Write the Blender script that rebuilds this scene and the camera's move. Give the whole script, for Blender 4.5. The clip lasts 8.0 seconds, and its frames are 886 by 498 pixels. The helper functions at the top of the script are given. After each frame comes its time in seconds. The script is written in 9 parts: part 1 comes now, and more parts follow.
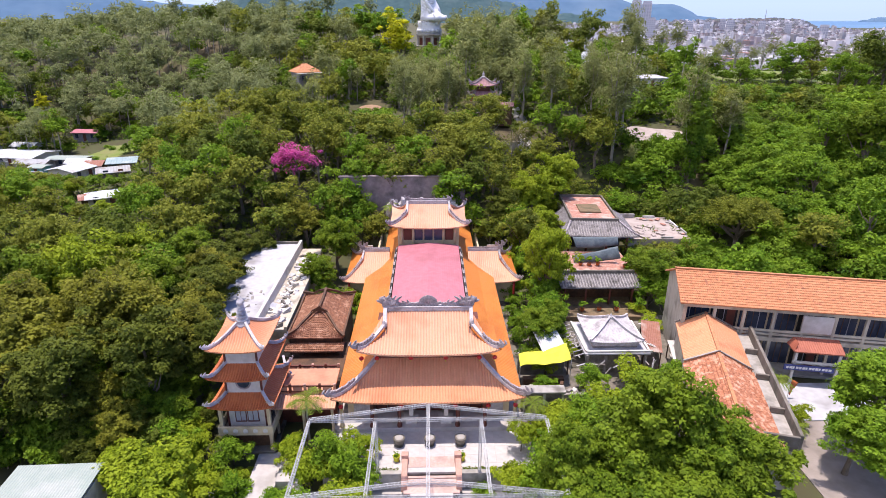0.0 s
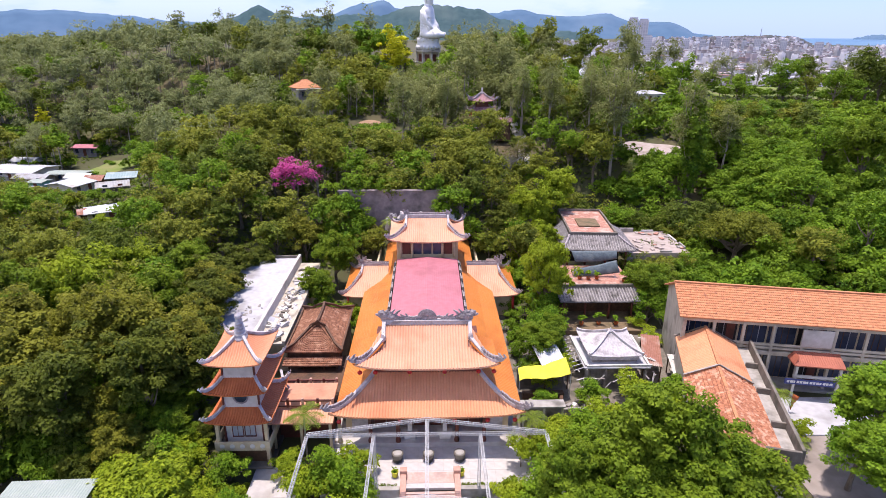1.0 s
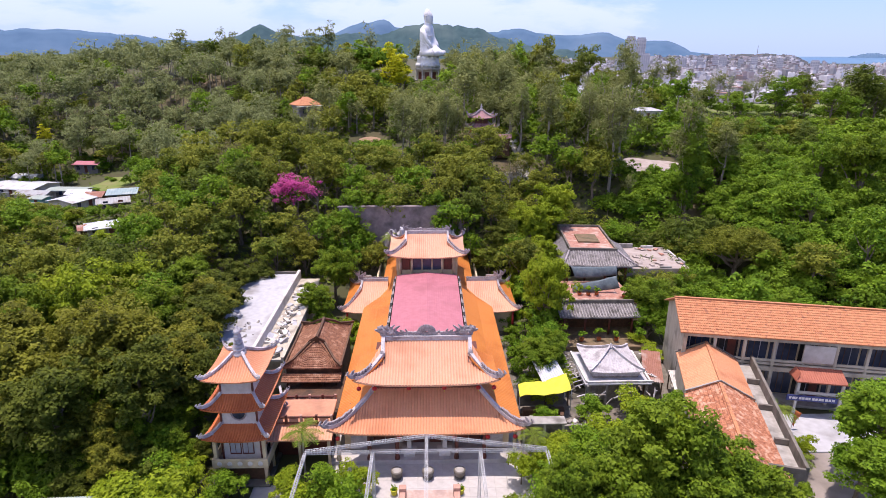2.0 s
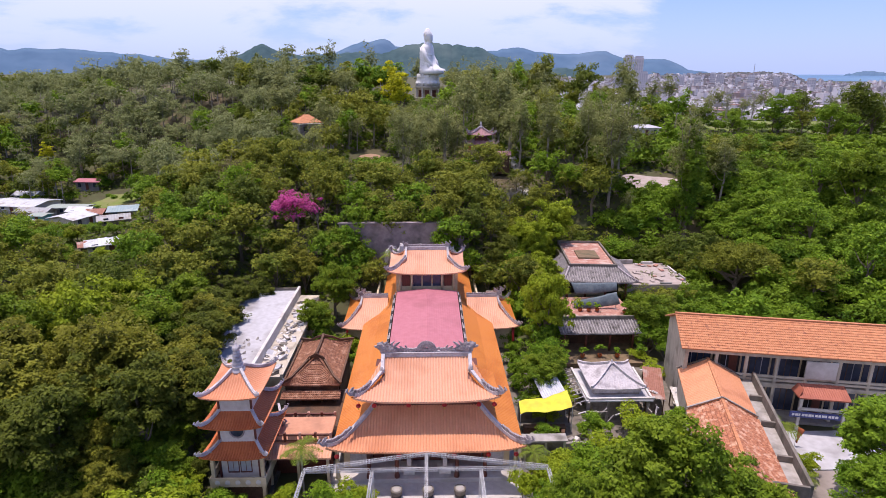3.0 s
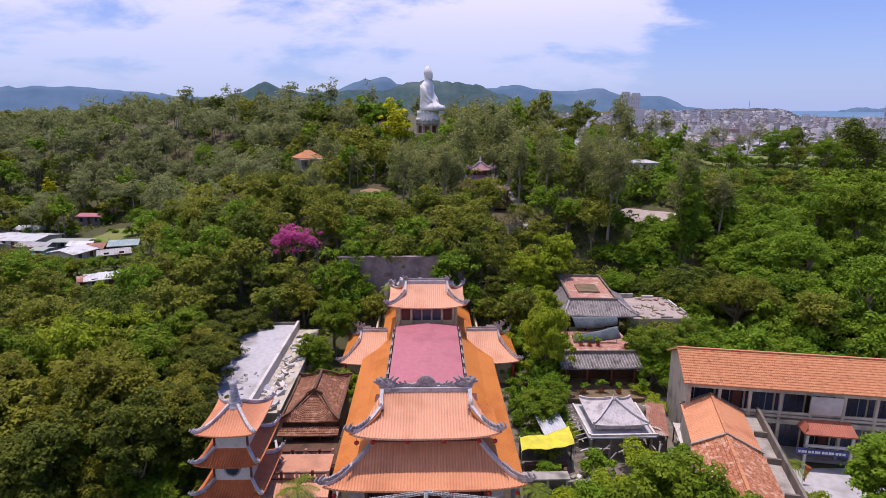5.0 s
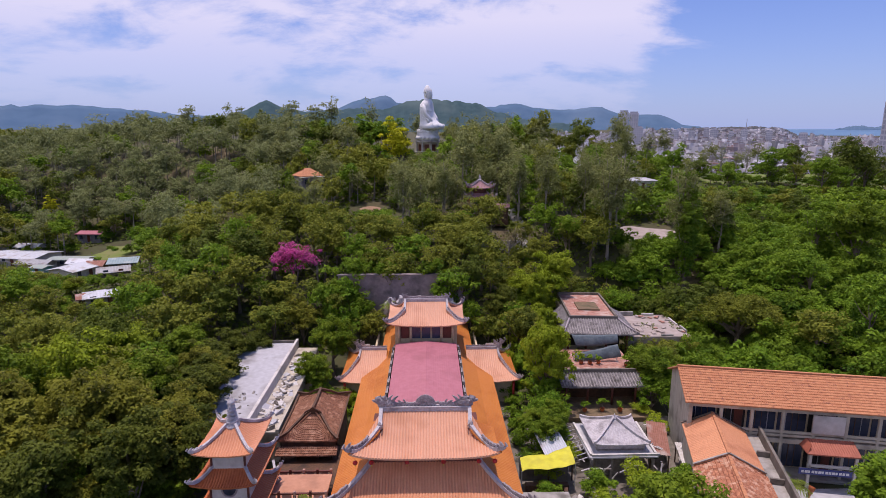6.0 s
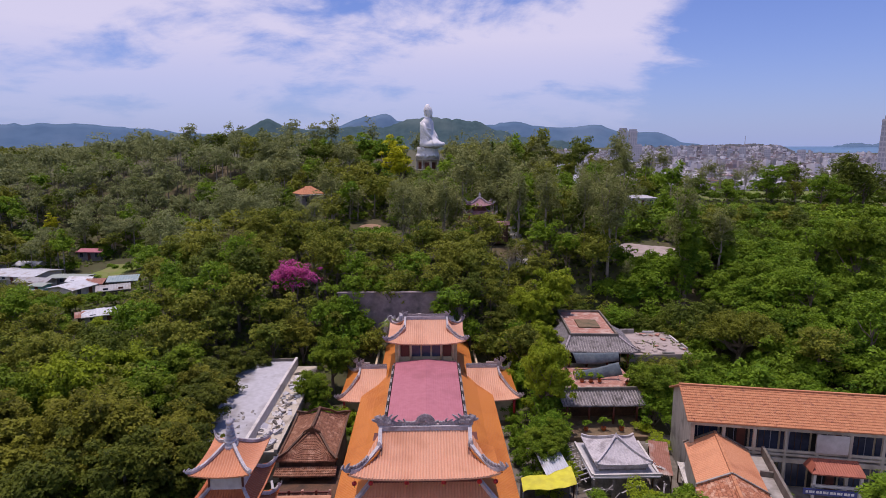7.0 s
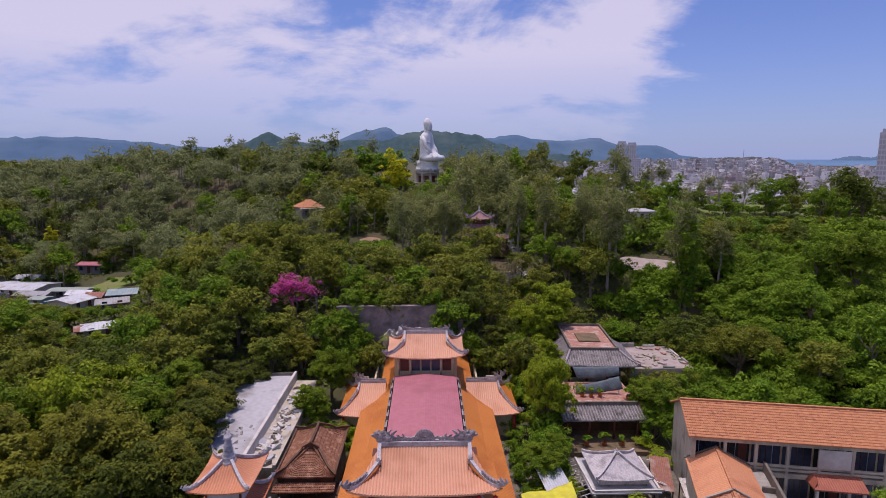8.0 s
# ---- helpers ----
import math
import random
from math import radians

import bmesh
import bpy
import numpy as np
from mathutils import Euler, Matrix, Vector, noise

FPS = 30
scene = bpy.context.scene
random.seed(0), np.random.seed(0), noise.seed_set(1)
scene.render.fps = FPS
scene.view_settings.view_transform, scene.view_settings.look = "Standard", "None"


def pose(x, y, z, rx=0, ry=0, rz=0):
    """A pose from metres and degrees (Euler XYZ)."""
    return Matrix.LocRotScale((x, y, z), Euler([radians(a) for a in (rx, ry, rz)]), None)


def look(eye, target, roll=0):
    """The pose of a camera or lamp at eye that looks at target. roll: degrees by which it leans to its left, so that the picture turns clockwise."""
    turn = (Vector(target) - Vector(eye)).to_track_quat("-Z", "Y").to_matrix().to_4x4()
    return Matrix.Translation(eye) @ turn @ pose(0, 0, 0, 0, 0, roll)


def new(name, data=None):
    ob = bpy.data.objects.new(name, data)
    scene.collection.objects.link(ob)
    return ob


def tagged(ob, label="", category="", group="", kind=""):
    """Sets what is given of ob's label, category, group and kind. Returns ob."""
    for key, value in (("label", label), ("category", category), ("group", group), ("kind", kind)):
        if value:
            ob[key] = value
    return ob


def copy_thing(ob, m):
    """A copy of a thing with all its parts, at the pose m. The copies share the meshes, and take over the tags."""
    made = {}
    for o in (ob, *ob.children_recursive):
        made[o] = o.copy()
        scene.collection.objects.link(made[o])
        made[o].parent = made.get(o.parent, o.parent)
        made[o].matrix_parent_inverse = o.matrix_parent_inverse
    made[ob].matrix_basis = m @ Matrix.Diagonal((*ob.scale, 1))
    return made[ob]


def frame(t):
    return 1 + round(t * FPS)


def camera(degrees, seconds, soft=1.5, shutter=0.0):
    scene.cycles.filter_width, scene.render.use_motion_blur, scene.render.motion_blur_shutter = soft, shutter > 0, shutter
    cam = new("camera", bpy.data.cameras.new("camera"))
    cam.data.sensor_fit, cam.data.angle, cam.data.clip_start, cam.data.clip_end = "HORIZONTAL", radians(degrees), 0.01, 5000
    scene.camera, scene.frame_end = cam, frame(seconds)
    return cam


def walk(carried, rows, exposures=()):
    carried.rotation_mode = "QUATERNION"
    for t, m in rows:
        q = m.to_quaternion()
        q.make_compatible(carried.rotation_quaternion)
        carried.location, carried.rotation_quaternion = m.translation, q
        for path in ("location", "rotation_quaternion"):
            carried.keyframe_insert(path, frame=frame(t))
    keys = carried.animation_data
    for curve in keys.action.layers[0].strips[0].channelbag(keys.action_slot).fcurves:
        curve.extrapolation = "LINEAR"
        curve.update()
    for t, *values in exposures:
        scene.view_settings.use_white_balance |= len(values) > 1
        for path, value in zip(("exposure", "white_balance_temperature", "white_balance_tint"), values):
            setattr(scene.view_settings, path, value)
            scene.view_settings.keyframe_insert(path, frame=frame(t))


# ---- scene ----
# ---- camera ----
FOV = 75.0
PATH = [
    (0.0, 0.243, 0.224, 38.338, 68.306, 0.186, -1.371),
    (0.5, 0.248, 0.21, 38.248, 68.952, 0.224, -1.437),
    (1.0, 0.254, 0.197, 38.169, 69.808, 0.207, -1.474),
    (1.5, 0.261, 0.184, 38.102, 70.631, 0.225, -1.496),
    (3.0, 0.287, 0.147, 37.968, 73.109, 0.097, -1.481),
    (3.5, 0.297, 0.136, 37.946, 73.951, 0.088, -1.472),
    (4.0, 0.309, 0.125, 37.935, 74.796, 0.079, -1.476),
    (4.5, 0.322, 0.115, 37.936, 75.642, 0.057, -1.458),
    (6.0, 0.365, 0.086, 38.006, 78.22, 0.048, -1.493),
    (6.5, 0.382, 0.077, 38.053, 79.093, 0.001, -1.457),
    (7.0, 0.4, 0.069, 38.11, 79.914, -0.029, -1.469),
    (7.5, 0.418, 0.061, 38.179, 80.642, -0.003, -1.486),
    (8.0, 0.438, 0.054, 38.26, 81.18, -0.035, -1.486),
]
EXPOSURES = [(0.0, 0.44, 6740, 21), (1.5, 0.34, 6760, 23), (3.5, 0.0, 6770, 27), (4.5, -0.12, 6770, 27), (6.5, -0.46, 6730, 30), (8.0, -0.60, 6730, 31)]
cam = camera(FOV, 8.0, soft=0.85)
walk(cam, [(t, pose(x, y, z, rx, 0, rz) @ pose(0, 0, 0, 0, 0, roll)) for t, x, y, z, rx, roll, rz in PATH], EXPOSURES)

# ---- sky and sun ----
SUN_EL, SUN_AZ = radians(83), radians(-16)      # azimuth from +y towards +x
world = bpy.data.worlds.new("sky")
scene.world = world
world.use_nodes = True
wn, wl = world.node_tree.nodes, world.node_tree.links
wn.clear()
w_out = wn.new("ShaderNodeOutputWorld")
w_bg = wn.new("ShaderNodeBackground")
w_sky = wn.new("ShaderNodeTexSky")
w_sky.sky_type, w_sky.sun_disc = "NISHITA", False
w_sky.sun_elevation, w_sky.sun_rotation = SUN_EL, SUN_AZ
w_sky.air_density, w_sky.dust_density, w_sky.ozone_density = 1.0, 0.35, 3.5
w_tc = wn.new("ShaderNodeTexCoord")
w_sep = wn.new("ShaderNodeSeparateXYZ")
wl.new(w_tc.outputs["Generated"], w_sep.inputs[0])


def w_math(op, a, b=None):
    n = wn.new("ShaderNodeMath")
    n.operation = op
    for i, v in enumerate((a, b)):
        if v is None:
            continue
        if isinstance(v, (int, float)):
            n.inputs[i].default_value = v
        else:
            wl.new(v, n.inputs[i])
    return n.outputs[0]


# clouds lie on a flat layer: direction over its height above the horizon
w_h = w_math("ADD", w_math("MAXIMUM", w_sep.outputs["Z"], 0.0), 0.30)
w_u = w_math("DIVIDE", w_sep.outputs["X"], w_h)
w_v = w_math("DIVIDE", w_sep.outputs["Y"], w_h)
w_comb = wn.new("ShaderNodeCombineXYZ")
wl.new(w_u, w_comb.inputs[0])
wl.new(w_v, w_comb.inputs[1])


def w_noise(scale, detail, rough, dist, off):
    m = wn.new("ShaderNodeMapping")
    m.inputs["Location"].default_value = off
    m.inputs["Rotation"].default_value = (0, 0, radians(-18))
    m.inputs["Scale"].default_value = (0.8, 1.0, 1.0)
    wl.new(w_comb.outputs[0], m.inputs["Vector"])
    n = wn.new("ShaderNodeTexNoise")
    n.inputs["Scale"].default_value = scale
    n.inputs["Detail"].default_value = detail
    n.inputs["Roughness"].default_value = rough
    n.inputs["Distortion"].default_value = dist
    wl.new(m.outputs[0], n.inputs["Vector"])
    return n.outputs["Fac"]


w_n = w_math("ADD", w_math("MULTIPLY", w_noise(1.15, 9.0, 0.58, 0.5, (3.1, 0.4, 0)), 0.7), w_math("MULTIPLY", w_noise(4.2, 7.0, 0.62, 0.3, (0, 2, 0)), 0.3))
# the cloud bank ends towards the sea
w_side = w_math("DIVIDE", w_sep.outputs["X"], w_math("MAXIMUM", w_sep.outputs["Y"], 0.05))
w_bias = w_math("MULTIPLY", w_math("MAXIMUM", w_math("ADD", w_side, -0.33), 0.0), -1.3)
w_ramp = wn.new("ShaderNodeMapRange")
w_ramp.inputs["From Min"].default_value, w_ramp.inputs["From Max"].default_value = 0.365, 0.50
w_ramp.interpolation_type = "SMOOTHSTEP"
wl.new(w_math("ADD", w_n, w_bias), w_ramp.inputs["Value"])
w_low = wn.new("ShaderNodeMapRange")
w_low.inputs["From Min"].default_value, w_low.inputs["From Max"].default_value = 0.0, 0.17
wl.new(w_sep.outputs["Z"], w_low.inputs["Value"])
w_fac = w_math("MULTIPLY", w_math("MULTIPLY", w_ramp.outputs[0], w_low.outputs[0]), 0.88)


def w_mixc(f, a, b, blend="MIX"):
    n = wn.new("ShaderNodeMix")
    n.data_type, n.blend_type = "RGBA", blend
    for v, k in ((f, "Factor"), (a, "A"), (b, "B")):
        if isinstance(v, (float, tuple)):
            n.inputs[k].default_value = v
        else:
            wl.new(v, n.inputs[k])
    return n.outputs["Result"]


# moist air: bluer overhead, pale lavender over the horizon
w_tint = w_mixc(1.0, w_sky.outputs[0], (0.83, 1.02, 1.50, 1), "MULTIPLY")
w_hz = w_math("POWER", 2.7183, w_math("MULTIPLY", w_math("MAXIMUM", w_sep.outputs["Z"], 0.0), -11.0))
w_hazed = w_mixc(w_math("MULTIPLY", w_hz, 0.9), w_tint, (3.8, 5.35, 8.8, 1))
w_final = w_mixc(w_fac, w_hazed, (8.3, 8.9, 10.7, 1))
wl.new(w_final, w_bg.inputs["Color"])
w_bg.inputs["Strength"].default_value = 0.113
wl.new(w_bg.outputs[0], w_out.inputs["Surface"])

sun_data = bpy.data.lights.new("sun", "SUN")
sun_data.energy, sun_data.angle, sun_data.color = 4.0, radians(0.6), (1.0, 0.95, 0.87)
sun = new("sun", sun_data)
sun.matrix_world = look((0, 0, 300), (-300 * math.sin(SUN_AZ) / math.tan(SUN_EL), -300 * math.cos(SUN_AZ) / math.tan(SUN_EL), 0))
scene.view_settings.exposure = 0.0

# ---- materials ----
def socket(nt, v, inp):
    if isinstance(v, (int, float, tuple)):
        inp.default_value = v
    else:
        nt.links.new(v, inp)


def mixc(nt, f, a, b, kind="MIX"):
    n = nt.nodes.new("ShaderNodeMix")
    n.data_type, n.blend_type = "RGBA", kind
    socket(nt, f, n.inputs["Factor"])
    for v, k in ((a, "A"), (b, "B")):
        socket(nt, (*v, 1) if isinstance(v, tuple) else v, n.inputs[k])
    return n.outputs["Result"]


def noise_fac(nt, scale, detail=4.0, lo=0.35, hi=0.65, stretch=None, coord="Object"):
    tc = nt.nodes.new("ShaderNodeTexCoord")
    v = tc.outputs[coord]
    if stretch:
        m = nt.nodes.new("ShaderNodeMapping")
        m.inputs["Scale"].default_value = stretch
        nt.links.new(v, m.inputs["Vector"])
        v = m.outputs[0]
    n = nt.nodes.new("ShaderNodeTexNoise")
    n.inputs["Scale"].default_value, n.inputs["Detail"].default_value = scale, detail
    nt.links.new(v, n.inputs["Vector"])
    r = nt.nodes.new("ShaderNodeMapRange")
    r.inputs["From Min"].default_value, r.inputs["From Max"].default_value = lo, hi
    nt.links.new(n.outputs["Fac"], r.inputs["Value"])
    return r.outputs[0]


def material(name, base, second=None, stain=None, scale=3.0, big=0.25, rough=0.7, metal=0.0, bump=0.15, spec=0.4, stretch=None, vary=0.0, stain_at=(0.5, 0.7), isle=0.0):
    """base and second mix by fine grain, stain comes in by large blotches; vary: spread of value from object to object, isle: from piece to piece in a mesh"""
    m = bpy.data.materials.new(name)
    m.use_nodes = True
    nt = m.node_tree
    b = nt.nodes["Principled BSDF"]
    second = second or tuple(c * 0.75 for c in base)
    stain = stain or tuple(c * 0.6 for c in base)
    col = mixc(nt, noise_fac(nt, scale, 6.0, stretch=stretch), base, second)
    col = mixc(nt, noise_fac(nt, big, 5.0, *stain_at), col, stain)
    for amount, node, out in ((vary, "ShaderNodeObjectInfo", "Random"), (isle, "ShaderNodeNewGeometry", "Random Per Island")):
        if amount:
            o = nt.nodes.new(node)
            r = nt.nodes.new("ShaderNodeMapRange")
            r.inputs["To Min"].default_value, r.inputs["To Max"].default_value = 1 - amount, 1 + amount
            nt.links.new(o.outputs[out], r.inputs["Value"])
            h = nt.nodes.new("ShaderNodeHueSaturation")
            nt.links.new(r.outputs[0], h.inputs["Value"])
            nt.links.new(col, h.inputs["Color"])
            col = h.outputs[0]
    nt.links.new(col, b.inputs["Base Color"])
    b.inputs["Roughness"].default_value, b.inputs["Metallic"].default_value = rough, metal
    b.inputs["Specular IOR Level"].default_value = spec
    if bump:
        n = nt.nodes.new("ShaderNodeBump")
        n.inputs["Strength"].default_value, n.inputs["Distance"].default_value = bump, 0.03
        nt.links.new(noise_fac(nt, scale * 4, 5.0, 0.3, 0.7, stretch), n.inputs["Height"])
        nt.links.new(n.outputs[0], b.inputs["Normal"])
    return m


def leaf_material(name, a, b, c, young, trans=0.27, rough=0.65):
    """a, b: from tree to tree; c: darker leaves; young: bright tips"""
    a, b, c, young = (tuple(0.9 * q for q in k) for k in (a, b, c, young))
    m = bpy.data.materials.new(name)
    m.use_nodes = True
    nt = m.node_tree
    p = nt.nodes["Principled BSDF"]
    o = nt.nodes.new("ShaderNodeObjectInfo")
    g = nt.nodes.new("ShaderNodeNewGeometry")
    col = mixc(nt, o.outputs["Random"], a, b)
    col = mixc(nt, noise_fac(nt, 0.07, 3.0, 0.41, 0.60), col, mixc(nt, 0.5, b, young))
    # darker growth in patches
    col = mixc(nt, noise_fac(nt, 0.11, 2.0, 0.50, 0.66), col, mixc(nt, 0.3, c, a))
    r = nt.nodes.new("ShaderNodeMapRange")
    r.inputs["From Min"].default_value, r.inputs["From Max"].default_value, r.inputs["To Max"].default_value = 0.4, 1.0, 0.8
    nt.links.new(g.outputs["Random Per Island"], r.inputs["Value"])
    col = mixc(nt, r.outputs[0], col, c)
    r2 = nt.nodes.new("ShaderNodeMapRange")
    r2.inputs["From Min"].default_value, r2.inputs["From Max"].default_value, r2.inputs["To Max"].default_value = 0.2, 0.0, 0.6
    nt.links.new(g.outputs["Random Per Island"], r2.inputs["Value"])
    col = mixc(nt, r2.outputs[0], col, young)
    col = mixc(nt, noise_fac(nt, 0.22, 3.0, 0.4, 0.62), col, mixc(nt, 0.55, col, young))
    nt.links.new(col, p.inputs["Base Color"])
    p.inputs["Roughness"].default_value, p.inputs["Specular IOR Level"].default_value = rough, 0.15
    t = nt.nodes.new("ShaderNodeBsdfTranslucent")
    nt.links.new(mixc(nt, 0.5, col, young), t.inputs["Color"])
    mx = nt.nodes.new("ShaderNodeMixShader")
    mx.inputs[0].default_value = trans
    nt.links.new(p.outputs[0], mx.inputs[1])
    nt.links.new(t.outputs[0], mx.inputs[2])
    nt.links.new(mx.outputs[0], nt.nodes["Material Output"].inputs["Surface"])
    return m


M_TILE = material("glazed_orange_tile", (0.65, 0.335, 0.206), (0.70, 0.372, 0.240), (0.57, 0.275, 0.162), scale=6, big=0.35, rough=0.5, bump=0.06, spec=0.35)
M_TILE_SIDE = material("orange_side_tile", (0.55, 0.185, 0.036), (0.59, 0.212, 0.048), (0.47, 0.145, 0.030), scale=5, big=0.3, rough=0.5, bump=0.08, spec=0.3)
# red clay, darkened to hold the shade on the pagoda's lower tiers
M_TILE_RED = material("darkened_red_clay_tile", (0.44, 0.115, 0.034), (0.50, 0.145, 0.046), (0.34, 0.085, 0.028), scale=5, big=0.4, rough=0.5, bump=0.1)
M_TILE_CLAY = material("weathered_clay_tile", (0.56, 0.25, 0.12), (0.46, 0.185, 0.085), (0.30, 0.12, 0.07), scale=2.2, big=2.4, rough=0.8, bump=0.4, stain_at=(0.58, 0.7))
M_TILE_ROUGH = material("broken_clay_tile", (0.55, 0.24, 0.13), (0.30, 0.11, 0.06), (0.60, 0.36, 0.24), scale=3.4, big=1.6, rough=0.85, bump=0.6, stain_at=(0.5, 0.64))
M_TILE_OLD = material("old_brown_tile", (0.30, 0.135, 0.075), (0.17, 0.075, 0.045), (0.40, 0.22, 0.14), scale=3.6, big=1.4, rough=0.9, bump=0.5, stain_at=(0.52, 0.68))
M_GREYTILE = material("grey_fibre_tile", (0.27, 0.255, 0.26), (0.15, 0.14, 0.145), (0.085, 0.08, 0.078), scale=3, big=0.9, rough=0.9, bump=0.4)
M_RIDGE = material("ridge_mosaic", (0.42, 0.375, 0.38), (0.27, 0.235, 0.245), (0.18, 0.155, 0.16), scale=6, big=1.1, rough=0.8, bump=0.6)
M_RIDGE_PALE = material("pale_ridge_plaster", (0.56, 0.535, 0.54), (0.44, 0.415, 0.425), (0.27, 0.25, 0.255), scale=5, big=0.9, rough=0.8, bump=0.4)
M_REDSHEET = material("faded_red_roof_sheet", (0.42, 0.140, 0.170), (0.46, 0.165, 0.198), (0.36, 0.118, 0.142), scale=1.5, big=0.3, rough=0.55, bump=0.03)
M_PLASTER = material("white_plaster", (0.62, 0.60, 0.57), (0.54, 0.52, 0.48), (0.34, 0.31, 0.28), scale=2.2, big=0.35, rough=0.85, bump=0.15)
M_CREAM = material("cream_plaster", (0.60, 0.50, 0.33), (0.54, 0.44, 0.28), (0.36, 0.29, 0.20), scale=2.2, big=0.5, rough=0.85, bump=0.15)
M_WALL_DIM = material("stained_cream_wall", (0.52, 0.47, 0.38), (0.44, 0.39, 0.31), (0.26, 0.23, 0.19), scale=1.8, big=0.45, rough=0.9, bump=0.2, stretch=(1, 1, 0.35))
M_CONC = material("weathered_concrete", (0.38, 0.36, 0.33), (0.31, 0.29, 0.26), (0.15, 0.14, 0.12), scale=1.6, big=0.5, rough=0.92, bump=0.3)
M_DARKCONC = material("mossy_concrete", (0.20, 0.18, 0.15), (0.15, 0.13, 0.11), (0.08, 0.08, 0.06), scale=1.6, big=0.6, rough=0.95, bump=0.35)
M_WHITEROOF = material("whitewashed_flat_roof", (0.48, 0.485, 0.51), (0.41, 0.41, 0.43), (0.27, 0.26, 0.255), scale=1.4, big=0.3, rough=0.85, bump=0.1)
M_WOOD = material("dark_red_wood", (0.16, 0.045, 0.03), (0.12, 0.035, 0.025), (0.07, 0.03, 0.02), scale=4, big=0.8, rough=0.55, bump=0.15, stretch=(3, 3, 0.4))
M_BROWN = material("brown_wood", (0.13, 0.065, 0.035), (0.09, 0.045, 0.025), (0.05, 0.03, 0.02), scale=4, big=0.8, rough=0.7, bump=0.2)
M_RED = material("red_lacquer", (0.55, 0.03, 0.03), (0.48, 0.03, 0.03), (0.36, 0.02, 0.02), scale=5, big=1.0, rough=0.4, bump=0.05)
M_PAVE = material("courtyard_paving", (0.50, 0.475, 0.46), (0.44, 0.415, 0.40), (0.33, 0.31, 0.28), scale=2.0, big=0.3, rough=0.85, bump=0.12, vary=0.05)
M_PINKSTONE = material("pink_granite_stair", (0.53, 0.315, 0.245), (0.48, 0.27, 0.21), (0.36, 0.21, 0.165), scale=4, big=0.6, rough=0.75, bump=0.15)
M_STONE = material("grey_stone", (0.33, 0.30, 0.27), (0.25, 0.22, 0.20), (0.14, 0.13, 0.11), scale=4, big=0.9, rough=0.85, bump=0.4)
M_STEEL = material("galvanised_truss", (0.60, 0.60, 0.59), (0.50, 0.50, 0.49), (0.36, 0.35, 0.34), scale=3, big=0.7, rough=0.6, metal=0.0, bump=0.05)
M_YELLOW = material("yellow_tarpaulin", (0.64, 0.61, 0.045), (0.58, 0.54, 0.04), (0.50, 0.46, 0.04), scale=1.2, big=0.6, rough=0.65, bump=0.3)
M_BLUEGREY = material("faded_blue_tarpaulin", (0.105, 0.145, 0.165), (0.08, 0.11, 0.13), (0.16, 0.19, 0.20), scale=2.5, big=0.9, rough=0.7, bump=0.6)
M_CORR = material("zinc_sheet", (0.56, 0.59, 0.63), (0.49, 0.52, 0.55), (0.36, 0.33, 0.30), scale=1.5, big=0.5, rough=0.5, metal=0.2, bump=0.08)
M_RUST = material("rusty_sheet", (0.34, 0.16, 0.12), (0.27, 0.12, 0.08), (0.42, 0.34, 0.30), scale=2.2, big=0.6, rough=0.85, bump=0.2)
M_TEAL = material("pale_green_roof_sheet", (0.27, 0.33, 0.29), (0.31, 0.36, 0.32), (0.40, 0.42, 0.39), scale=0.9, big=0.3, rough=0.6, bump=0.06)
M_PINKROOF = material("dusky_pink_tile", (0.36, 0.19, 0.20), (0.28, 0.15, 0.16), (0.20, 0.12, 0.12), scale=3, big=0.8, rough=0.7, bump=0.3)
# near-black for solid panels: shade inside openings, put in as colour
M_DARK = material("painted_interior_shade", (0.035, 0.03, 0.03), (0.025, 0.022, 0.022), rough=0.8, bump=0)
M_BLUEGLASS = material("blue_shutter", (0.045, 0.060, 0.105), (0.035, 0.048, 0.085), (0.02, 0.028, 0.05), scale=2, big=0.7, rough=0.25, bump=0.02, spec=0.6)
M_WHITESTONE = material("white_statue_plaster", (0.82, 0.82, 0.82), (0.78, 0.78, 0.78), (0.68, 0.68, 0.68), scale=0.8, big=0.2, rough=0.75, bump=0.05)
M_SOIL = material("bare_red_soil", (0.34, 0.22, 0.14), (0.28, 0.18, 0.11), (0.20, 0.14, 0.08), scale=0.8, big=0.1, rough=0.95, bump=0.3)
M_PALEYARD = material("pale_bare_yard", (0.42, 0.36, 0.33), (0.35, 0.29, 0.26), (0.24, 0.21, 0.17), scale=0.8, big=0.25, rough=0.95, bump=0.2)
M_BARK = material("bark", (0.20, 0.165, 0.125), (0.14, 0.11, 0.08), (0.09, 0.075, 0.055), scale=3, big=0.8, rough=0.95, bump=0.5, stretch=(2, 2, 0.4))
M_BARK_PALE = material("pale_bark", (0.36, 0.32, 0.27), (0.27, 0.24, 0.20), (0.18, 0.16, 0.13), scale=3, big=0.8, rough=0.95, bump=0.4, stretch=(2, 2, 0.4))
M_SIGN = material("blue_signboard", (0.05, 0.07, 0.24), (0.045, 0.06, 0.20), (0.04, 0.05, 0.16), scale=1, big=0.5, rough=0.5, bump=0)
M_LETTER = material("white_lettering", (0.8, 0.8, 0.8), (0.76, 0.76, 0.76), (0.7, 0.7, 0.7), rough=0.6, bump=0)
# distance haze is put into the blue-green of hills, mountains and islands
M_MOUNTAIN = material("hazed_mountain_woods", (0.062, 0.108, 0.118), (0.046, 0.086, 0.096), (0.088, 0.132, 0.135), scale=0.02, big=0.003, rough=1.0, bump=0, spec=0.0)
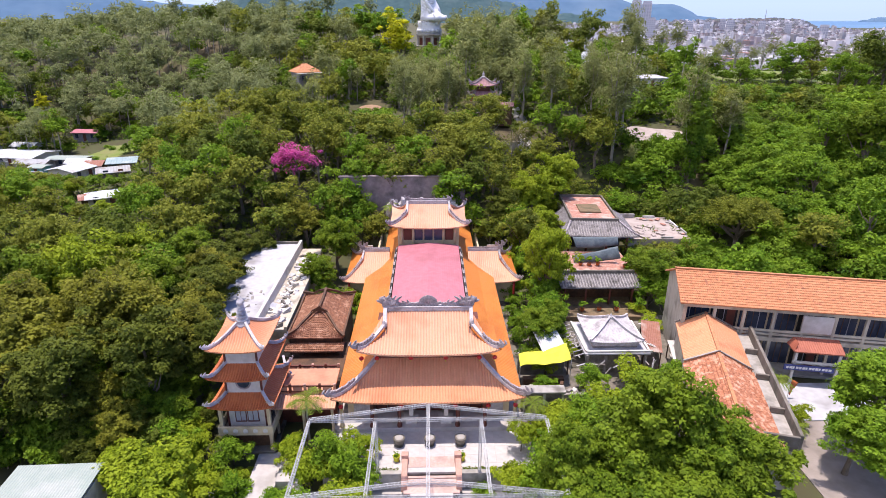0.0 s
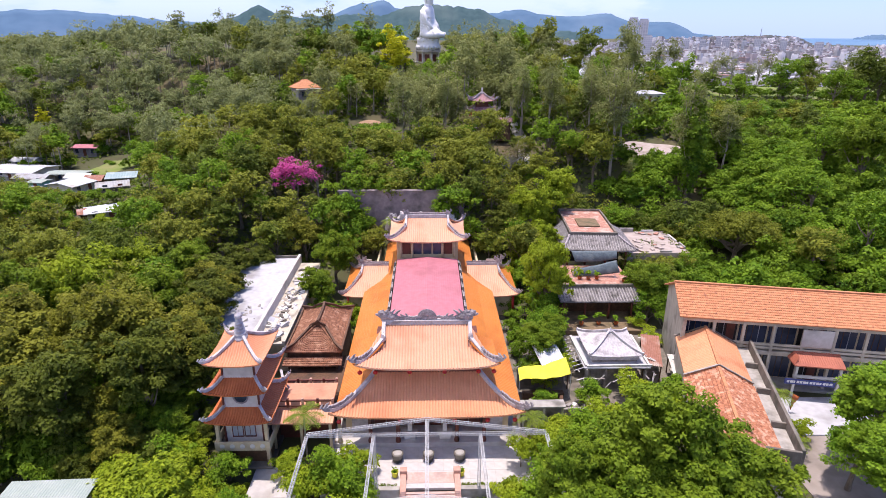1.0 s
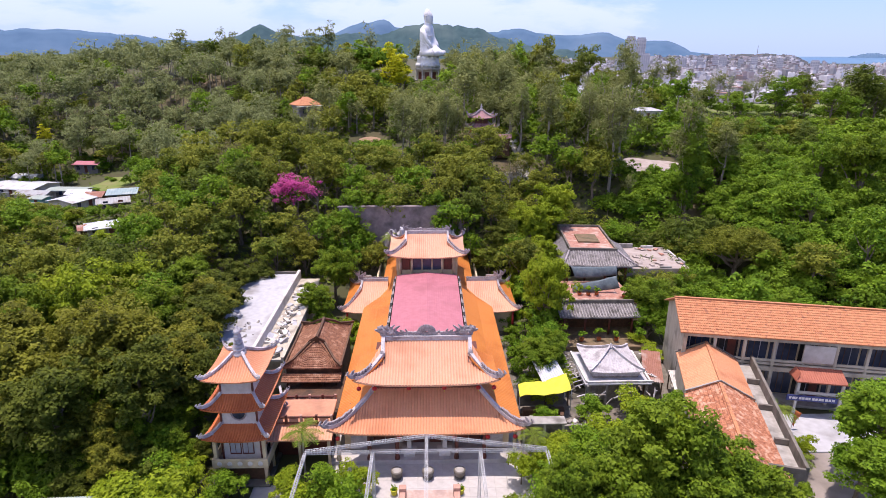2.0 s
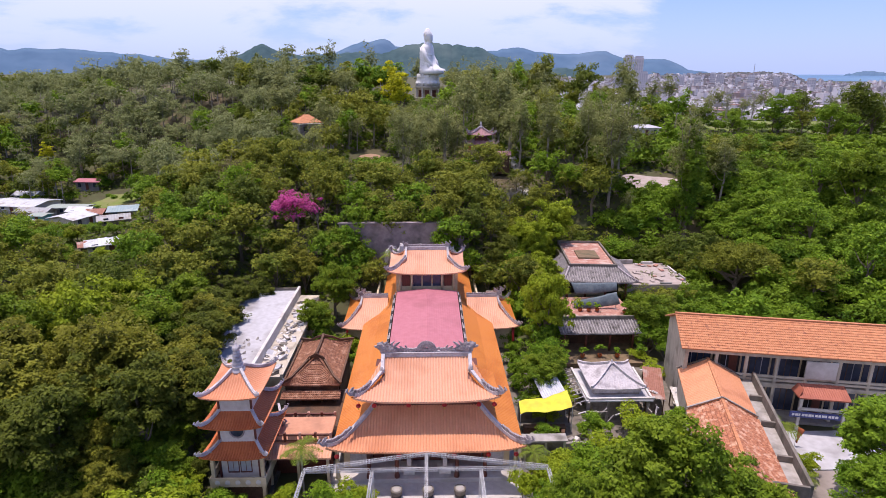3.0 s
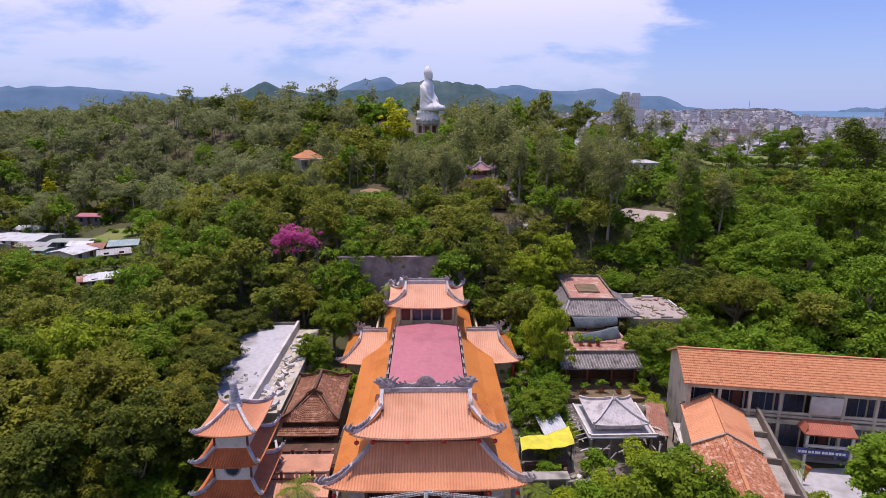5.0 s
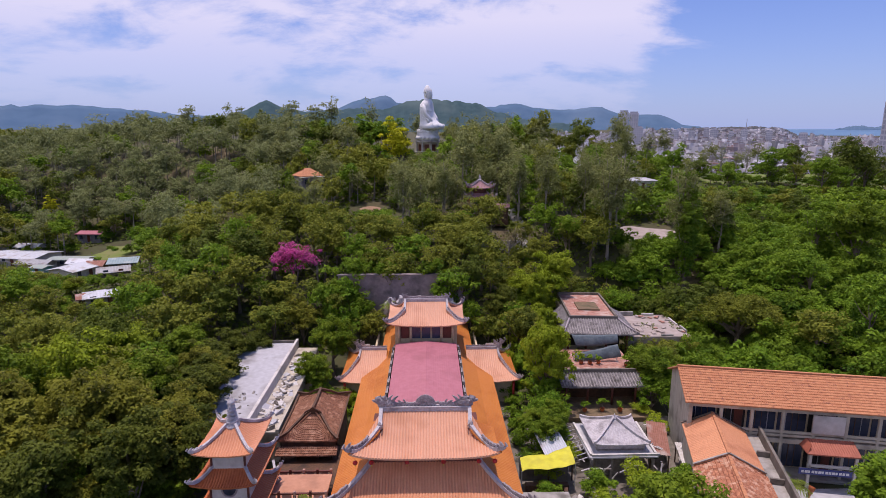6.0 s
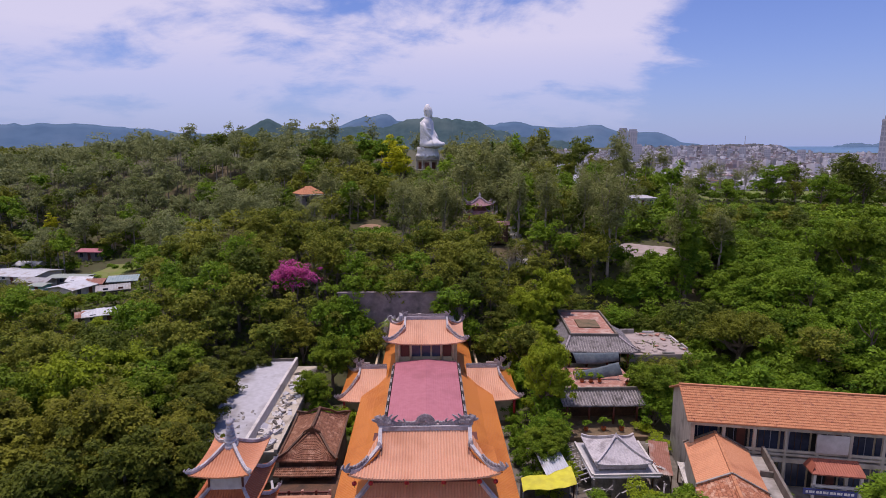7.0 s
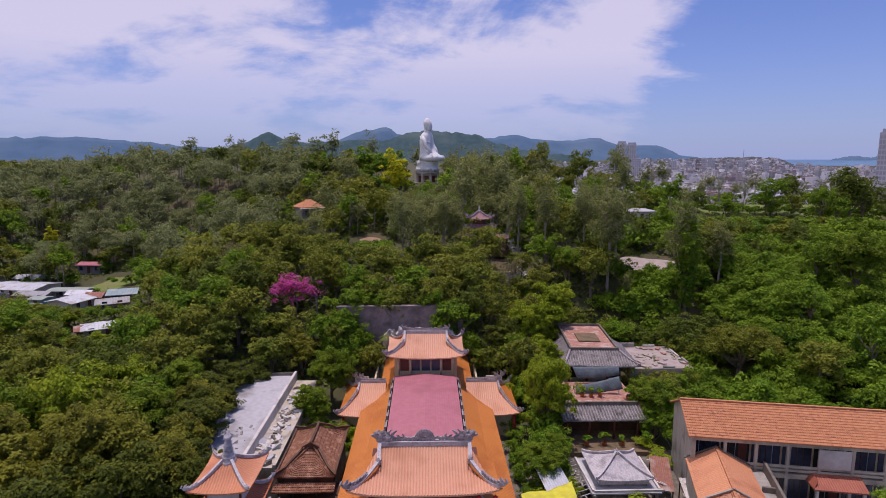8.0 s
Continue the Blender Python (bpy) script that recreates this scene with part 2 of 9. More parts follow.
M_MOUNTAIN_FAR = material("hazed_farther_mountain_woods", (0.095, 0.168, 0.255), (0.082, 0.15, 0.235), (0.115, 0.185, 0.27), scale=0.01, big=0.003, rough=1.0, bump=0, spec=0.0)
M_SEA = material("sea_water", (0.10, 0.20, 0.29), (0.09, 0.18, 0.27), (0.13, 0.24, 0.33), scale=0.01, big=0.002, rough=0.35, bump=0, spec=0.3)
M_CITY = material("city_walls", (0.68, 0.665, 0.67), (0.52, 0.50, 0.50), (0.36, 0.29, 0.28), scale=0.05, big=0.012, rough=0.9, bump=0, isle=0.55)
M_CITYHILL = material("built_over_hillside", (0.115, 0.118, 0.125), (0.07, 0.085, 0.088), (0.15, 0.135, 0.135), scale=0.05, big=0.02, rough=1.0, bump=0, spec=0.0)
M_CITYROOF = material("city_roofs", (0.36, 0.30, 0.30), (0.28, 0.31, 0.36), (0.36, 0.20, 0.16), scale=0.03, big=0.02, rough=0.9, bump=0, isle=0.5, stain_at=(0.48, 0.56))
# tower wall and glass are paled: the haze is mixed into their colour
M_TOWER = material("hazed_tower_block_wall", (0.58, 0.575, 0.60), (0.53, 0.525, 0.55), (0.47, 0.47, 0.51), scale=0.1, big=0.03, rough=0.8, bump=0)
M_TOWERDARK = material("hazed_tower_block_glass", (0.38, 0.40, 0.45), (0.35, 0.37, 0.42), (0.42, 0.44, 0.48), scale=0.1, big=0.03, rough=0.4, bump=0)

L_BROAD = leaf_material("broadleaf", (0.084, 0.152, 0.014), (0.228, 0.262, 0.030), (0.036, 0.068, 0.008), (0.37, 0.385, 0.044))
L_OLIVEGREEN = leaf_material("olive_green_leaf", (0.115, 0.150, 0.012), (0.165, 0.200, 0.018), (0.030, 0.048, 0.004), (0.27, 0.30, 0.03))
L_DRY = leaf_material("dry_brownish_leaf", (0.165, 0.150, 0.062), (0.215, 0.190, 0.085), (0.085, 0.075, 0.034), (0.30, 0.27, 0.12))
# grey-green leaf, paled so that its colour carries the valley's haze
L_GREY = leaf_material("hazed_grey_green_leaf", (0.165, 0.218, 0.080), (0.240, 0.280, 0.108), (0.095, 0.125, 0.050), (0.36, 0.40, 0.155))
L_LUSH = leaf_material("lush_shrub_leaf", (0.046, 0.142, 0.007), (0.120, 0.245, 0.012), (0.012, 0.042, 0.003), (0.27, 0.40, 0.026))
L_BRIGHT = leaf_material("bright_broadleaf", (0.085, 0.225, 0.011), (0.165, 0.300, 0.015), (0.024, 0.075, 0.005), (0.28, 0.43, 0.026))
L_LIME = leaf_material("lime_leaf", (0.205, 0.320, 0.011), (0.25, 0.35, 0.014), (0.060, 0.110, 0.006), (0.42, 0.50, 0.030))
# own olive green, lightened further to paint haze over the upper hill
L_OLIVE = leaf_material("hazed_olive_feathery_leaf", (0.152, 0.200, 0.062), (0.252, 0.282, 0.098), (0.084, 0.108, 0.035), (0.36, 0.385, 0.125))
# near-black third colour paints the dark gaps of the crown into its leaves
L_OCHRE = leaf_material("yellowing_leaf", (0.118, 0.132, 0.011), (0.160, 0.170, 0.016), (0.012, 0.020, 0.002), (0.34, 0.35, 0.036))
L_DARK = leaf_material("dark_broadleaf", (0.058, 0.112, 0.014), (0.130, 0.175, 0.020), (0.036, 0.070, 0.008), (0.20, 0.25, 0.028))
# green darkened: the dense canopy's shade is put into the leaf colour
L_DEEP = leaf_material("shade_darkened_green_leaf", (0.050, 0.086, 0.008), (0.082, 0.114, 0.011), (0.010, 0.021, 0.002), (0.19, 0.225, 0.025))
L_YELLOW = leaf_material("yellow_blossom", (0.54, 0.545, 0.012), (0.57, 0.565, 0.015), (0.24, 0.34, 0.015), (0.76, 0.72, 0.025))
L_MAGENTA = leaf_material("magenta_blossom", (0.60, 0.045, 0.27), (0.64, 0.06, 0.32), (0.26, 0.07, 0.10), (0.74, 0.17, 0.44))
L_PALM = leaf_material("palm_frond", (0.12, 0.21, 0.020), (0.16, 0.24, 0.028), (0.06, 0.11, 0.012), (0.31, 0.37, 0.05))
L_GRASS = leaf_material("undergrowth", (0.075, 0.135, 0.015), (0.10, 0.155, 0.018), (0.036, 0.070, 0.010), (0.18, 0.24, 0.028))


def ground_material():
    m = material("hill_ground", (0.075, 0.085, 0.032), (0.070, 0.066, 0.030), (0.15, 0.112, 0.068), scale=0.35, big=0.04, rough=0.95, bump=0.4, stain_at=(0.52, 0.72))
    return m


M_GROUND = ground_material()
M_PINKROOFDECK = material("worn_red_brick_deck", (0.46, 0.235, 0.18), (0.33, 0.155, 0.115), (0.50, 0.37, 0.31), scale=2.6, big=0.8, rough=0.9, bump=0.35, stain_at=(0.5, 0.66))
M_TILE_NEW = material("new_orange_tile", (0.60, 0.26, 0.125), (0.66, 0.30, 0.15), (0.50, 0.20, 0.095), scale=5, big=0.4, rough=0.6, bump=0.1)
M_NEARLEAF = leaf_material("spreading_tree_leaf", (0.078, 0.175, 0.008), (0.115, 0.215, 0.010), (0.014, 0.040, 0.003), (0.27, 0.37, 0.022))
M_MOSSHATCH = material("mossy_brown_hatch", (0.22, 0.15, 0.09), (0.16, 0.12, 0.07), (0.10, 0.09, 0.05), scale=2.5, big=0.8, rough=0.95, bump=0.4)
M_PALEGLASS = material("pale_window_pane", (0.42, 0.44, 0.48), (0.34, 0.36, 0.41), (0.16, 0.18, 0.22), scale=1.5, big=0.9, rough=0.25, bump=0.02, spec=0.6)
M_BACKWALL = material("flaking_pinkish_wall", (0.30, 0.25, 0.25), (0.22, 0.18, 0.185), (0.11, 0.10, 0.095), scale=1.1, big=0.45, rough=0.95, bump=0.3)
M_TILE_LOW = material("deep_orange_tile", (0.64, 0.290, 0.155), (0.68, 0.325, 0.18), (0.56, 0.24, 0.125), scale=6, big=0.35, rough=0.5, bump=0.06, spec=0.35)
M_COVER = material("grey_cover_tile", (0.37, 0.345, 0.33), (0.26, 0.24, 0.23), (0.13, 0.12, 0.11), scale=3, big=0.9, rough=0.9, bump=0.3)
M_TILE_PAG = material("pagoda_orange_tile", (0.57, 0.225, 0.110), (0.62, 0.26, 0.13), (0.48, 0.18, 0.085), scale=6, big=0.4, rough=0.5, bump=0.08)
M_AWNING = material("brick_red_awning_tile", (0.36, 0.105, 0.06), (0.41, 0.13, 0.08), (0.28, 0.08, 0.05), scale=4, big=0.5, rough=0.6, bump=0.1)
M_ZINC_DULL = material("dull_zinc_sheet", (0.36, 0.37, 0.38), (0.29, 0.30, 0.31), (0.22, 0.18, 0.15), scale=1.5, big=0.5, rough=0.6, metal=0.1, bump=0.08)
M_BLUEROOF = material("blue_green_roof_sheet", (0.26, 0.36, 0.38), (0.22, 0.31, 0.33), (0.36, 0.42, 0.42), scale=1.2, big=0.4, rough=0.6, bump=0.06)
M_TEALWALL = material("turquoise_wall", (0.16, 0.42, 0.40), (0.13, 0.36, 0.34), (0.24, 0.40, 0.38), scale=1.5, big=0.5, rough=0.85, bump=0.1)
M_LILAC = material("lilac_grey_wall", (0.27, 0.25, 0.29), (0.22, 0.20, 0.24), (0.16, 0.15, 0.16), scale=1.5, big=0.5, rough=0.9, bump=0.1)
M_LAWN = material("short_grass", (0.130, 0.190, 0.034), (0.165, 0.215, 0.045), (0.22, 0.20, 0.09), scale=0.6, big=0.09, rough=0.95, bump=0.4, stain_at=(0.5, 0.7))
M_TERRACE = material("orange_terrace_tile", (0.55, 0.27, 0.165), (0.50, 0.235, 0.14), (0.38, 0.18, 0.11), scale=3, big=0.5, rough=0.7, bump=0.1)
M_PALEPINK = material("pale_pink_granite", (0.56, 0.41, 0.36), (0.50, 0.35, 0.30), (0.38, 0.27, 0.235), scale=4, big=0.5, rough=0.8, bump=0.12)
M_YARD = material("dusty_school_yard", (0.31, 0.27, 0.245), (0.26, 0.225, 0.20), (0.19, 0.165, 0.145), scale=0.9, big=0.25, rough=0.95, bump=0.25)

# ---- mesh tools ----
def mesh_object(name, bm, mat, smooth=False):
    me = bpy.data.meshes.new(name)
    bm.normal_update()
    bm.to_mesh(me)
    bm.free()
    me.materials.append(mat)
    if smooth:
        me.polygons.foreach_set("use_smooth", [True] * len(me.polygons))
    return new(name, me)


def part(name, bm, mat, parent, label="", smooth=False):
    ob = mesh_object(name, bm, mat, smooth)
    ob.parent = parent
    if label:
        ob["label"] = label
    return ob


def raw_part(name, verts, faces, mat, parent=None, smooth=False, label=""):
    me = bpy.data.meshes.new(name)
    me.from_pydata(verts, [], faces)
    me.materials.append(mat)
    if smooth:
        me.polygons.foreach_set("use_smooth", [True] * len(me.polygons))
    ob = new(name, me)
    if parent:
        ob.parent = parent
    if label:
        ob["label"] = label
    return ob


def thing(name, x, y, z, yaw, label, category, group="", kind=""):
    ob = new(name)
    ob.matrix_basis = pose(x, y, z, 0, 0, yaw)
    return tagged(ob, label, category, group, kind)


def box(bm, x0, x1, y0, y1, z0, z1, bevel=0.0):
    """a box between two corners, with chamfered upright and top edges if bevel is given"""
    v = [bm.verts.new(p) for p in ((x0, y0, z0), (x1, y0, z0), (x1, y1, z0), (x0, y1, z0), (x0, y0, z1), (x1, y0, z1), (x1, y1, z1), (x0, y1, z1))]
    fs = [bm.faces.new([v[i] for i in q]) for q in ((3, 2, 1, 0), (4, 5, 6, 7), (0, 1, 5, 4), (1, 2, 6, 5), (2, 3, 7, 6), (3, 0, 4, 7))]
    if bevel:
        es = list({e for f in fs for e in f.edges})
        bmesh.ops.bevel(bm, geom=es, offset=bevel, segments=1, affect="EDGES")
    return bm


def boxes(*items, bevel=0.0):
    bm = bmesh.new()
    for b in items:
        box(bm, *b, bevel=bevel)
    return bm


def lathe(profile, n=16, cx=0.0, cy=0.0, bm=None, rx=1.0, ry=1.0):
    bm = bm or bmesh.new()
    rings = []
    for r, z in profile:
        rings.append([bm.verts.new((cx + r * rx * math.cos(2 * math.pi * i / n), cy + r * ry * math.sin(2 * math.pi * i / n), z)) for i in range(n)])
    for a, b in zip(rings, rings[1:]):
        for i in range(n):
            bm.faces.new((a[i], a[(i + 1) % n], b[(i + 1) % n], b[i]))
    bm.faces.new(rings[0][::-1])
    bm.faces.new(rings[-1])
    return bm


def sweep(points, w, h, bm=None, taper=None):
    """a bar of width w and height h along points, standing upright; taper: factor along it"""
    bm = bm or bmesh.new()
    pts = [Vector(p) for p in points]
    rings = []
    for i, p in enumerate(pts):
        d = pts[min(i + 1, len(pts) - 1)] - pts[max(i - 1, 0)]
        side = Vector((-d.y, d.x, 0))
        side = side.normalized() if side.length > 1e-6 else Vector((1, 0, 0))
        k = taper[i] if taper else 1.0
        up = d.cross(side).normalized()
        up = up if up.z >= 0 else -up
        a, b = side * w * k / 2, up * h * k
        rings.append([bm.verts.new(q) for q in (p - a, p + a, p + a + b, p - a + b)])
    for a, b in zip(rings, rings[1:]):
        for i in range(4):
            bm.faces.new((a[i], a[(i + 1) % 4], b[(i + 1) % 4], b[i]))
    bm.faces.new(rings[0][::-1])
    bm.faces.new(rings[-1])
    return bm


def rod(bm, a, b, r, n=6, r2=None):
    a, b = Vector(a), Vector(b)
    q = (b - a).to_track_quat("Z", "Y")
    r2 = r if r2 is None else r2
    ra = [bm.verts.new(a + q @ Vector((r * math.cos(2 * math.pi * i / n), r * math.sin(2 * math.pi * i / n), 0))) for i in range(n)]
    rb = [bm.verts.new(b + q @ Vector((r2 * math.cos(2 * math.pi * i / n), r2 * math.sin(2 * math.pi * i / n), 0))) for i in range(n)]
    for i in range(n):
        bm.faces.new((ra[i], ra[(i + 1) % n], rb[(i + 1) % n], rb[i]))
    bm.faces.new(ra[::-1])
    bm.faces.new(rb)
    return bm


def smooth01(v):
    v = min(1.0, max(0.0, v))
    return v * v * (3 - 2 * v)


def roof_panel(name, mat, parent, x, y, z, yaw, length, depth, rise, inset_l=0.0, inset_r=0.0, sag=0.0, upturn=0.0, rib=0.3, amp=0.05, thick=0.12, steps=7, course=0.0, turn_l=True, turn_r=True, label="", rough_lay=0.0):
    """A slope of roof tiles. Its eave runs from (x, y, z) along yaw; the slope climbs to the left of that line. Hips cut it back by inset_l and inset_r at the top.
    rib: spacing of the tile rows, course: height step of each tile course."""
    n = max(2, round(length / rib)) * 4
    ux, uy = math.cos(radians(yaw)), math.sin(radians(yaw))
    nx, ny = -uy, ux
    prof = (0.0, 0.7, 1.0, 0.7)
    verts, faces = [], []
    kick = lambda s: (math.exp(-s / 1.5) if turn_l else 0) + (math.exp(-(length - s) / 1.5) if turn_r else 0)
    if course:
        nc = max(2, round(depth / 0.34))
        vs = [q for k in range(nc) for q in ((k / nc, course), ((k + 0.985) / nc, 0.0))]
    else:
        vs = [(j / steps, 0.0) for j in range(steps + 1)]
    rows = len(vs)
    steps = rows - 1
    rnd = random.Random(int(length * 100) + 7)
    for i in range(n + 1):
        s = length * i / n
        top = 1.0
        if inset_l:
            top = min(top, s / inset_l)
        if inset_r:
            top = min(top, (length - s) / inset_r)
        top = max(top, 0.0)
        for j in range(rows):
            v = top * vs[j][0]
            w = depth * v
            out = -0.25 * upturn * kick(s) * (1 - v) ** 2
            h = rise * v - sag * 4 * v * (1 - v) + upturn * kick(s) * (1 - v) ** 3 + amp * prof[i % 4]
            if course:
                h += vs[j][1] + (rough_lay * rnd.uniform(-1, 1) if i % 4 == 2 else 0)
            verts.append((x + ux * s + nx * (w + out), y + uy * s + ny * (w + out), z + h))
    m = len(verts)
    verts += [(a, b, c - thick - (amp * prof[(k // rows) % 4])) for k, (a, b, c) in enumerate(verts)]
    for i in range(n):
        for j in range(steps):
            a = i * rows + j
            q = (a, a + rows, a + rows + 1, a + 1)
            faces.append(q)
            faces.append(tuple(m + k for k in q[::-1]))
        a = i * rows
        faces.append((a, m + a, m + a + rows, a + rows))
        a = i * rows + steps
        faces.append((a, a + rows, m + a + rows, m + a))
    for j in range(steps):
        for a, flip in ((j, False), (n * rows + j, True)):
            q = (a, a + 1, m + a + 1, m + a)
            faces.append(q[::-1] if flip else q)
    return raw_part(name, verts, faces, mat, parent, label=label)


def hip_line(x, y, z, dx, dy, rise, sag, upturn, n=10, lift=0.05):
    """points of a hip ridge from the eave corner at (x, y, z) inwards by (dx, dy)"""
    pts = []
    for i in range(n + 1):
        v = i / n
        s = abs(dx) * v
        k = math.exp(-s / 1.5)
        pts.append((x + dx * v, y + dy * v, z + rise * v - sag * 4 * v * (1 - v) + upturn * k * (1 - v) ** 3 + lift))
    return pts


def curl(bm, p, dx, dy, size):
    """the up-curling flame at the end of a ridge: p is the foot, (dx, dy) the way it points"""
    d = Vector((dx, dy, 0)).normalized()
    pts, tap = [], []
    for i in range(9):
        a = i / 8
        ang = -0.25 + 2.7 * a
        pts.append(Vector(p) + d * size * (0.55 * math.sin(ang) + 0.1 * a) + Vector((0, 0, size * 0.62 * (1 - math.cos(ang)) * 0.8)))
        tap.append(1.0 - 0.75 * a)
    sweep(pts, size * 0.36, size * 0.52, bm, tap)
    for k in (0.2, 0.45, 0.7):
        q = Vector(p) + d * size * 0.45 * k + Vector((0, 0, size * 0.3))
        sweep([q, q + Vector((0, 0, size * 0.25)) - d * size * 0.1, q + Vector((0, 0, size * 0.5)) - d * size * 0.3], size * 0.2, size * 0.2, bm, (1, 0.7, 0.25))


def crest(bm, pts, size, every=0.3, seed=1):
    """little flames and scrolls along a ridge"""
    rnd = random.Random(seed)
    pts = [Vector(p) for p in pts]
    for a, b in zip(pts, pts[1:]):
        n = max(1, int((b - a).length / every))
        for i in range(n):
            p = a.lerp(b, (i + 0.5) / n)
            d = (b - a).normalized()
            h = size * rnd.uniform(0.55, 0.95)
            sweep([p - d * every * 0.6, p + Vector((0, 0, h * 0.45)) - d * h * 0.1, p + Vector((0, 0, h * 0.7)) + d * h * 0.3, p + Vector((0, 0, h * 0.35)) + d * h * 0.55], size * 0.45, size * 0.4, bm, (1, 1, 0.8, 0.45))


def rod_part(a, b, r):
    bm = bmesh.new()
    rod(bm, a, b, r, 6)
    return bm


def pieces(name, bm, mat, parent, label=""):
    """every loose piece of an ornament as a part of its own"""
    bm.verts.index_update()
    seen = set()
    for v in bm.verts:
        if v.index in seen:
            continue
        stack, isle = [v], []
        seen.add(v.index)
        while stack:
            q = stack.pop()
            isle.append(q)
            for e in q.link_edges:
                o = e.other_vert(q)
                if o.index not in seen:
                    seen.add(o.index)
                    stack.append(o)
        ids = {q.index: i for i, q in enumerate(isle)}
        faces = {f for q in isle for f in q.link_faces}
        order = sorted(faces, key=lambda f: f.index)
        raw_part(name, [tuple(q.co) for q in isle], [tuple(ids[w.index] for w in f.verts) for f in order], mat, parent, label=label)
    bm.free()

# ---- trees ----
def rotate_quads(rng, n, up_bias):
    """n random frames: normal leaning up, and a direction across it"""
    nrm = rng.normal(size=(n, 3))
    nrm[:, 2] = np.abs(nrm[:, 2]) + up_bias
    nrm /= np.linalg.norm(nrm, axis=1)[:, None]
    t = rng.normal(size=(n, 3))
    t -= (t * nrm).sum(1)[:, None] * nrm
    t /= np.linalg.norm(t, axis=1)[:, None]
    return nrm, t, np.cross(nrm, t)


def leaves(centres, size, rng, up_bias=0.6, slim=0.55, outward=None, tri=False):
    """folded leaf sprays: two triangles each, bent along the middle"""
    n = len(centres)
    nrm, a, b = rotate_quads(rng, n, up_bias)
    if outward is not None:
        nrm = nrm * 0.75 + outward * 0.7
        nrm /= np.linalg.norm(nrm, axis=1)[:, None]
        a -= (a * nrm).sum(1)[:, None] * nrm
        a /= np.linalg.norm(a, axis=1)[:, None]
        b = np.cross(nrm, a)
    s = size * rng.uniform(0.6, 1.3, n)[:, None]
    if tri:
        v = np.stack([centres - a * s * 0.8, centres + a * s - b * s * slim * 1.3, centres + a * s * 0.7 + b * s * slim * 1.3 - nrm * s * 0.2], 1)
        return v.reshape(-1, 3)
    v = np.stack([centres - a * s, centres - b * s * slim - nrm * s * 0.2, centres + a * s, centres + b * s * slim - nrm * s * 0.2], 1)
    return v.reshape(-1, 3)


def leaf_mesh(name, verts, mat, tri=False):
    k = 3 if tri else 4
    n = len(verts) // k
    me = bpy.data.meshes.new(name)
    me.vertices.add(k * n)
    me.vertices.foreach_set("co", np.asarray(verts, np.float32).ravel())
    idx = np.arange(n)[:, None] * k + np.array([[0, 1, 2] if tri else [0, 1, 2, 0, 2, 3]])
    me.loops.add(idx.size)
    me.loops.foreach_set("vertex_index", idx.ravel().astype(np.int32))
    me.polygons.add(idx.size // 3)
    me.polygons.foreach_set("loop_start", np.arange(0, idx.size, 3, dtype=np.int32))
    me.update(calc_edges=True)
    me.materials.append(mat)
    return me


def lump_points(rng, n, rx, rz, shell, low=-0.45):
    """points in an egg, most near its skin and few at the bottom"""
    p = rng.normal(size=(n * 3, 3))
    p /= np.linalg.norm(p, axis=1)[:, None]
    p = p[p[:, 2] > low][:n]
    r = rng.uniform(shell, 1.0, len(p))[:, None]
    return p * r * np.array([rx, rx, rz]), p


def crown_verts(seed, rx, rz, zc, clumps, per, leaf, clump_r, shell=0.55, up=0.5, slim=0.55, flatten=0.7, tri=False, low=-0.45, bough=0.54):
    rng = np.random.default_rng(seed)
    # boughs carry the clumps, with gaps between them
    nb = max(5, clumps // 7)
    bo, _ = lump_points(rng, nb, rx * 0.64, rz * 0.64, max(shell, 0.5) if shell > 0.2 else shell, low)
    bo = bo[rng.permutation(len(bo))]
    c, _ = lump_points(rng, clumps, rx * bough, rz * bough, 0.45, -0.7)
    c = c * rng.uniform(0.75, 1.25, len(bo))[np.arange(len(c)) % len(bo)][:, None] + bo[np.arange(len(c)) % len(bo)]
    # uneven outline: push clumps in and out
    c *= (1 + 0.14 * np.sin(3.1 * np.arctan2(c[:, 1], c[:, 0]) + seed) + 0.08 * np.sin(5 * c[:, 2] + seed) + rng.normal(0, 0.04, len(c)))[:, None]
    pts, outs = [], []
    for k in range(len(c)):
        q = rng.normal(size=(per, 3))
        q /= np.linalg.norm(q, axis=1)[:, None]
        q[:, 2] = np.where(q[:, 2] < -0.3, -q[:, 2], q[:, 2])
        rr = clump_r * rng.uniform(0.55, 1.45) * rng.uniform(0.5, 1.05, per)[:, None]
        pts.append(c[k] + q * rr * np.array([1, 1, flatten]))
        outs.append(q)
    pts = np.concatenate(pts)
    outs = np.concatenate(outs)
    pts[:, 2] += zc
    return leaves(pts, leaf, rng, up, slim, outs, tri), c + np.array([0, 0, zc])


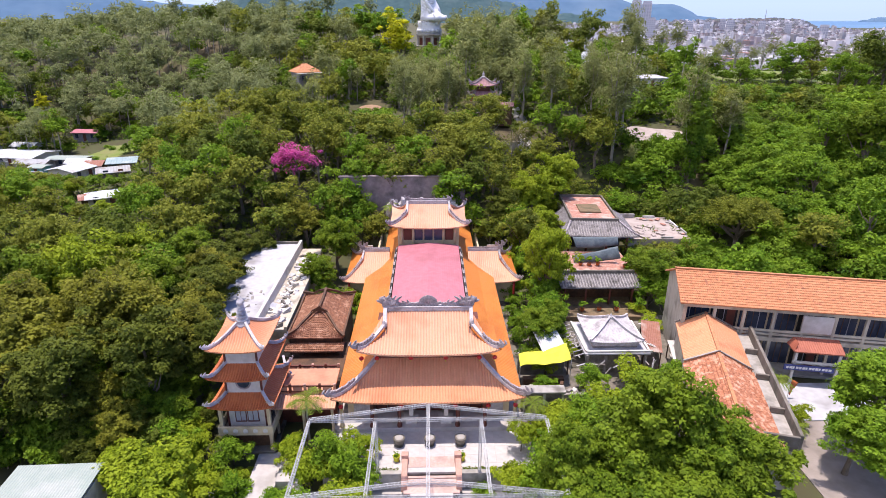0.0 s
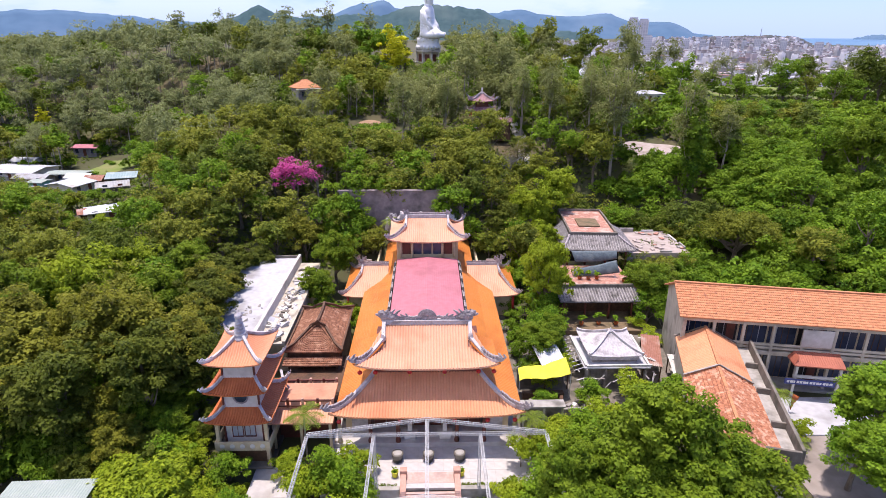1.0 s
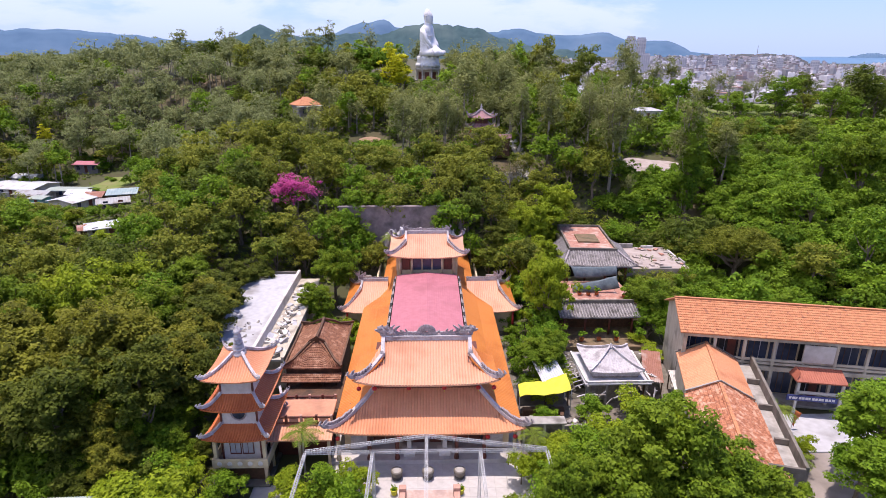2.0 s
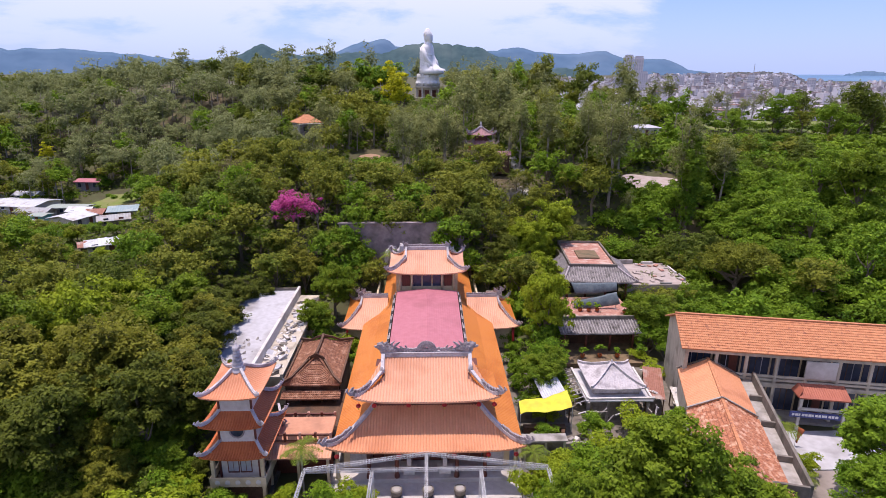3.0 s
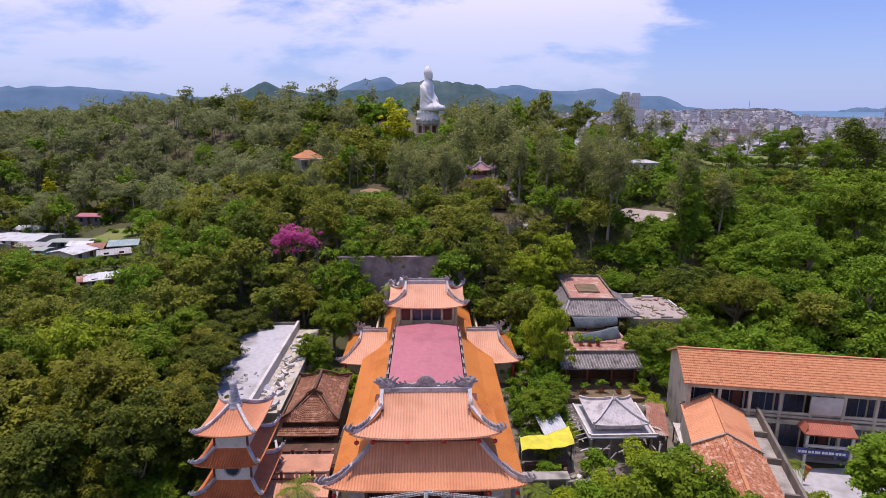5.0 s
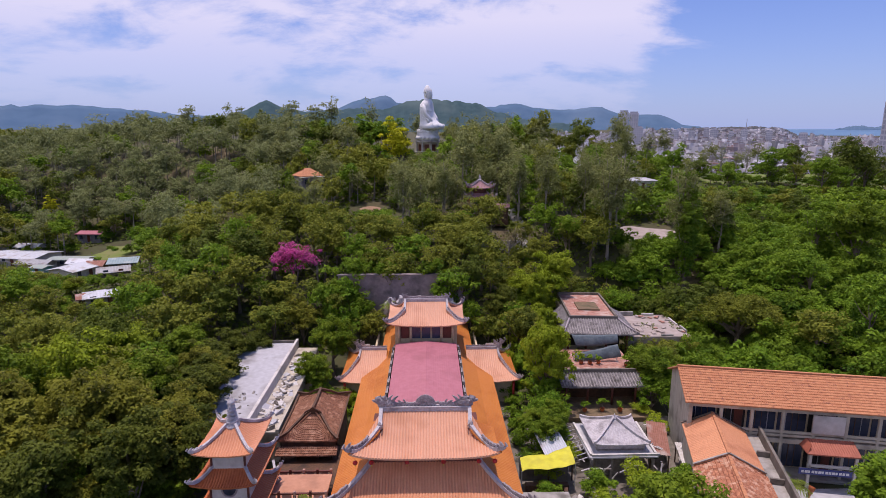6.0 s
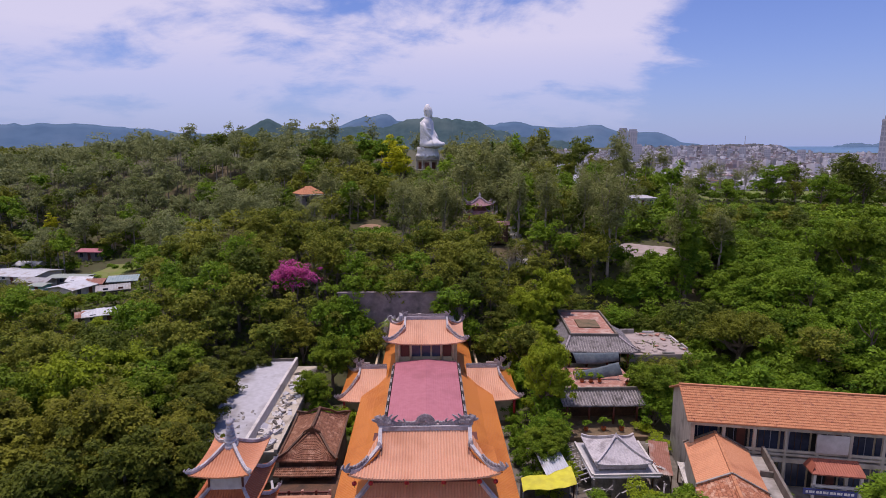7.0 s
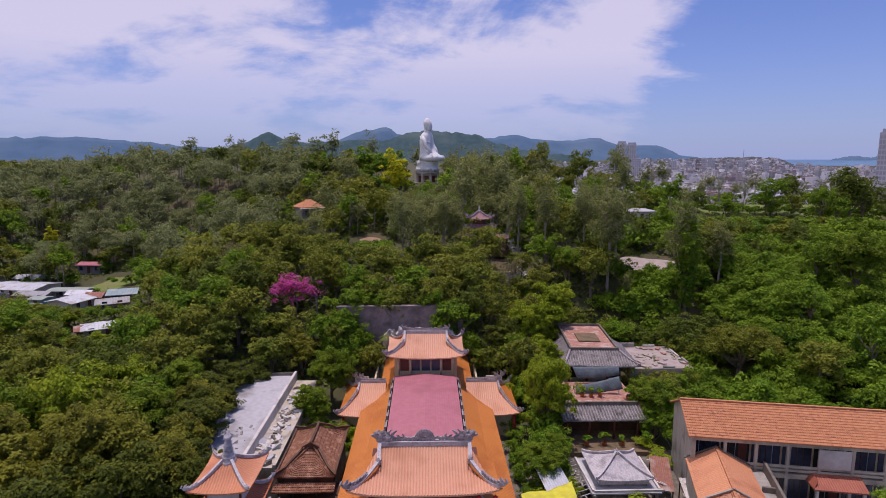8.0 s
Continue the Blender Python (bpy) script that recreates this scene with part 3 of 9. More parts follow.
def trunk_bmesh(seed, height, r, targets, lean=0.0, limbs=7):
    rnd = random.Random(seed)
    bm = bmesh.new()
    p = Vector((0, 0, -0.6))
    pts = [p]
    n = 5
    for i in range(1, n + 1):
        pts.append(Vector((rnd.uniform(-1, 1) * 0.05 * height * i / n + lean * i / n, rnd.uniform(-1, 1) * 0.05 * height * i / n, height * i / n)))
    for i in range(n):
        rod(bm, pts[i], pts[i + 1], r * (1 - 0.13 * i) * (1.25 if i == 0 else 1), 7, r * (1 - 0.13 * (i + 1)))
    for k in range(min(limbs, len(targets))):
        t = Vector(targets[int(k * len(targets) / limbs)])
        a = pts[rnd.choice((2, 3, 4))]
        m = a.lerp(t, 0.5) + Vector((0, 0, -0.06 * height))
        rod(bm, a, m, r * 0.42, 5, r * 0.28)
        rod(bm, m, t, r * 0.28, 5, r * 0.1)
    return bm


def make_tree(name, seed, rx, rz, zc, clumps, per, leaf, clump_r, mat, label, trunk_r=0.22, bark=None, trunk_h=None, limbs=7, group="", **kw):
    t = thing(name, 0, 0, 0, 0, label, "tree", group)
    v, c = crown_verts(seed, rx, rz, zc, clumps, per, leaf, clump_r, **kw)
    crown = new("crown", leaf_mesh("crown", v, mat, kw.get("tri", False)))
    crown.parent = t
    part("trunk", trunk_bmesh(seed, trunk_h or zc, trunk_r, [tuple(q) for q in c], limbs=limbs), bark or M_BARK, t)
    return t


PLACED = {}


def plant(proto, x, y, scale=1.0, yaw=0.0, z=None, tall=1.0, label=""):
    """puts the first tree of a kind at its place, and later ones as copies"""
    m = pose(x, y, ground_z(x, y) if z is None else z, 0, 0, yaw) @ Matrix.Diagonal((scale, scale, scale * tall, 1))
    if proto.name not in PLACED:
        PLACED[proto.name] = True
        proto.matrix_basis = m
        ob = proto
    else:
        ob = copy_thing(proto, m)
        # copies share the meshes at their own scale
        ob.matrix_basis = m
    if label:
        ob["label"] = label
    return ob



# ---- the ground: one sheet from the courtyard over the hill to the horizon ----
RIDGE = ((420, 330, 2), (260, 265, 13), (150, 222, 20), (60, 196, 25), (0, 212, 30), (-60, 240, 32.5), (-125, 300, 34), (-260, 410, 25), (-480, 560, 20), (-800, 700, 10))
PLAIN = -10.0


def ground_z(x, y):
    if 14 < y < 42 and -22 < x < 22:
        return -2.2         # lower yard in front of the terrace
    best = 0.0
    for (ax, ay, az), (bx, by, bz) in zip(RIDGE, RIDGE[1:]):
        dx, dy = bx - ax, by - ay
        t = min(1.0, max(0.0, ((x - ax) * dx + (y - ay) * dy) / (dx * dx + dy * dy)))
        px, py, pz = ax + dx * t, ay + dy * t, az + (bz - az) * t
        d = math.hypot(x - px, y - py)
        k = 1 - d / 140.0
        if k > 0:
            best = max(best, pz * (k ** 0.85) * (1 - 0.25 * math.exp(-(d / 25) ** 2) * 0))
    # the valley with the village
    best *= 1 - 0.97 * math.exp(-(((x + 112) / 62) ** 2 + ((y - 160) / 62) ** 2) ** 1.8)
    # terrace of the temple
    edge = 84 + 20 * smooth01((x - 12) / 8)
    flat = max(smooth01((y - edge) / 16), smooth01((abs(x) - (48 if x > 0 else 46)) / 20))
    best *= flat
    # the hill is cut by terraces and gullies
    best += (noise.noise((x / 31, y / 31, 1.7)) * 2.2 + noise.noise((x / 9, y / 9, 4.2)) * 0.5) * smooth01(best / 6)
    # level behind the ridge: down to the city plain
    r = math.hypot(x, y)
    low = smooth01((y - 215) / 180)
    base = PLAIN * low if y > 0 else 0.0
    base = max(base, PLAIN) + 44 * smooth01((r - 1300) / 3600)
    return max(best + base * (1 - smooth01(best / 12)), base) if best > 0 else base


def build_ground():
    def ticks(lo, hi, fine_lo, fine_hi, step):
        out, v = [], fine_lo
        while v <= fine_hi:
            out.append(v)
            v += step
        v, d = fine_hi, step
        while v < hi:
            d *= 1.25
            v = min(hi, v + d)
            out.append(v)
        v, d = fine_lo, step
        while v > lo:
            d *= 1.25
            v = max(lo, v - d)
            out.insert(0, v)
        return out
    xs = ticks(-4900, 4900, -200, 200, 4)
    ys = ticks(-4900, 4900, 0, 320, 4)
    verts = [(x, y, ground_z(x, y) - 0.06) for y in ys for x in xs]
    n = len(xs)
    faces = [(j * n + i, j * n + i + 1, (j + 1) * n + i + 1, (j + 1) * n + i) for j in range(len(ys) - 1) for i in range(n - 1)]
    ob = raw_part("ground", verts, faces, M_GROUND, smooth=True)
    tagged(ob, "grassy hillside and plain with bare soil between trees", "ground", kind="structure")


build_ground()

# ---- the main hall ----
def front_roof():
    hall = thing("main_hall", 0, 0, 0, 0, "long temple hall with two-tiered orange tiled roof and grey ridge ornaments", "temple")
    # lower tier
    ZL, YL, HL = 4.35, 45.9, 9.3
    YU, ZU, HU = 48.1, 8.24, 6.9
    low_d, low_r = 4.2, 2.35
    roof_panel("lower_roof", M_TILE_LOW, hall, -HL, YL, ZL, 0, 2 * HL, low_d, low_r, low_d, low_d, 0.40, 0.75, rib=0.28, amp=0.10)
    # upper tier: front, back, two short sides
    up_d, up_r = 5.3, 2.26
    ins = HU - 4.35
    roof_panel("upper_roof_front", M_TILE, hall, -HU, YU, ZU, 0, 2 * HU, up_d, up_r, ins, ins, 0.28, 0.7, rib=0.28, amp=0.10)
    roof_panel("upper_roof_back", M_TILE, hall, 4.45, YU + 2 * up_d, ZU, 180, 8.9, up_d, up_r, 0, 0, 0.28, 0, rib=0.28, amp=0.10)
    side_r = up_r * 0.62
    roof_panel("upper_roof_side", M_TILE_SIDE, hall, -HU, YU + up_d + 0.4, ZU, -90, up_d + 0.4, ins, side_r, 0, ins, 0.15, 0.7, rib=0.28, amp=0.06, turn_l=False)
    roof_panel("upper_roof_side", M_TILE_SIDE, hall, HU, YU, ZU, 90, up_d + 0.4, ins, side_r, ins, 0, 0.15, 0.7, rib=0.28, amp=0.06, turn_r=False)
    # hips with curled ends
    for sx in (-1, 1):
        pts = hip_line(sx * HL, YL, ZL, -sx * low_d, low_d, low_r, 0.40, 0.75, lift=0.1)
        part("hip_ridge", sweep(pts, 0.34, 0.34), M_RIDGE_PALE, hall)
        bm = bmesh.new()
        crest(bm, [Vector(p) + Vector((0, 0, 0.3)) for p in pts[:6]], 0.5, 0.28, 3)
        curl(bm, Vector(pts[0]) + Vector((0, 0, 0.1)), sx, -1, 1.0)
        pieces("hip_ornament", bm, M_RIDGE, hall, "grey mosaic flame ornament")
        pts = hip_line(sx * HU, YU, ZU, -sx * ins, ins * up_d / ins * 0.62, up_r * 0.6, 0.28, 0.7, lift=0.1)
        part("hip_ridge", sweep(pts, 0.34, 0.34), M_RIDGE_PALE, hall)
        top = [pts[-1], (sx * 4.4, YU + up_d * 0.8, ZU + up_r * 0.78), (sx * 4.4, YU + up_d, ZU + up_r + 0.1)]
        part("gable_ridge", sweep(top, 0.36, 0.36), M_RIDGE_PALE, hall)
        bm = bmesh.new()
        crest(bm, [Vector(p) + Vector((0, 0, 0.3)) for p in pts[:7]], 0.5, 0.28, 5)
        curl(bm, Vector(pts[0]) + Vector((0, 0, 0.1)), sx, -1, 1.0)
        pieces("hip_ornament", bm, M_RIDGE, hall, "grey mosaic flame ornament")
        bm = bmesh.new()
        for k, (a, b) in enumerate(((0.0, 0.45), (0.3, 0.2))):
            lathe(((0.04, -0.1), (0.28, 0.1), (0.2, 0.4), (0.03, 0.62)), 8, sx * 4.4 + a * 0.0, YU + up_d * 0.62 + k * 0.5, bm)
        bmesh.ops.translate(bm, verts=bm.verts, vec=(0, 0, ZU + up_r * 0.62))
        part("ridge_finial", bm, M_RIDGE, hall)
    # main ridge with dragon ends and a round boss
    zr = ZU + up_r
    yr = YU + up_d
    part("main_ridge", boxes((-4.5, 4.5, yr - 0.22, yr + 0.22, zr - 0.25, zr + 0.28), (-4.6, 4.6, yr - 0.28, yr + 0.28, zr + 0.28, zr + 0.42), bevel=0.03), M_RIDGE_PALE, hall)
    for sx in (-1, 1):
        bm = bmesh.new()
        crest(bm, [(sx * 4.3, yr, zr + 0.4), (sx * 1.2, yr, zr + 0.4)], 0.5, 0.26, 8)
        curl(bm, (sx * 3.9, yr, zr + 0.3), sx, 0, 1.25)
        curl(bm, (sx * 2.6, yr, zr + 0.35), -sx, 0, 0.8)
        # body, mane and scrolls of the dragon
        for px, pz, rr2 in ((4.25, 0.75, 0.55), (3.7, 0.7, 0.5), (3.2, 0.6, 0.36), (4.6, 1.05, 0.42), (4.05, 1.15, 0.36), (2.8, 0.5, 0.28)):
            n0 = len(bm.verts)
            bmesh.ops.create_icosphere(bm, subdivisions=2, radius=rr2)
            bm.verts.ensure_lookup_table()
            for v in bm.verts[n0:]:
                d = v.co.normalized()
                v.co *= 1 + 0.3 * noise.noise(d * 2.3 + Vector((px, pz, sx)))
                v.co = Vector((sx * px + v.co.x, yr + v.co.y * 0.55, zr + pz + v.co.z))
        for k, (px, ang) in enumerate(((4.9, 0.3), (4.75, 0.8), (4.4, 1.3), (4.0, 1.6), (3.5, 1.9), (3.1, 2.2))):
            d = Vector((sx * math.cos(ang), 0, math.sin(ang)))
            q = Vector((sx * px, yr, zr + 0.75 + 0.25 * math.sin(ang)))
            sweep([q, q + d * 0.3, q + d * 0.55 + Vector((-sx * 0.12, 0, 0.05))], 0.26, 0.26, bm, (1, 0.8, 0.3))
        pieces("ridge_ornament", bm, M_RIDGE, hall, "grey mosaic dragon ornament")
    bm = bmesh.new()
    for i in range(22):
        a = math.pi * (i / 21) * 1.1 - 0.05 * math.pi
        c = Vector((math.cos(a) * 0.75, 0, math.sin(a) * 0.75))
        p = Vector((0, yr, zr + 0.6)) + c
        sweep([p - c * 0.6, p, p + c * 0.35], 0.22, 0.24, bm, (1, 0.9, 0.3))
    crest(bm, [(-1.3, yr, zr + 0.4), (1.3, yr, zr + 0.4)], 0.55, 0.3, 12)
    pieces("ridge_boss", bm, M_RIDGE, hall, "grey mosaic round boss with flames")
    # gable walls under the upper roof, upper storey wall, body
    for sx in (-1, 1):
        bm = bmesh.new()
        a = [bm.verts.new(p) for p in ((sx * 4.25, YU + 2.6, ZU + 1.0), (sx * 4.25, YU + 2 * up_d - 2.6, ZU + 1.0), (sx * 4.25, yr, zr - 0.3))]
        b = [bm.verts.new(v.co + Vector((-sx * 0.15, 0, 0))) for v in a]
        bm.faces.new(a), bm.faces.new(b[::-1])
        for i in range(3):
            bm.faces.new((a[i], b[i], b[(i + 1) % 3], a[(i + 1) % 3]))
        part("gable_wall", bm, M_WOOD, hall)
    part("upper_wall", boxes((-5.4, 5.4, 50.1, 56.8, 4.2, 8.35)), M_WOOD, hall, "dark red clerestory wall")
    # body of the long hall with piers between dark openings at the front
    part("body_wall", boxes((-8.2, -7.9, 49.2, 95.6, 0.0, 3.95), (7.9, 8.2, 49.2, 95.6, 0.0, 3.95), (-8.2, 8.2, 49.0, 49.25, 3.0, 3.95), (-8.2, -6.6, 49.0, 49.25, 0.0, 3.0), (6.6, 8.2, 49.0, 49.25, 0.0, 3.0)), M_CREAM, hall)
    part("plinth", boxes((-9.4, 9.4, 47.2, 95.8, -0.05, 0.45), bevel=0.04), M_PAVE, hall)
    part("interior_wall", boxes((-7.8, 7.8, 51.0, 51.2, 0.4, 4.4)), M_WOOD, hall)
    for x in (-8.6, -5.6, -2.9, 2.9, 5.6, 8.6):
        part("column", lathe(((0.26, 0.45), (0.26, 0.7), (0.2, 0.8), (0.19, 4.2), (0.26, 4.35)), 14, x, 47.5), M_WOOD if abs(x) < 8 else M_CREAM, hall, smooth=True)
    for x in (-4.25, -1.45, 1.45, 4.25):
        part("door_leaf", boxes((x - 1.2, x - 0.03, 49.9, 50.0, 0.5, 3.5), (x + 0.03, x + 1.2, 49.9, 50.0, 0.5, 3.5), bevel=0.02), M_WOOD, hall, "dark red wooden folding doors")
    for x in (-6.6, 6.6):
        bm = boxes((x - 0.95, x + 0.95, 48.6, 48.75, 0.8, 3.4), bevel=0.02)
        part("relief_panel", bm, M_RIDGE_PALE, hall, "grey carved relief panel")
    # side aisle roofs, deeper orange than the front, broken once along their length
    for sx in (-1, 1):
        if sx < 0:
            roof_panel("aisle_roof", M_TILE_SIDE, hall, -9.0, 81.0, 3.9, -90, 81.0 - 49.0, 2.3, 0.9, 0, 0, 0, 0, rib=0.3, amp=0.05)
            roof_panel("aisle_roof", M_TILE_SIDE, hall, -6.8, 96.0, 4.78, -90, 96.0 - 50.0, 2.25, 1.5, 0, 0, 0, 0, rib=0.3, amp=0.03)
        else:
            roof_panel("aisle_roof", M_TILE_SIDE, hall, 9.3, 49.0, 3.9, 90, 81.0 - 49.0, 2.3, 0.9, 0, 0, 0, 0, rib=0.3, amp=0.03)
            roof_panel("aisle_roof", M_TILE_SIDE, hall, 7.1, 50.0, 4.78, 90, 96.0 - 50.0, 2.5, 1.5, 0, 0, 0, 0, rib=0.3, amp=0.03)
        # clerestory between aisle and red roof: low dark curb with small vents
        part("clerestory_wall", boxes((sx * 4.72 - 0.1, sx * 4.72 + 0.1, 57.5, 78.5, 5.8, 7.35), bevel=0.02), M_STONE, hall)
        part("gutter_rail", boxes((sx * 4.55 - 0.07, sx * 4.55 + 0.07, 57.5, 78.5, 7.52, 7.66), bevel=0.02), M_RIDGE, hall)
        for i in range(7):
            y = 59.2 + i * 2.85
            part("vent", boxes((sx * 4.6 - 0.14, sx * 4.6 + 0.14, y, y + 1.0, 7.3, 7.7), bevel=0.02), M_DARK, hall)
        bm = bmesh.new()
        curl(bm, (sx * 6.9 + 0.6, 96.1, 5.0), sx, 0.3, 1.1)
        sweep([(sx * 6.95 + 0.2, 96.0, 5.0), (sx * 5.8 + 0.2, 96.0, 5.6), (sx * 4.7, 96.0, 6.4)], 0.3, 0.36, bm)
        pieces("aisle_end_ornament", bm, M_RIDGE, hall)
    # low red roof over the nave, one shallow fold along the middle
    verts, faces = [], []
    n = 120
    for i in range(n + 1):
        x = -4.35 + 8.7 * i / n
        z = 7.75 + 0.42 * (1 - abs(x) / 4.35) + (0.012 if i % 4 == 0 else 0)
        verts += [(x, 57.0, z), (x, 78.6, z), (x, 57.0, z - 0.1), (x, 78.6, z - 0.1)]
    for i in range(n):
        a, b = 4 * i, 4 * i + 4
        faces += [(a, b, b + 1, a + 1), (a + 2, a + 3, b + 3, b + 2), (a, a + 2, b + 2, b), (a + 1, b + 1, b + 3, a + 3)]
    raw_part("nave_roof", verts, faces, M_REDSHEET, hall, label="faded red metal sheet roof")
    part("nave_wall", boxes((-4.2, 4.2, 57.2, 78.4, 4.5, 7.55)), M_WOOD, hall)

    # rear hall
    ZR, YR, HR = 10.3, 78.6, 5.6
    rd, rr = 4.6, 2.5
    ir = HR - 3.1
    roof_panel("rear_roof_front", M_TILE, hall, -HR, YR, ZR, 0, 2 * HR, rd, rr, ir, ir, 0.25, 0.6, rib=0.3, amp=0.07)
    roof_panel("rear_roof_back", M_TILE, hall, HR, YR + 2 * rd, ZR, 180, 2 * HR, rd, rr, ir, ir, 0.25, 0.6, rib=0.3, amp=0.07)
    roof_panel("rear_roof_side", M_TILE, hall, -HR, YR + 2 * rd, ZR, -90, 2 * rd, ir, rr * 0.6, ir, ir, 0.1, 0.6, rib=0.3, amp=0.07)
    roof_panel("rear_roof_side", M_TILE, hall, HR, YR, ZR, 90, 2 * rd, ir, rr * 0.6, ir, ir, 0.1, 0.6, rib=0.3, amp=0.07)
    zr, yr = ZR + rr, YR + rd
    part("rear_ridge", boxes((-3.3, 3.3, yr - 0.2, yr + 0.2, zr - 0.2, zr + 0.4), bevel=0.03), M_RIDGE_PALE, hall)
    bm = bmesh.new()
    crest(bm, [(-3.2, yr, zr + 0.35), (3.2, yr, zr + 0.35)], 0.45, 0.32, 21)
    for sx in (-1, 1):
        curl(bm, (sx * 2.9, yr, zr + 0.3), sx, 0, 1.0)
    pieces("ridge_ornament", bm, M_RIDGE, hall, "grey mosaic dragon ornament")
    for sx in (-1, 1):
        pts = hip_line(sx * HR, YR, ZR, -sx * ir, rd * 0.62, rr * 0.6, 0.25, 0.6, lift=0.1)
        part("hip_ridge", sweep(pts + [(sx * 3.1, yr, zr + 0.1)], 0.3, 0.3), M_RIDGE_PALE, hall)
        bm = bmesh.new()
        crest(bm, [Vector(p) + Vector((0, 0, 0.25)) for p in pts], 0.45, 0.28, 7)
        curl(bm, Vector(pts[0]), sx, -1, 0.9)
        pieces("hip_ornament", bm, M_RIDGE, hall, "grey mosaic flame ornament")
        bm = bmesh.new()
        pb = hip_line(sx * HR, YR + 2 * rd, ZR, -sx * ir, -rd * 0.62, rr * 0.6, 0.25, 0.6, lift=0.1)
        sweep(pb, 0.3, 0.3, bm)
        curl(bm, Vector(pb[0]), sx, 1, 1.0)
        pieces("hip_ornament", bm, M_RIDGE, hall, "grey mosaic flame ornament")
    part("rear_wall", boxes((-4.5, 4.5, 80.0, 86.4, 4.0, 10.45)), M_CREAM, hall)
    for x in (-3.9, -2.2, 2.2, 3.9):
        part("rear_column", lathe(((0.17, 7.6), (0.17, 10.3)), 10, x, 79.6), M_CREAM, hall, smooth=True)
    for x in (-3.05, -1.45, 0.0, 1.45, 3.05):
        part("rear_window", boxes((x - 0.6, x + 0.6, 79.85, 79.98, 8.1, 10.1), bevel=0.02), M_BLUEGLASS if abs(x) < 3 else M_WOOD, hall)
    return hall


main_hall = front_roof()

# ---- courtyard, stair and terrace ----
def paving(name, x0, x1, y0, y1, z, size, label, drop=0.0):
    """a slab with its paving stones proud of it"""
    slab = mesh_object(name, boxes((x0, x1, y0, y1, z - 0.9 - drop, z - 0.03)), M_CONC)
    tagged(slab, label, "pavement", kind="structure")
    nx, ny = max(1, round((x1 - x0) / size)), max(1, round((y1 - y0) / size))
    sx, sy = (x1 - x0) / nx, (y1 - y0) / ny
    bm = boxes((0.004, sx - 0.004, 0.004, sy - 0.004, -0.04, 0.0), bevel=0.004)
    me = bpy.data.meshes.new("paving_stone")
    bm.to_mesh(me)
    bm.free()
    me.materials.append(M_PAVE)
    for i in range(nx):
        for j in range(ny):
            ob = new("paving_stone", me)
            ob.parent = slab
            ob.location = (x0 + i * sx, y0 + j * sy, z)
    return slab


LOW = -1.6


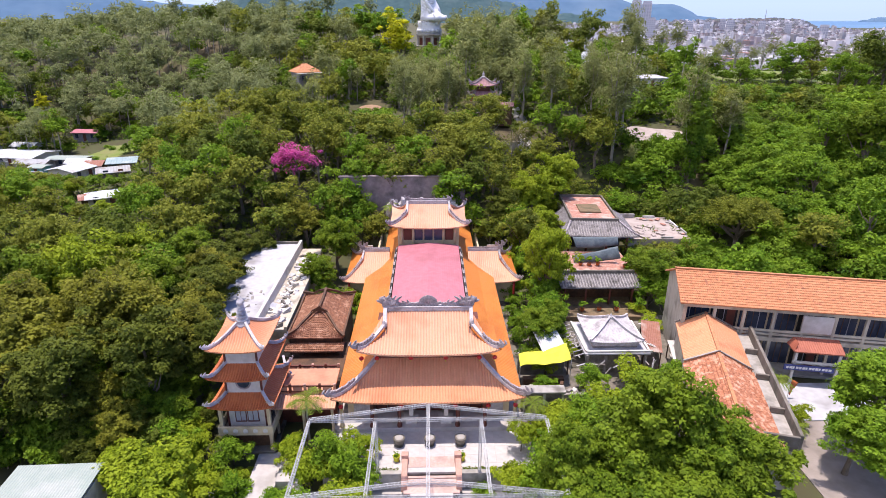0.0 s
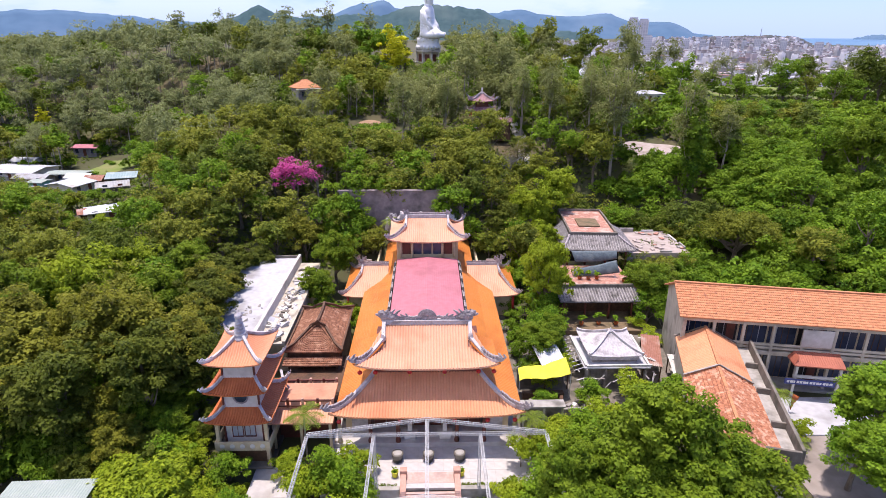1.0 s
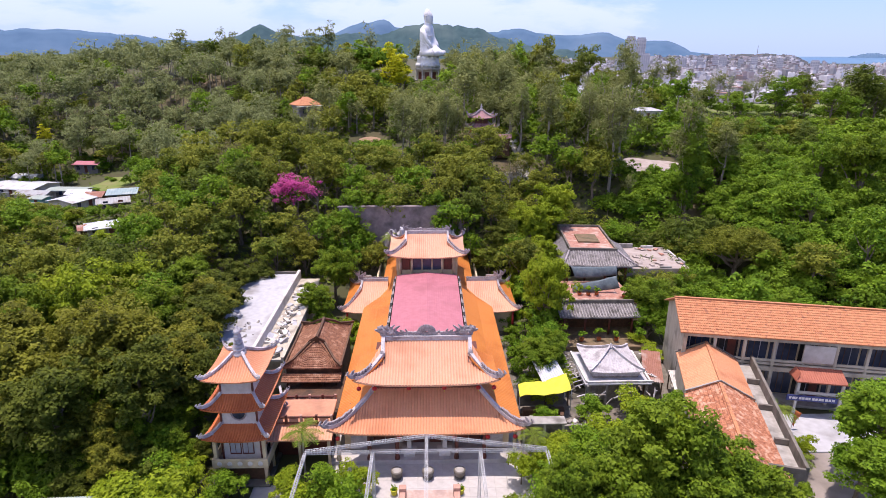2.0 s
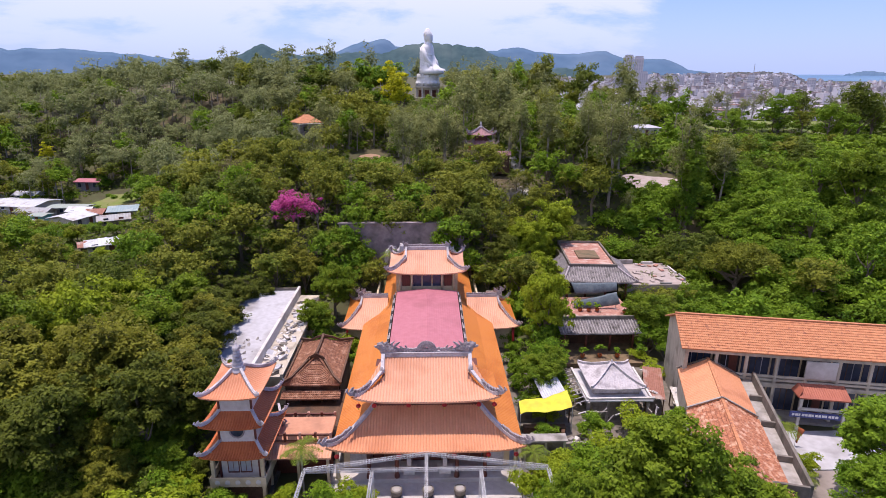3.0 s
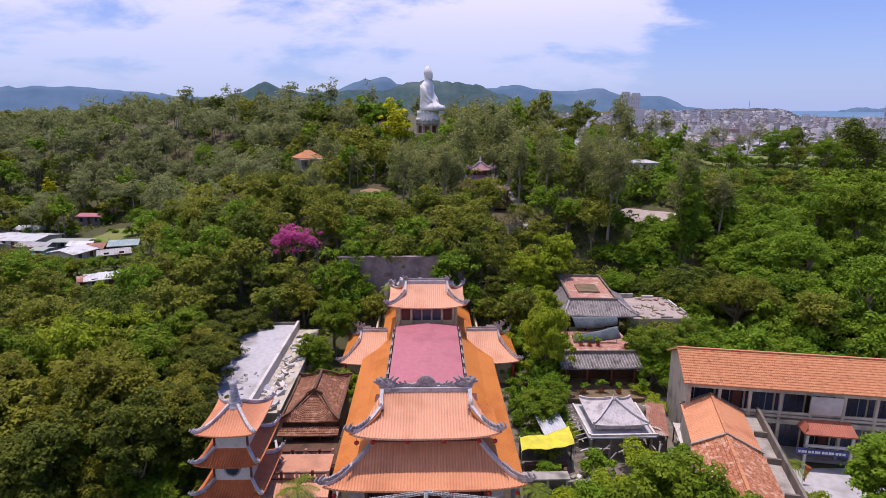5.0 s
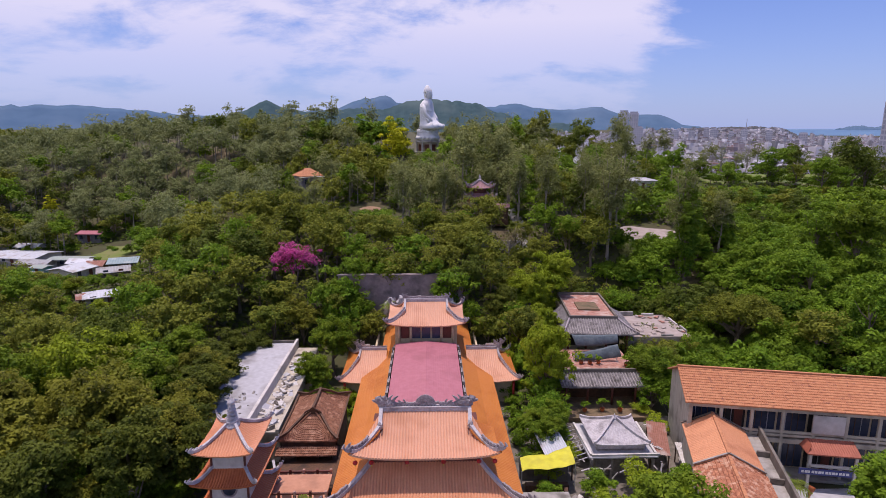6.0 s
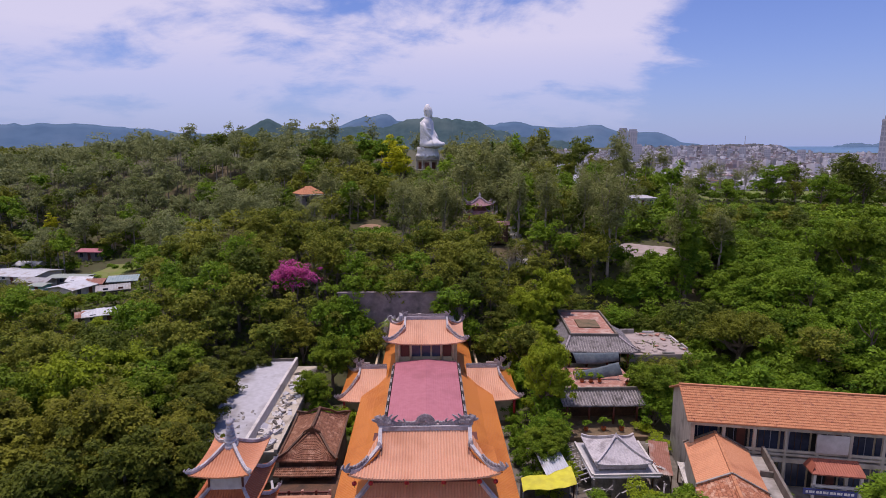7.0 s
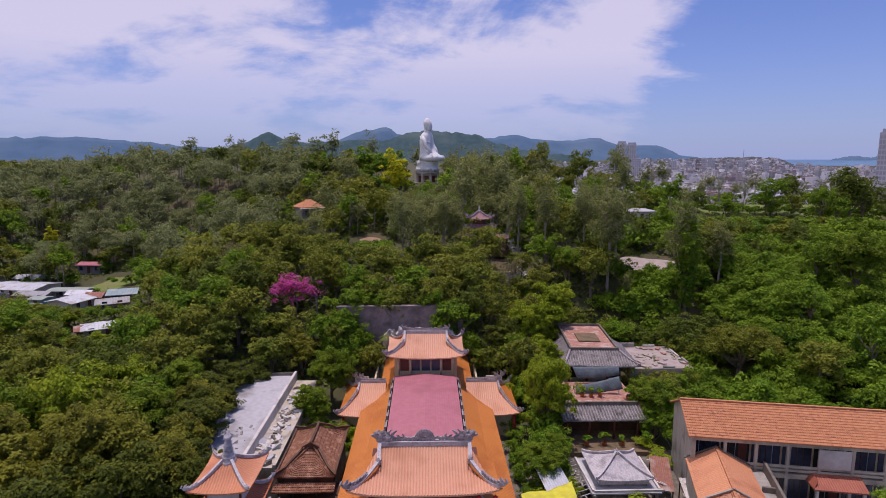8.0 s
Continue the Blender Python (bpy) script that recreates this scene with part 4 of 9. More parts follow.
def courtyard():
    retaining = mesh_object("terrace_wall", boxes((-9.6, -2.5, 41.2, 41.55, LOW - 0.6, 0.12), (3.0, 12.5, 41.2, 41.55, LOW - 0.6, 0.12), (-9.6, -2.5, 41.15, 41.65, 0.12, 0.24), (3.0, 12.5, 41.15, 41.65, 0.12, 0.24), bevel=0.02), M_CONC)
    tagged(retaining, "weathered concrete terrace wall beside the stair", "wall", kind="structure")
    stair = thing("stair", 0.26, 0, 0, 0, "pink granite stair with landings and low side parapets", "stair", kind="structure")
    part("upper_landing", boxes((-2.2, 2.2, 42.2, 43.6, -0.5, 0.03), bevel=0.012), M_PALEPINK, stair)
    for i in range(3):
        part("step", boxes((-2.2, 2.2, 41.3 + i * 0.3, 42.2, -0.68, -0.5 + (i + 1) * 0.125), bevel=0.012), M_PALEPINK, stair)
    part("lower_landing", boxes((-2.5, 2.5, 39.6, 41.3, -0.75, -0.5), bevel=0.02), M_PALEPINK, stair)
    part("landing_wall", boxes((-2.2, 2.2, 39.75, 41.3, LOW, -0.75)), M_DARKCONC, stair)
    for i in range(6):
        part("lower_step", boxes((-1.9, 1.9, 37.8 + i * 0.3, 39.75, LOW + i * 0.18, LOW + (i + 1) * 0.18), bevel=0.012), M_PAVE, stair)
    for sx in (-1, 1):
        bm = bmesh.new()
        a = [(40.0, -0.75), (43.0, -0.75), (43.0, 0.62), (42.4, 0.62), (40.0, 0.05)]
        f = [bm.verts.new((sx * 2.2, y, z)) for y, z in a]
        g = [bm.verts.new((sx * 2.72, y, z)) for y, z in a]
        bm.faces.new(f), bm.faces.new(g[::-1])
        for i in range(5):
            bm.faces.new((f[i], g[i], g[(i + 1) % 5], f[(i + 1) % 5]))
        bmesh.ops.recalc_face_normals(bm, faces=bm.faces)
        part("parapet", bm, M_PINKSTONE, stair, "pink parapet with a square end post")
        part("end_post", boxes((sx * 2.46 - 0.32, sx * 2.46 + 0.32, 42.7, 43.3, 0.0, 0.95), bevel=0.03), M_PINKSTONE, stair)
    # three round stone incense urns
    for x in (-2.85, 0.1, 3.08):
        urn = thing("incense_urn", x, 45.25, 0.0, 0, "round grey stone incense urn on a waisted foot", "urn", "urns in the courtyard")
        part("foot", lathe(((0.44, 0.0), (0.46, 0.1), (0.3, 0.16), (0.28, 0.26), (0.36, 0.34)), 16), M_DARKCONC, urn, smooth=False)
        part("bowl", lathe(((0.36, 0.32), (0.5, 0.42), (0.54, 0.6), (0.5, 0.74), (0.56, 0.8), (0.56, 0.9), (0.4, 0.93)), 18), M_DARKCONC, urn, smooth=True)
        part("ash", lathe(((0.42, 0.88), (0.42, 0.95), (0.3, 0.98)), 16), M_CONC, urn, "grey ash")
    for x in (-3.0, 3.1):
        pot = thing("flower_pot", x, 43.1, 0.0, 0, "yellow flower pot with a low green plant beside the stair", "flower pot")
        part("pot", lathe(((0.2, 0), (0.26, 0.08), (0.3, 0.5), (0.34, 0.52), (0.34, 0.6), (0.28, 0.6), (0.27, 0.5)), 12), M_YELLOW, pot)
        r2 = np.random.default_rng(5)
        v = leaves(r2.normal(size=(60, 3)) * 0.13 + np.array([0, 0, 0.72]), 0.11, r2)
        o = new("plant", leaf_mesh("plant", v, L_BRIGHT))
        o.parent = pot
    # two small altar tables and lanterns under the eave
    for x in (-1.75, 1.75):
        a = thing("altar_table", x, 48.0, 0.45, 0, "pale stone altar table with a small tablet", "table", "altar tables under the eave")
        part("tabletop", boxes((-0.75, 0.75, -0.35, 0.35, 0.72, 0.85), bevel=0.02), M_PLASTER, a)
        part("base", boxes((-0.55, 0.55, -0.25, 0.25, 0.0, 0.72), bevel=0.02), M_PLASTER, a)
        part("tablet", boxes((-0.22, 0.22, -0.06, 0.06, 0.85, 1.7), bevel=0.02), M_PLASTER, a)
    for k, (x, y, z) in enumerate(((-8.4, 46.3, 3.75), (-2.6, 46.3, 3.75), (2.6, 46.3, 3.75), (5.8, 46.3, 3.75), (8.4, 46.3, 3.75), (-6.5, 48.6, 7.68), (-5.0, 48.6, 7.68), (-1.7, 48.6, 7.68), (1.7, 48.6, 7.68), (5.0, 48.6, 7.68), (6.5, 48.6, 7.68))):
        la = thing("lantern", x, y, z, 0, "round red paper lantern hanging below the eave", "lantern", "lanterns below the eaves")
        part("shade", lathe(((0.08, -0.2), (0.2, -0.12), (0.24, 0.0), (0.2, 0.12), (0.08, 0.2)), 12), M_RED, la, smooth=True)
        part("cord", boxes((-0.01, 0.01, -0.01, 0.01, 0.2, 0.62)), M_BROWN, la)
        part("tassel", lathe(((0.03, -0.42), (0.04, -0.2)), 6), M_YELLOW, la)


courtyard()


# ---- open gable frame of trusses over the stair ----
def truss_beam(name, a, b, w, parent):
    a, b = Vector(a), Vector(b)
    d = (b - a)
    n = max(2, int(d.length / (w * 1.15)))
    q = d.to_track_quat("Z", "Y")
    c = [q @ Vector((sx * w / 2, sy * w / 2, 0)) for sx, sy in ((-1, -1), (1, -1), (1, 1), (-1, 1))]
    bm = bmesh.new()
    for k in c:
        rod(bm, a + k, b + k, 0.02, 4)
    for i in range(n):
        p, r = a + d * i / n, a + d * (i + 1) / n
        for k in range(4):
            rod(bm, p + c[k], r + c[(k + 1) % 4], 0.012, 3)
            rod(bm, p + c[k], p + c[(k + 1) % 4], 0.012, 3)
    return part(name, bm, M_STEEL, parent)


def gable_frame():
    f = thing("truss_frame", 0, 0, 0, 0, "open gable frame of galvanised lattice trusses without its cover", "truss frame")
    W, Z0, Z1 = 10.3, 6.0, 7.55
    for y in (41.4, 32.6):
        truss_beam("cross_beam", (-W, y, Z0), (W, y, Z0), 0.23, f)
        truss_beam("rafter", (-W, y, Z0 + 0.1), (0, y, Z1), 0.23, f)
        truss_beam("rafter", (0, y, Z1), (W, y, Z0 + 0.1), 0.23, f)
        truss_beam("king_post", (0, y, Z0 + 0.2), (0, y, Z1 - 0.2), 0.23, f)
        for x in (-4.6, 4.6):
            truss_beam("post", (x, y, 0.0 if y > 41 else LOW), (x, y, Z0 - 0.15), 0.23, f)
    for x in (-W, 0.0, W):
        truss_beam("purlin", (x, 41.2, Z1 if x == 0 else Z0), (x, 20.0 if x == 0 else 26.0, Z1 if x == 0 else Z0), 0.23, f)
    for x in (-4.6, 4.6):
        truss_beam("tie_beam", (x, 41.2, Z0), (x, 32.8, Z0), 0.22, f)
    for x in (-W, W):
        truss_beam("post", (x, 26.0, LOW), (x, 26.0, Z0 - 0.1), 0.23, f)
    truss_beam("post", (0, 20.0, LOW), (0, 20.0, Z1 - 0.1), 0.23, f)


gable_frame()


# ---- tiered pagoda ----
def pyramid_tier(parent, z, half, inner, rise, mat, up, seed):
    d = half - inner
    for k in range(4):
        c = Matrix.Rotation(radians(90 * k), 3, "Z") @ Vector((-half, -half, 0))
        roof_panel("tier_roof", mat, parent, c.x, c.y, z, 90 * k, 2 * half, d, rise, d, d, 0.15, up, rib=0.26, amp=0.05, thick=0.09, steps=5)
        s = Matrix.Rotation(radians(90 * k), 3, "Z")
        pts = [s @ Vector(p) for p in hip_line(-half, -half, z, d, d, rise, 0.15, up, lift=0.06)]
        part("hip_ridge", sweep(pts, 0.24, 0.24), M_RIDGE_PALE, parent)
        bm = bmesh.new()
        crest(bm, [p + Vector((0, 0, 0.16)) for p in pts[:4]], 0.24, 0.3, seed)
        out = s @ Vector((-1, -1, 0))
        curl(bm, pts[0] + Vector((0, 0, 0.05)), out.x, out.y, 0.55)
        pieces("hip_ornament", bm, M_RIDGE_PALE, parent)


def pagoda():
    p = thing("pagoda", -17.0, 47.5, 0, 0, "three-tiered temple pagoda with orange tiles and a ringed grey spire", "pagoda")
    p.matrix_basis = pose(-17.0, 47.4, 0) @ Matrix.Diagonal((0.92, 1.15, 1, 1))
    # dark concrete here paints the shadow below the balcony, not moss
    part("base_floor", boxes((-2.7, 2.7, -2.7, 2.7, 0.0, 0.3), (-2.55, 2.55, -2.55, 2.55, 2.2, 2.5), bevel=0.03), M_DARKCONC, p)
    part("balcony", boxes((-2.75, 2.75, -2.75, -2.6, 2.2, 3.15), (-2.75, 2.75, 2.6, 2.75, 2.2, 3.15), (-2.75, -2.6, -2.6, 2.6, 2.2, 3.15), (2.6, 2.75, -2.6, 2.6, 2.2, 3.15), bevel=0.02), M_CREAM, p)
    for i in range(5):
        part("balcony_panel", lathe(((0.24, 0.0), (0.26, 0.03), (0.2, 0.05)), 10, 0, 0), M_PLASTER, p).matrix_basis = pose(-2.0 + i, -2.76, 2.72, 90)
    part("ground_wall", boxes((-2.3, 2.3, -2.0, 2.0, 0.3, 2.2)), M_BROWN, p)
    for x in (-2.4, 2.4):
        for y in (-2.4, 2.4):
            part("corner_pillar", boxes((x - 0.17, x + 0.17, y - 0.17, y + 0.17, 0.0, 5.7), bevel=0.02), M_CREAM, p)
    for z0, z1, w in ((2.5, 5.9, 1.9), (5.9, 8.8, 1.75), (8.8, 11.2, 1.55)):
        part("storey_wall", boxes((-w, w, -w, w, z0, z1)), M_PLASTER, p)
        for x in (-w, w):
            for y in (-w, w):
                part("storey_pillar", boxes((x - 0.09, x + 0.09, y - 0.09, y + 0.09, z0, z1), bevel=0.015), M_WOOD, p)
    for k in range(4):
        s = pose(0, 0, 0, 0, 0, 90 * k)
        for x in (-0.62, 0.62):
            part("window", boxes((x - 0.5, x + 0.5, -1.97, -1.9, 3.2, 4.8), bevel=0.02), M_PALEGLASS, p).matrix_basis = s
            part("window_frame", boxes((x - 0.56, x - 0.5, -2.0, -1.9, 3.1, 4.9), (x + 0.5, x + 0.56, -2.0, -1.9, 3.1, 4.9), (x - 0.5, x + 0.5, -2.0, -1.9, 4.8, 4.9), (x - 0.5, x + 0.5, -2.0, -1.9, 3.1, 3.2), (x - 0.02, x + 0.02, -2.0, -1.9, 3.2, 4.8)), M_WOOD, p).matrix_basis = s
        ring = lathe(((0.78, -0.04), (0.78, 0.04), (0.64, 0.04), (0.64, -0.04)), 24)
        o = part("round_window", ring, M_RIDGE, p)
        o.matrix_basis = s @ pose(0, -1.79, 7.35, 90)
        o = part("round_grille", lathe(((0.62, -0.02), (0.62, 0.02)), 20), M_BLUEGLASS, p)
        o.matrix_basis = s @ pose(0, -1.77, 7.35, 90)
        part("top_window", boxes((-1.2, 1.2, -1.6, -1.54, 10.35, 10.95), bevel=0.015), M_WOOD, p).matrix_basis = s
    # shadow of the eaves above is painted in by the darker tile below
    pyramid_tier(p, 5.3, 3.15, 1.5, 1.1, M_TILE_RED, 0.5, 31)
    pyramid_tier(p, 8.2, 2.95, 1.4, 1.1, M_TILE_RED, 0.5, 32)
    pyramid_tier(p, 10.95, 2.7, 0.35, 1.55, M_TILE_PAG, 0.45, 33)
    prof = [(0.6, 12.0), (0.68, 12.45), (0.5, 12.6)]
    for i in range(5):
        r = 0.58 - 0.06 * i
        z = 12.7 + i * 0.32
        prof += [(r * 0.68, z), (r, z + 0.08), (r * 0.98, z + 0.16), (r * 0.62, z + 0.25)]
    prof += [(0.26, 14.3), (0.4, 14.45), (0.3, 14.7), (0.08, 14.85), (0.02, 15.2)]
    part("spire", lathe(prof, 14), M_RIDGE_PALE, p, "grey ringed spire with a bud on top", smooth=True)


pagoda()


# ---- annex with the brown tiled roof, gallery and terrace between pagoda and hall ----
def annex():
    a = thing("annex", 0, 0, 0, 0, "old annex with a brown clay tile roof behind a terrace", "house")
    xc, xl, xr = -12.9, -16.1, -9.7
    yf, yb, yg, ye, zr = 57.6, 68.7, 61.3, 66.3, 6.4
    kw = dict(rib=0.24, amp=0.05, course=0.06, rough_lay=0.02)
    roof_panel("roof_slope", M_TILE_OLD, a, xl, yb, 4.6, -90, yb - yf, xc - xl, zr - 4.6, yb - ye, yg - yf + 0.3, 0.14, 0.2, **kw)
    roof_panel("roof_slope", M_TILE_OLD, a, xr, yf, 4.6, 90, yb - yf, xr - xc, zr - 4.6, yg - yf + 0.3, yb - ye, 0.14, 0.2, **kw)
    roof_panel("roof_back", M_TILE_OLD, a, xr, yb, 4.6, 180, xr - xl, yb - ye, zr - 4.6, xr - xc, xr - xc, 0.14, 0.2, **kw)
    roof_panel("roof_front", M_TILE_OLD, a, xl, yf, 4.6, 0, xr - xl, yg - yf, 1.35, 2.5, 2.5, 0.1, 0.2, **kw)
    roof_panel("lower_eave", M_TILE_OLD, a, xl - 0.1, 56.5, 3.55, 0, xr - xl + 0.2, 1.2, 0.5, 0, 0, 0, 0.1, **kw)
    part("ridge", sweep([(xc, ye + 0.1, zr + 0.3), (xc, ye - 1.2, zr + 0.1), (xc, 63.5, zr + 0.05), (xc, yg, zr + 0.22)], 0.28, 0.26), M_BROWN, a)
    part("back_ridge", sweep([(xl - 0.15, yb, 5.0), (xl + 1.4, yb - 1.0, 5.3), (xc - 1.0, ye + 0.7, 6.0), (xc, ye, zr + 0.2), (xc + 1.0, ye + 0.7, 6.0), (xr - 1.4, yb - 1.0, 5.3), (xr + 0.15, yb, 5.0)], 0.26, 0.26), M_BROWN, a)
    for sx, xx in ((1, xl), (-1, xr)):
        part("hip_ridge", sweep([(xx - sx * 0.15, yf - 0.15, 4.95), (xx + sx * 0.9, yf + 1.35, 5.05), (xx + sx * 2.3, yg - 0.1, 5.95)], 0.24, 0.24), M_BROWN, a)
        part("verge_ridge", sweep([(xx + sx * 0.02, yf + 0.4, 4.82), (xx + sx * 0.02, 64, 4.75), (xx + sx * 0.02, yb, 4.9)], 0.2, 0.16), M_BROWN, a)
    bm = bmesh.new()
    tri = [(xl + 2.2, yg, 5.8), (xr - 2.2, yg, 5.8), (xr - 2.5, yg, 6.2), (xc, yg, zr + 0.25), (xl + 2.5, yg, 6.2)]
    f = [bm.verts.new(q) for q in tri]
    g = [bm.verts.new((x, y + 0.3, z)) for x, y, z in tri]
    bm.faces.new(f), bm.faces.new(g[::-1])
    for i in range(5):
        bm.faces.new((f[i], g[i], g[(i + 1) % 5], f[(i + 1) % 5]))
    bmesh.ops.recalc_face_normals(bm, faces=bm.faces)
    part("gable", bm, M_BROWN, a, "carved dark gable")
    bm = bmesh.new()
    crest(bm, [(xl + 2.3, yg - 0.1, 6.1), (xc, yg - 0.1, zr + 0.2)], 0.4, 0.28, 4)
    crest(bm, [(xr - 2.3, yg - 0.1, 6.1), (xc, yg - 0.1, zr + 0.2)], 0.4, 0.28, 4)
    pieces("gable_ornament", bm, M_BROWN, a)
    part("frieze", boxes((xl + 0.25, xr - 0.25, 57.9, 58.1, 3.9, 4.6)), M_BROWN, a)
    part("back_wall", boxes((xl + 0.4, xr - 0.4, 60.0, 68.2, 0.0, 4.6)), M_BROWN, a)
    for x in (xl + 0.5, xc - 1.2, xc + 1.2, xr - 0.5):
        part("post", boxes((x - 0.1, x + 0.1, 57.1, 57.3, 2.6, 3.9), bevel=0.02), M_BROWN, a)
    g = thing("terrace_gallery", 0, 0, 0, 0, "two-level terrace gallery with tiled eave and low balustrades", "terrace")
    # dark brown floor colour stands in for the shade under the annex roof
    part("upper_floor", boxes((-15.9, -9.3, 49.4, 60.0, 2.4, 2.8), bevel=0.03), M_BROWN, g)
    part("terrace_floor", boxes((-15.0, -9.3, 48.0, 52.2, 4.05, 4.25), bevel=0.02), M_TERRACE, g, "orange-pink tiled terrace floor")
    for y, z, x0, x1 in ((48.05, 4.25, -15.0, -9.2), (52.6, 3.6, -14.9, -9.5)):
        part("handrail", boxes((x0, x1, y - 0.1, y + 0.1, z + 0.62, z + 0.78), bevel=0.02), M_WOOD, g)
        part("lower_rail", boxes((x0, x1, y - 0.07, y + 0.07, z + 0.05, z + 0.16), bevel=0.01), M_WOOD, g)
        n = 5
        for i in range(n):
            x = x0 + (x1 - x0) * i / (n - 1)
            part("baluster_post", boxes((x - 0.12, x + 0.12, y - 0.12, y + 0.12, z, z + 0.95), bevel=0.02), M_WOOD if i % 2 else M_PINKSTONE, g)
        for i in range(n - 1):
            xa, xb = x0 + (x1 - x0) * i / (n - 1) + 0.3, x0 + (x1 - x0) * (i + 1) / (n - 1) - 0.3
            part("balustrade_panel", boxes((xa, xb, y - 0.04, y + 0.04, z + 0.16, z + 0.62)), M_PINKSTONE, g)
    part("terrace_front", boxes((-15.0, -9.3, 48.15, 48.3, 3.4, 4.05)), M_WOOD, g)
    roof_panel("gallery_eave", M_TILE, g, -15.2, 46.4, 3.5, 0, 6.2, 1.7, 0.6, 0, 0, 0, 0.0, rib=0.28, amp=0.06, steps=3)
    part("gallery_wall", boxes((-14.8, -9.3, 48.9, 49.1, 0.0, 4.0)), M_WOOD, g)
    part("gallery_beam", boxes((-15.0, -9.1, 46.8, 47.0, 3.15, 3.4)), M_WOOD, g)
    for x in (-14.8, -12.2, -9.4):
        part("gallery_pillar", boxes((x - 0.13, x + 0.13, 46.8, 47.05, 0.0, 3.15), bevel=0.02), M_CREAM, g)
    # curled ridge end between the roofs
    bm = bmesh.new()
    curl(bm, (-14.6, 50.8, 4.2), 1, -0.4, 0.9)
    sweep([(-15.6, 54, 4.5), (-14.9, 52, 4.3), (-14.5, 50.8, 4.3)], 0.25, 0.3, bm)
    part("gable_ridge_end", bm, M_RIDGE_PALE, g)


annex()


# ---- long white flat-roofed building, half taken down along one side ----
def white_building():
    b = thing("flat_roof_building", 0, 0, 0, 0, "long building with whitewashed flat roof and rubble along its edge", "building")
    part("roof_slab", boxes((-28.4, -20.5, 61.0, 86.5, 4.7, 5.0), bevel=0.02), M_WHITEROOF, b)
    part("wall", boxes((-28.2, -16.9, 61.3, 86.2, 0.0, 4.3)), M_WALL_DIM, b)
    part("parapet", boxes((-20.5, -20.1, 61.0, 86.8, 4.2, 5.6), bevel=0.03), M_PLASTER, b)
    part("edge_slab", boxes((-20.1, -16.7, 60.5, 84.0, 3.9, 4.25), (-17.1, -16.7, 60.5, 84.0, 4.25, 4.55), bevel=0.03), M_WALL_DIM, b)
    part("back_parapet", boxes((-28.4, -20.5, 86.5, 86.8, 4.3, 5.4), (-28.7, -28.4, 74.0, 86.8, 4.3, 5.4), bevel=0.02), M_DARKCONC, b)
    # rubble on the strip: broken slabs
    rr = random.Random(3)
    for k in range(130):
        bm = boxes((-0.5, 0.5, -0.5, 0.5, -0.5, 0.5))
        for v in bm.verts:
            v.co += Vector([rr.uniform(-0.2, 0.2) for _ in range(3)])
        o = mesh_object("rubble_slab", bm, (M_PLASTER, M_WHITEROOF, M_PLASTER, M_DARKCONC)[k % 4])
        s = rr.uniform(0.25, 0.95)
        o.matrix_basis = pose(rr.uniform(-19.8, -17.4), rr.uniform(61, 83.5), 4.25 + 0.12 * s, rr.uniform(-30, 30), rr.uniform(-30, 30), rr.uniform(0, 360)) @ Matrix.Diagonal((s, s * rr.uniform(0.4, 1), s * 0.35, 1))
        o.parent = b
    for k in range(16):
        bm = boxes((-0.5, 0.5, -0.5, 0.5, -0.5, 0.5))
        for v in bm.verts:
            v.co += Vector([rr.uniform(-0.2, 0.2) for _ in range(3)])
        o = mesh_object("rubble_slab", bm, M_CONC)
        s = rr.uniform(0.2, 0.6)
        o.matrix_basis = pose(rr.uniform(-23.5, -21), rr.uniform(61.5, 69), 5.0 + 0.1 * s, rr.uniform(-30, 30), rr.uniform(-30, 30), rr.uniform(0, 360)) @ Matrix.Diagonal((s, s * 0.6, s * 0.35, 1))
        o.parent = b


white_building()


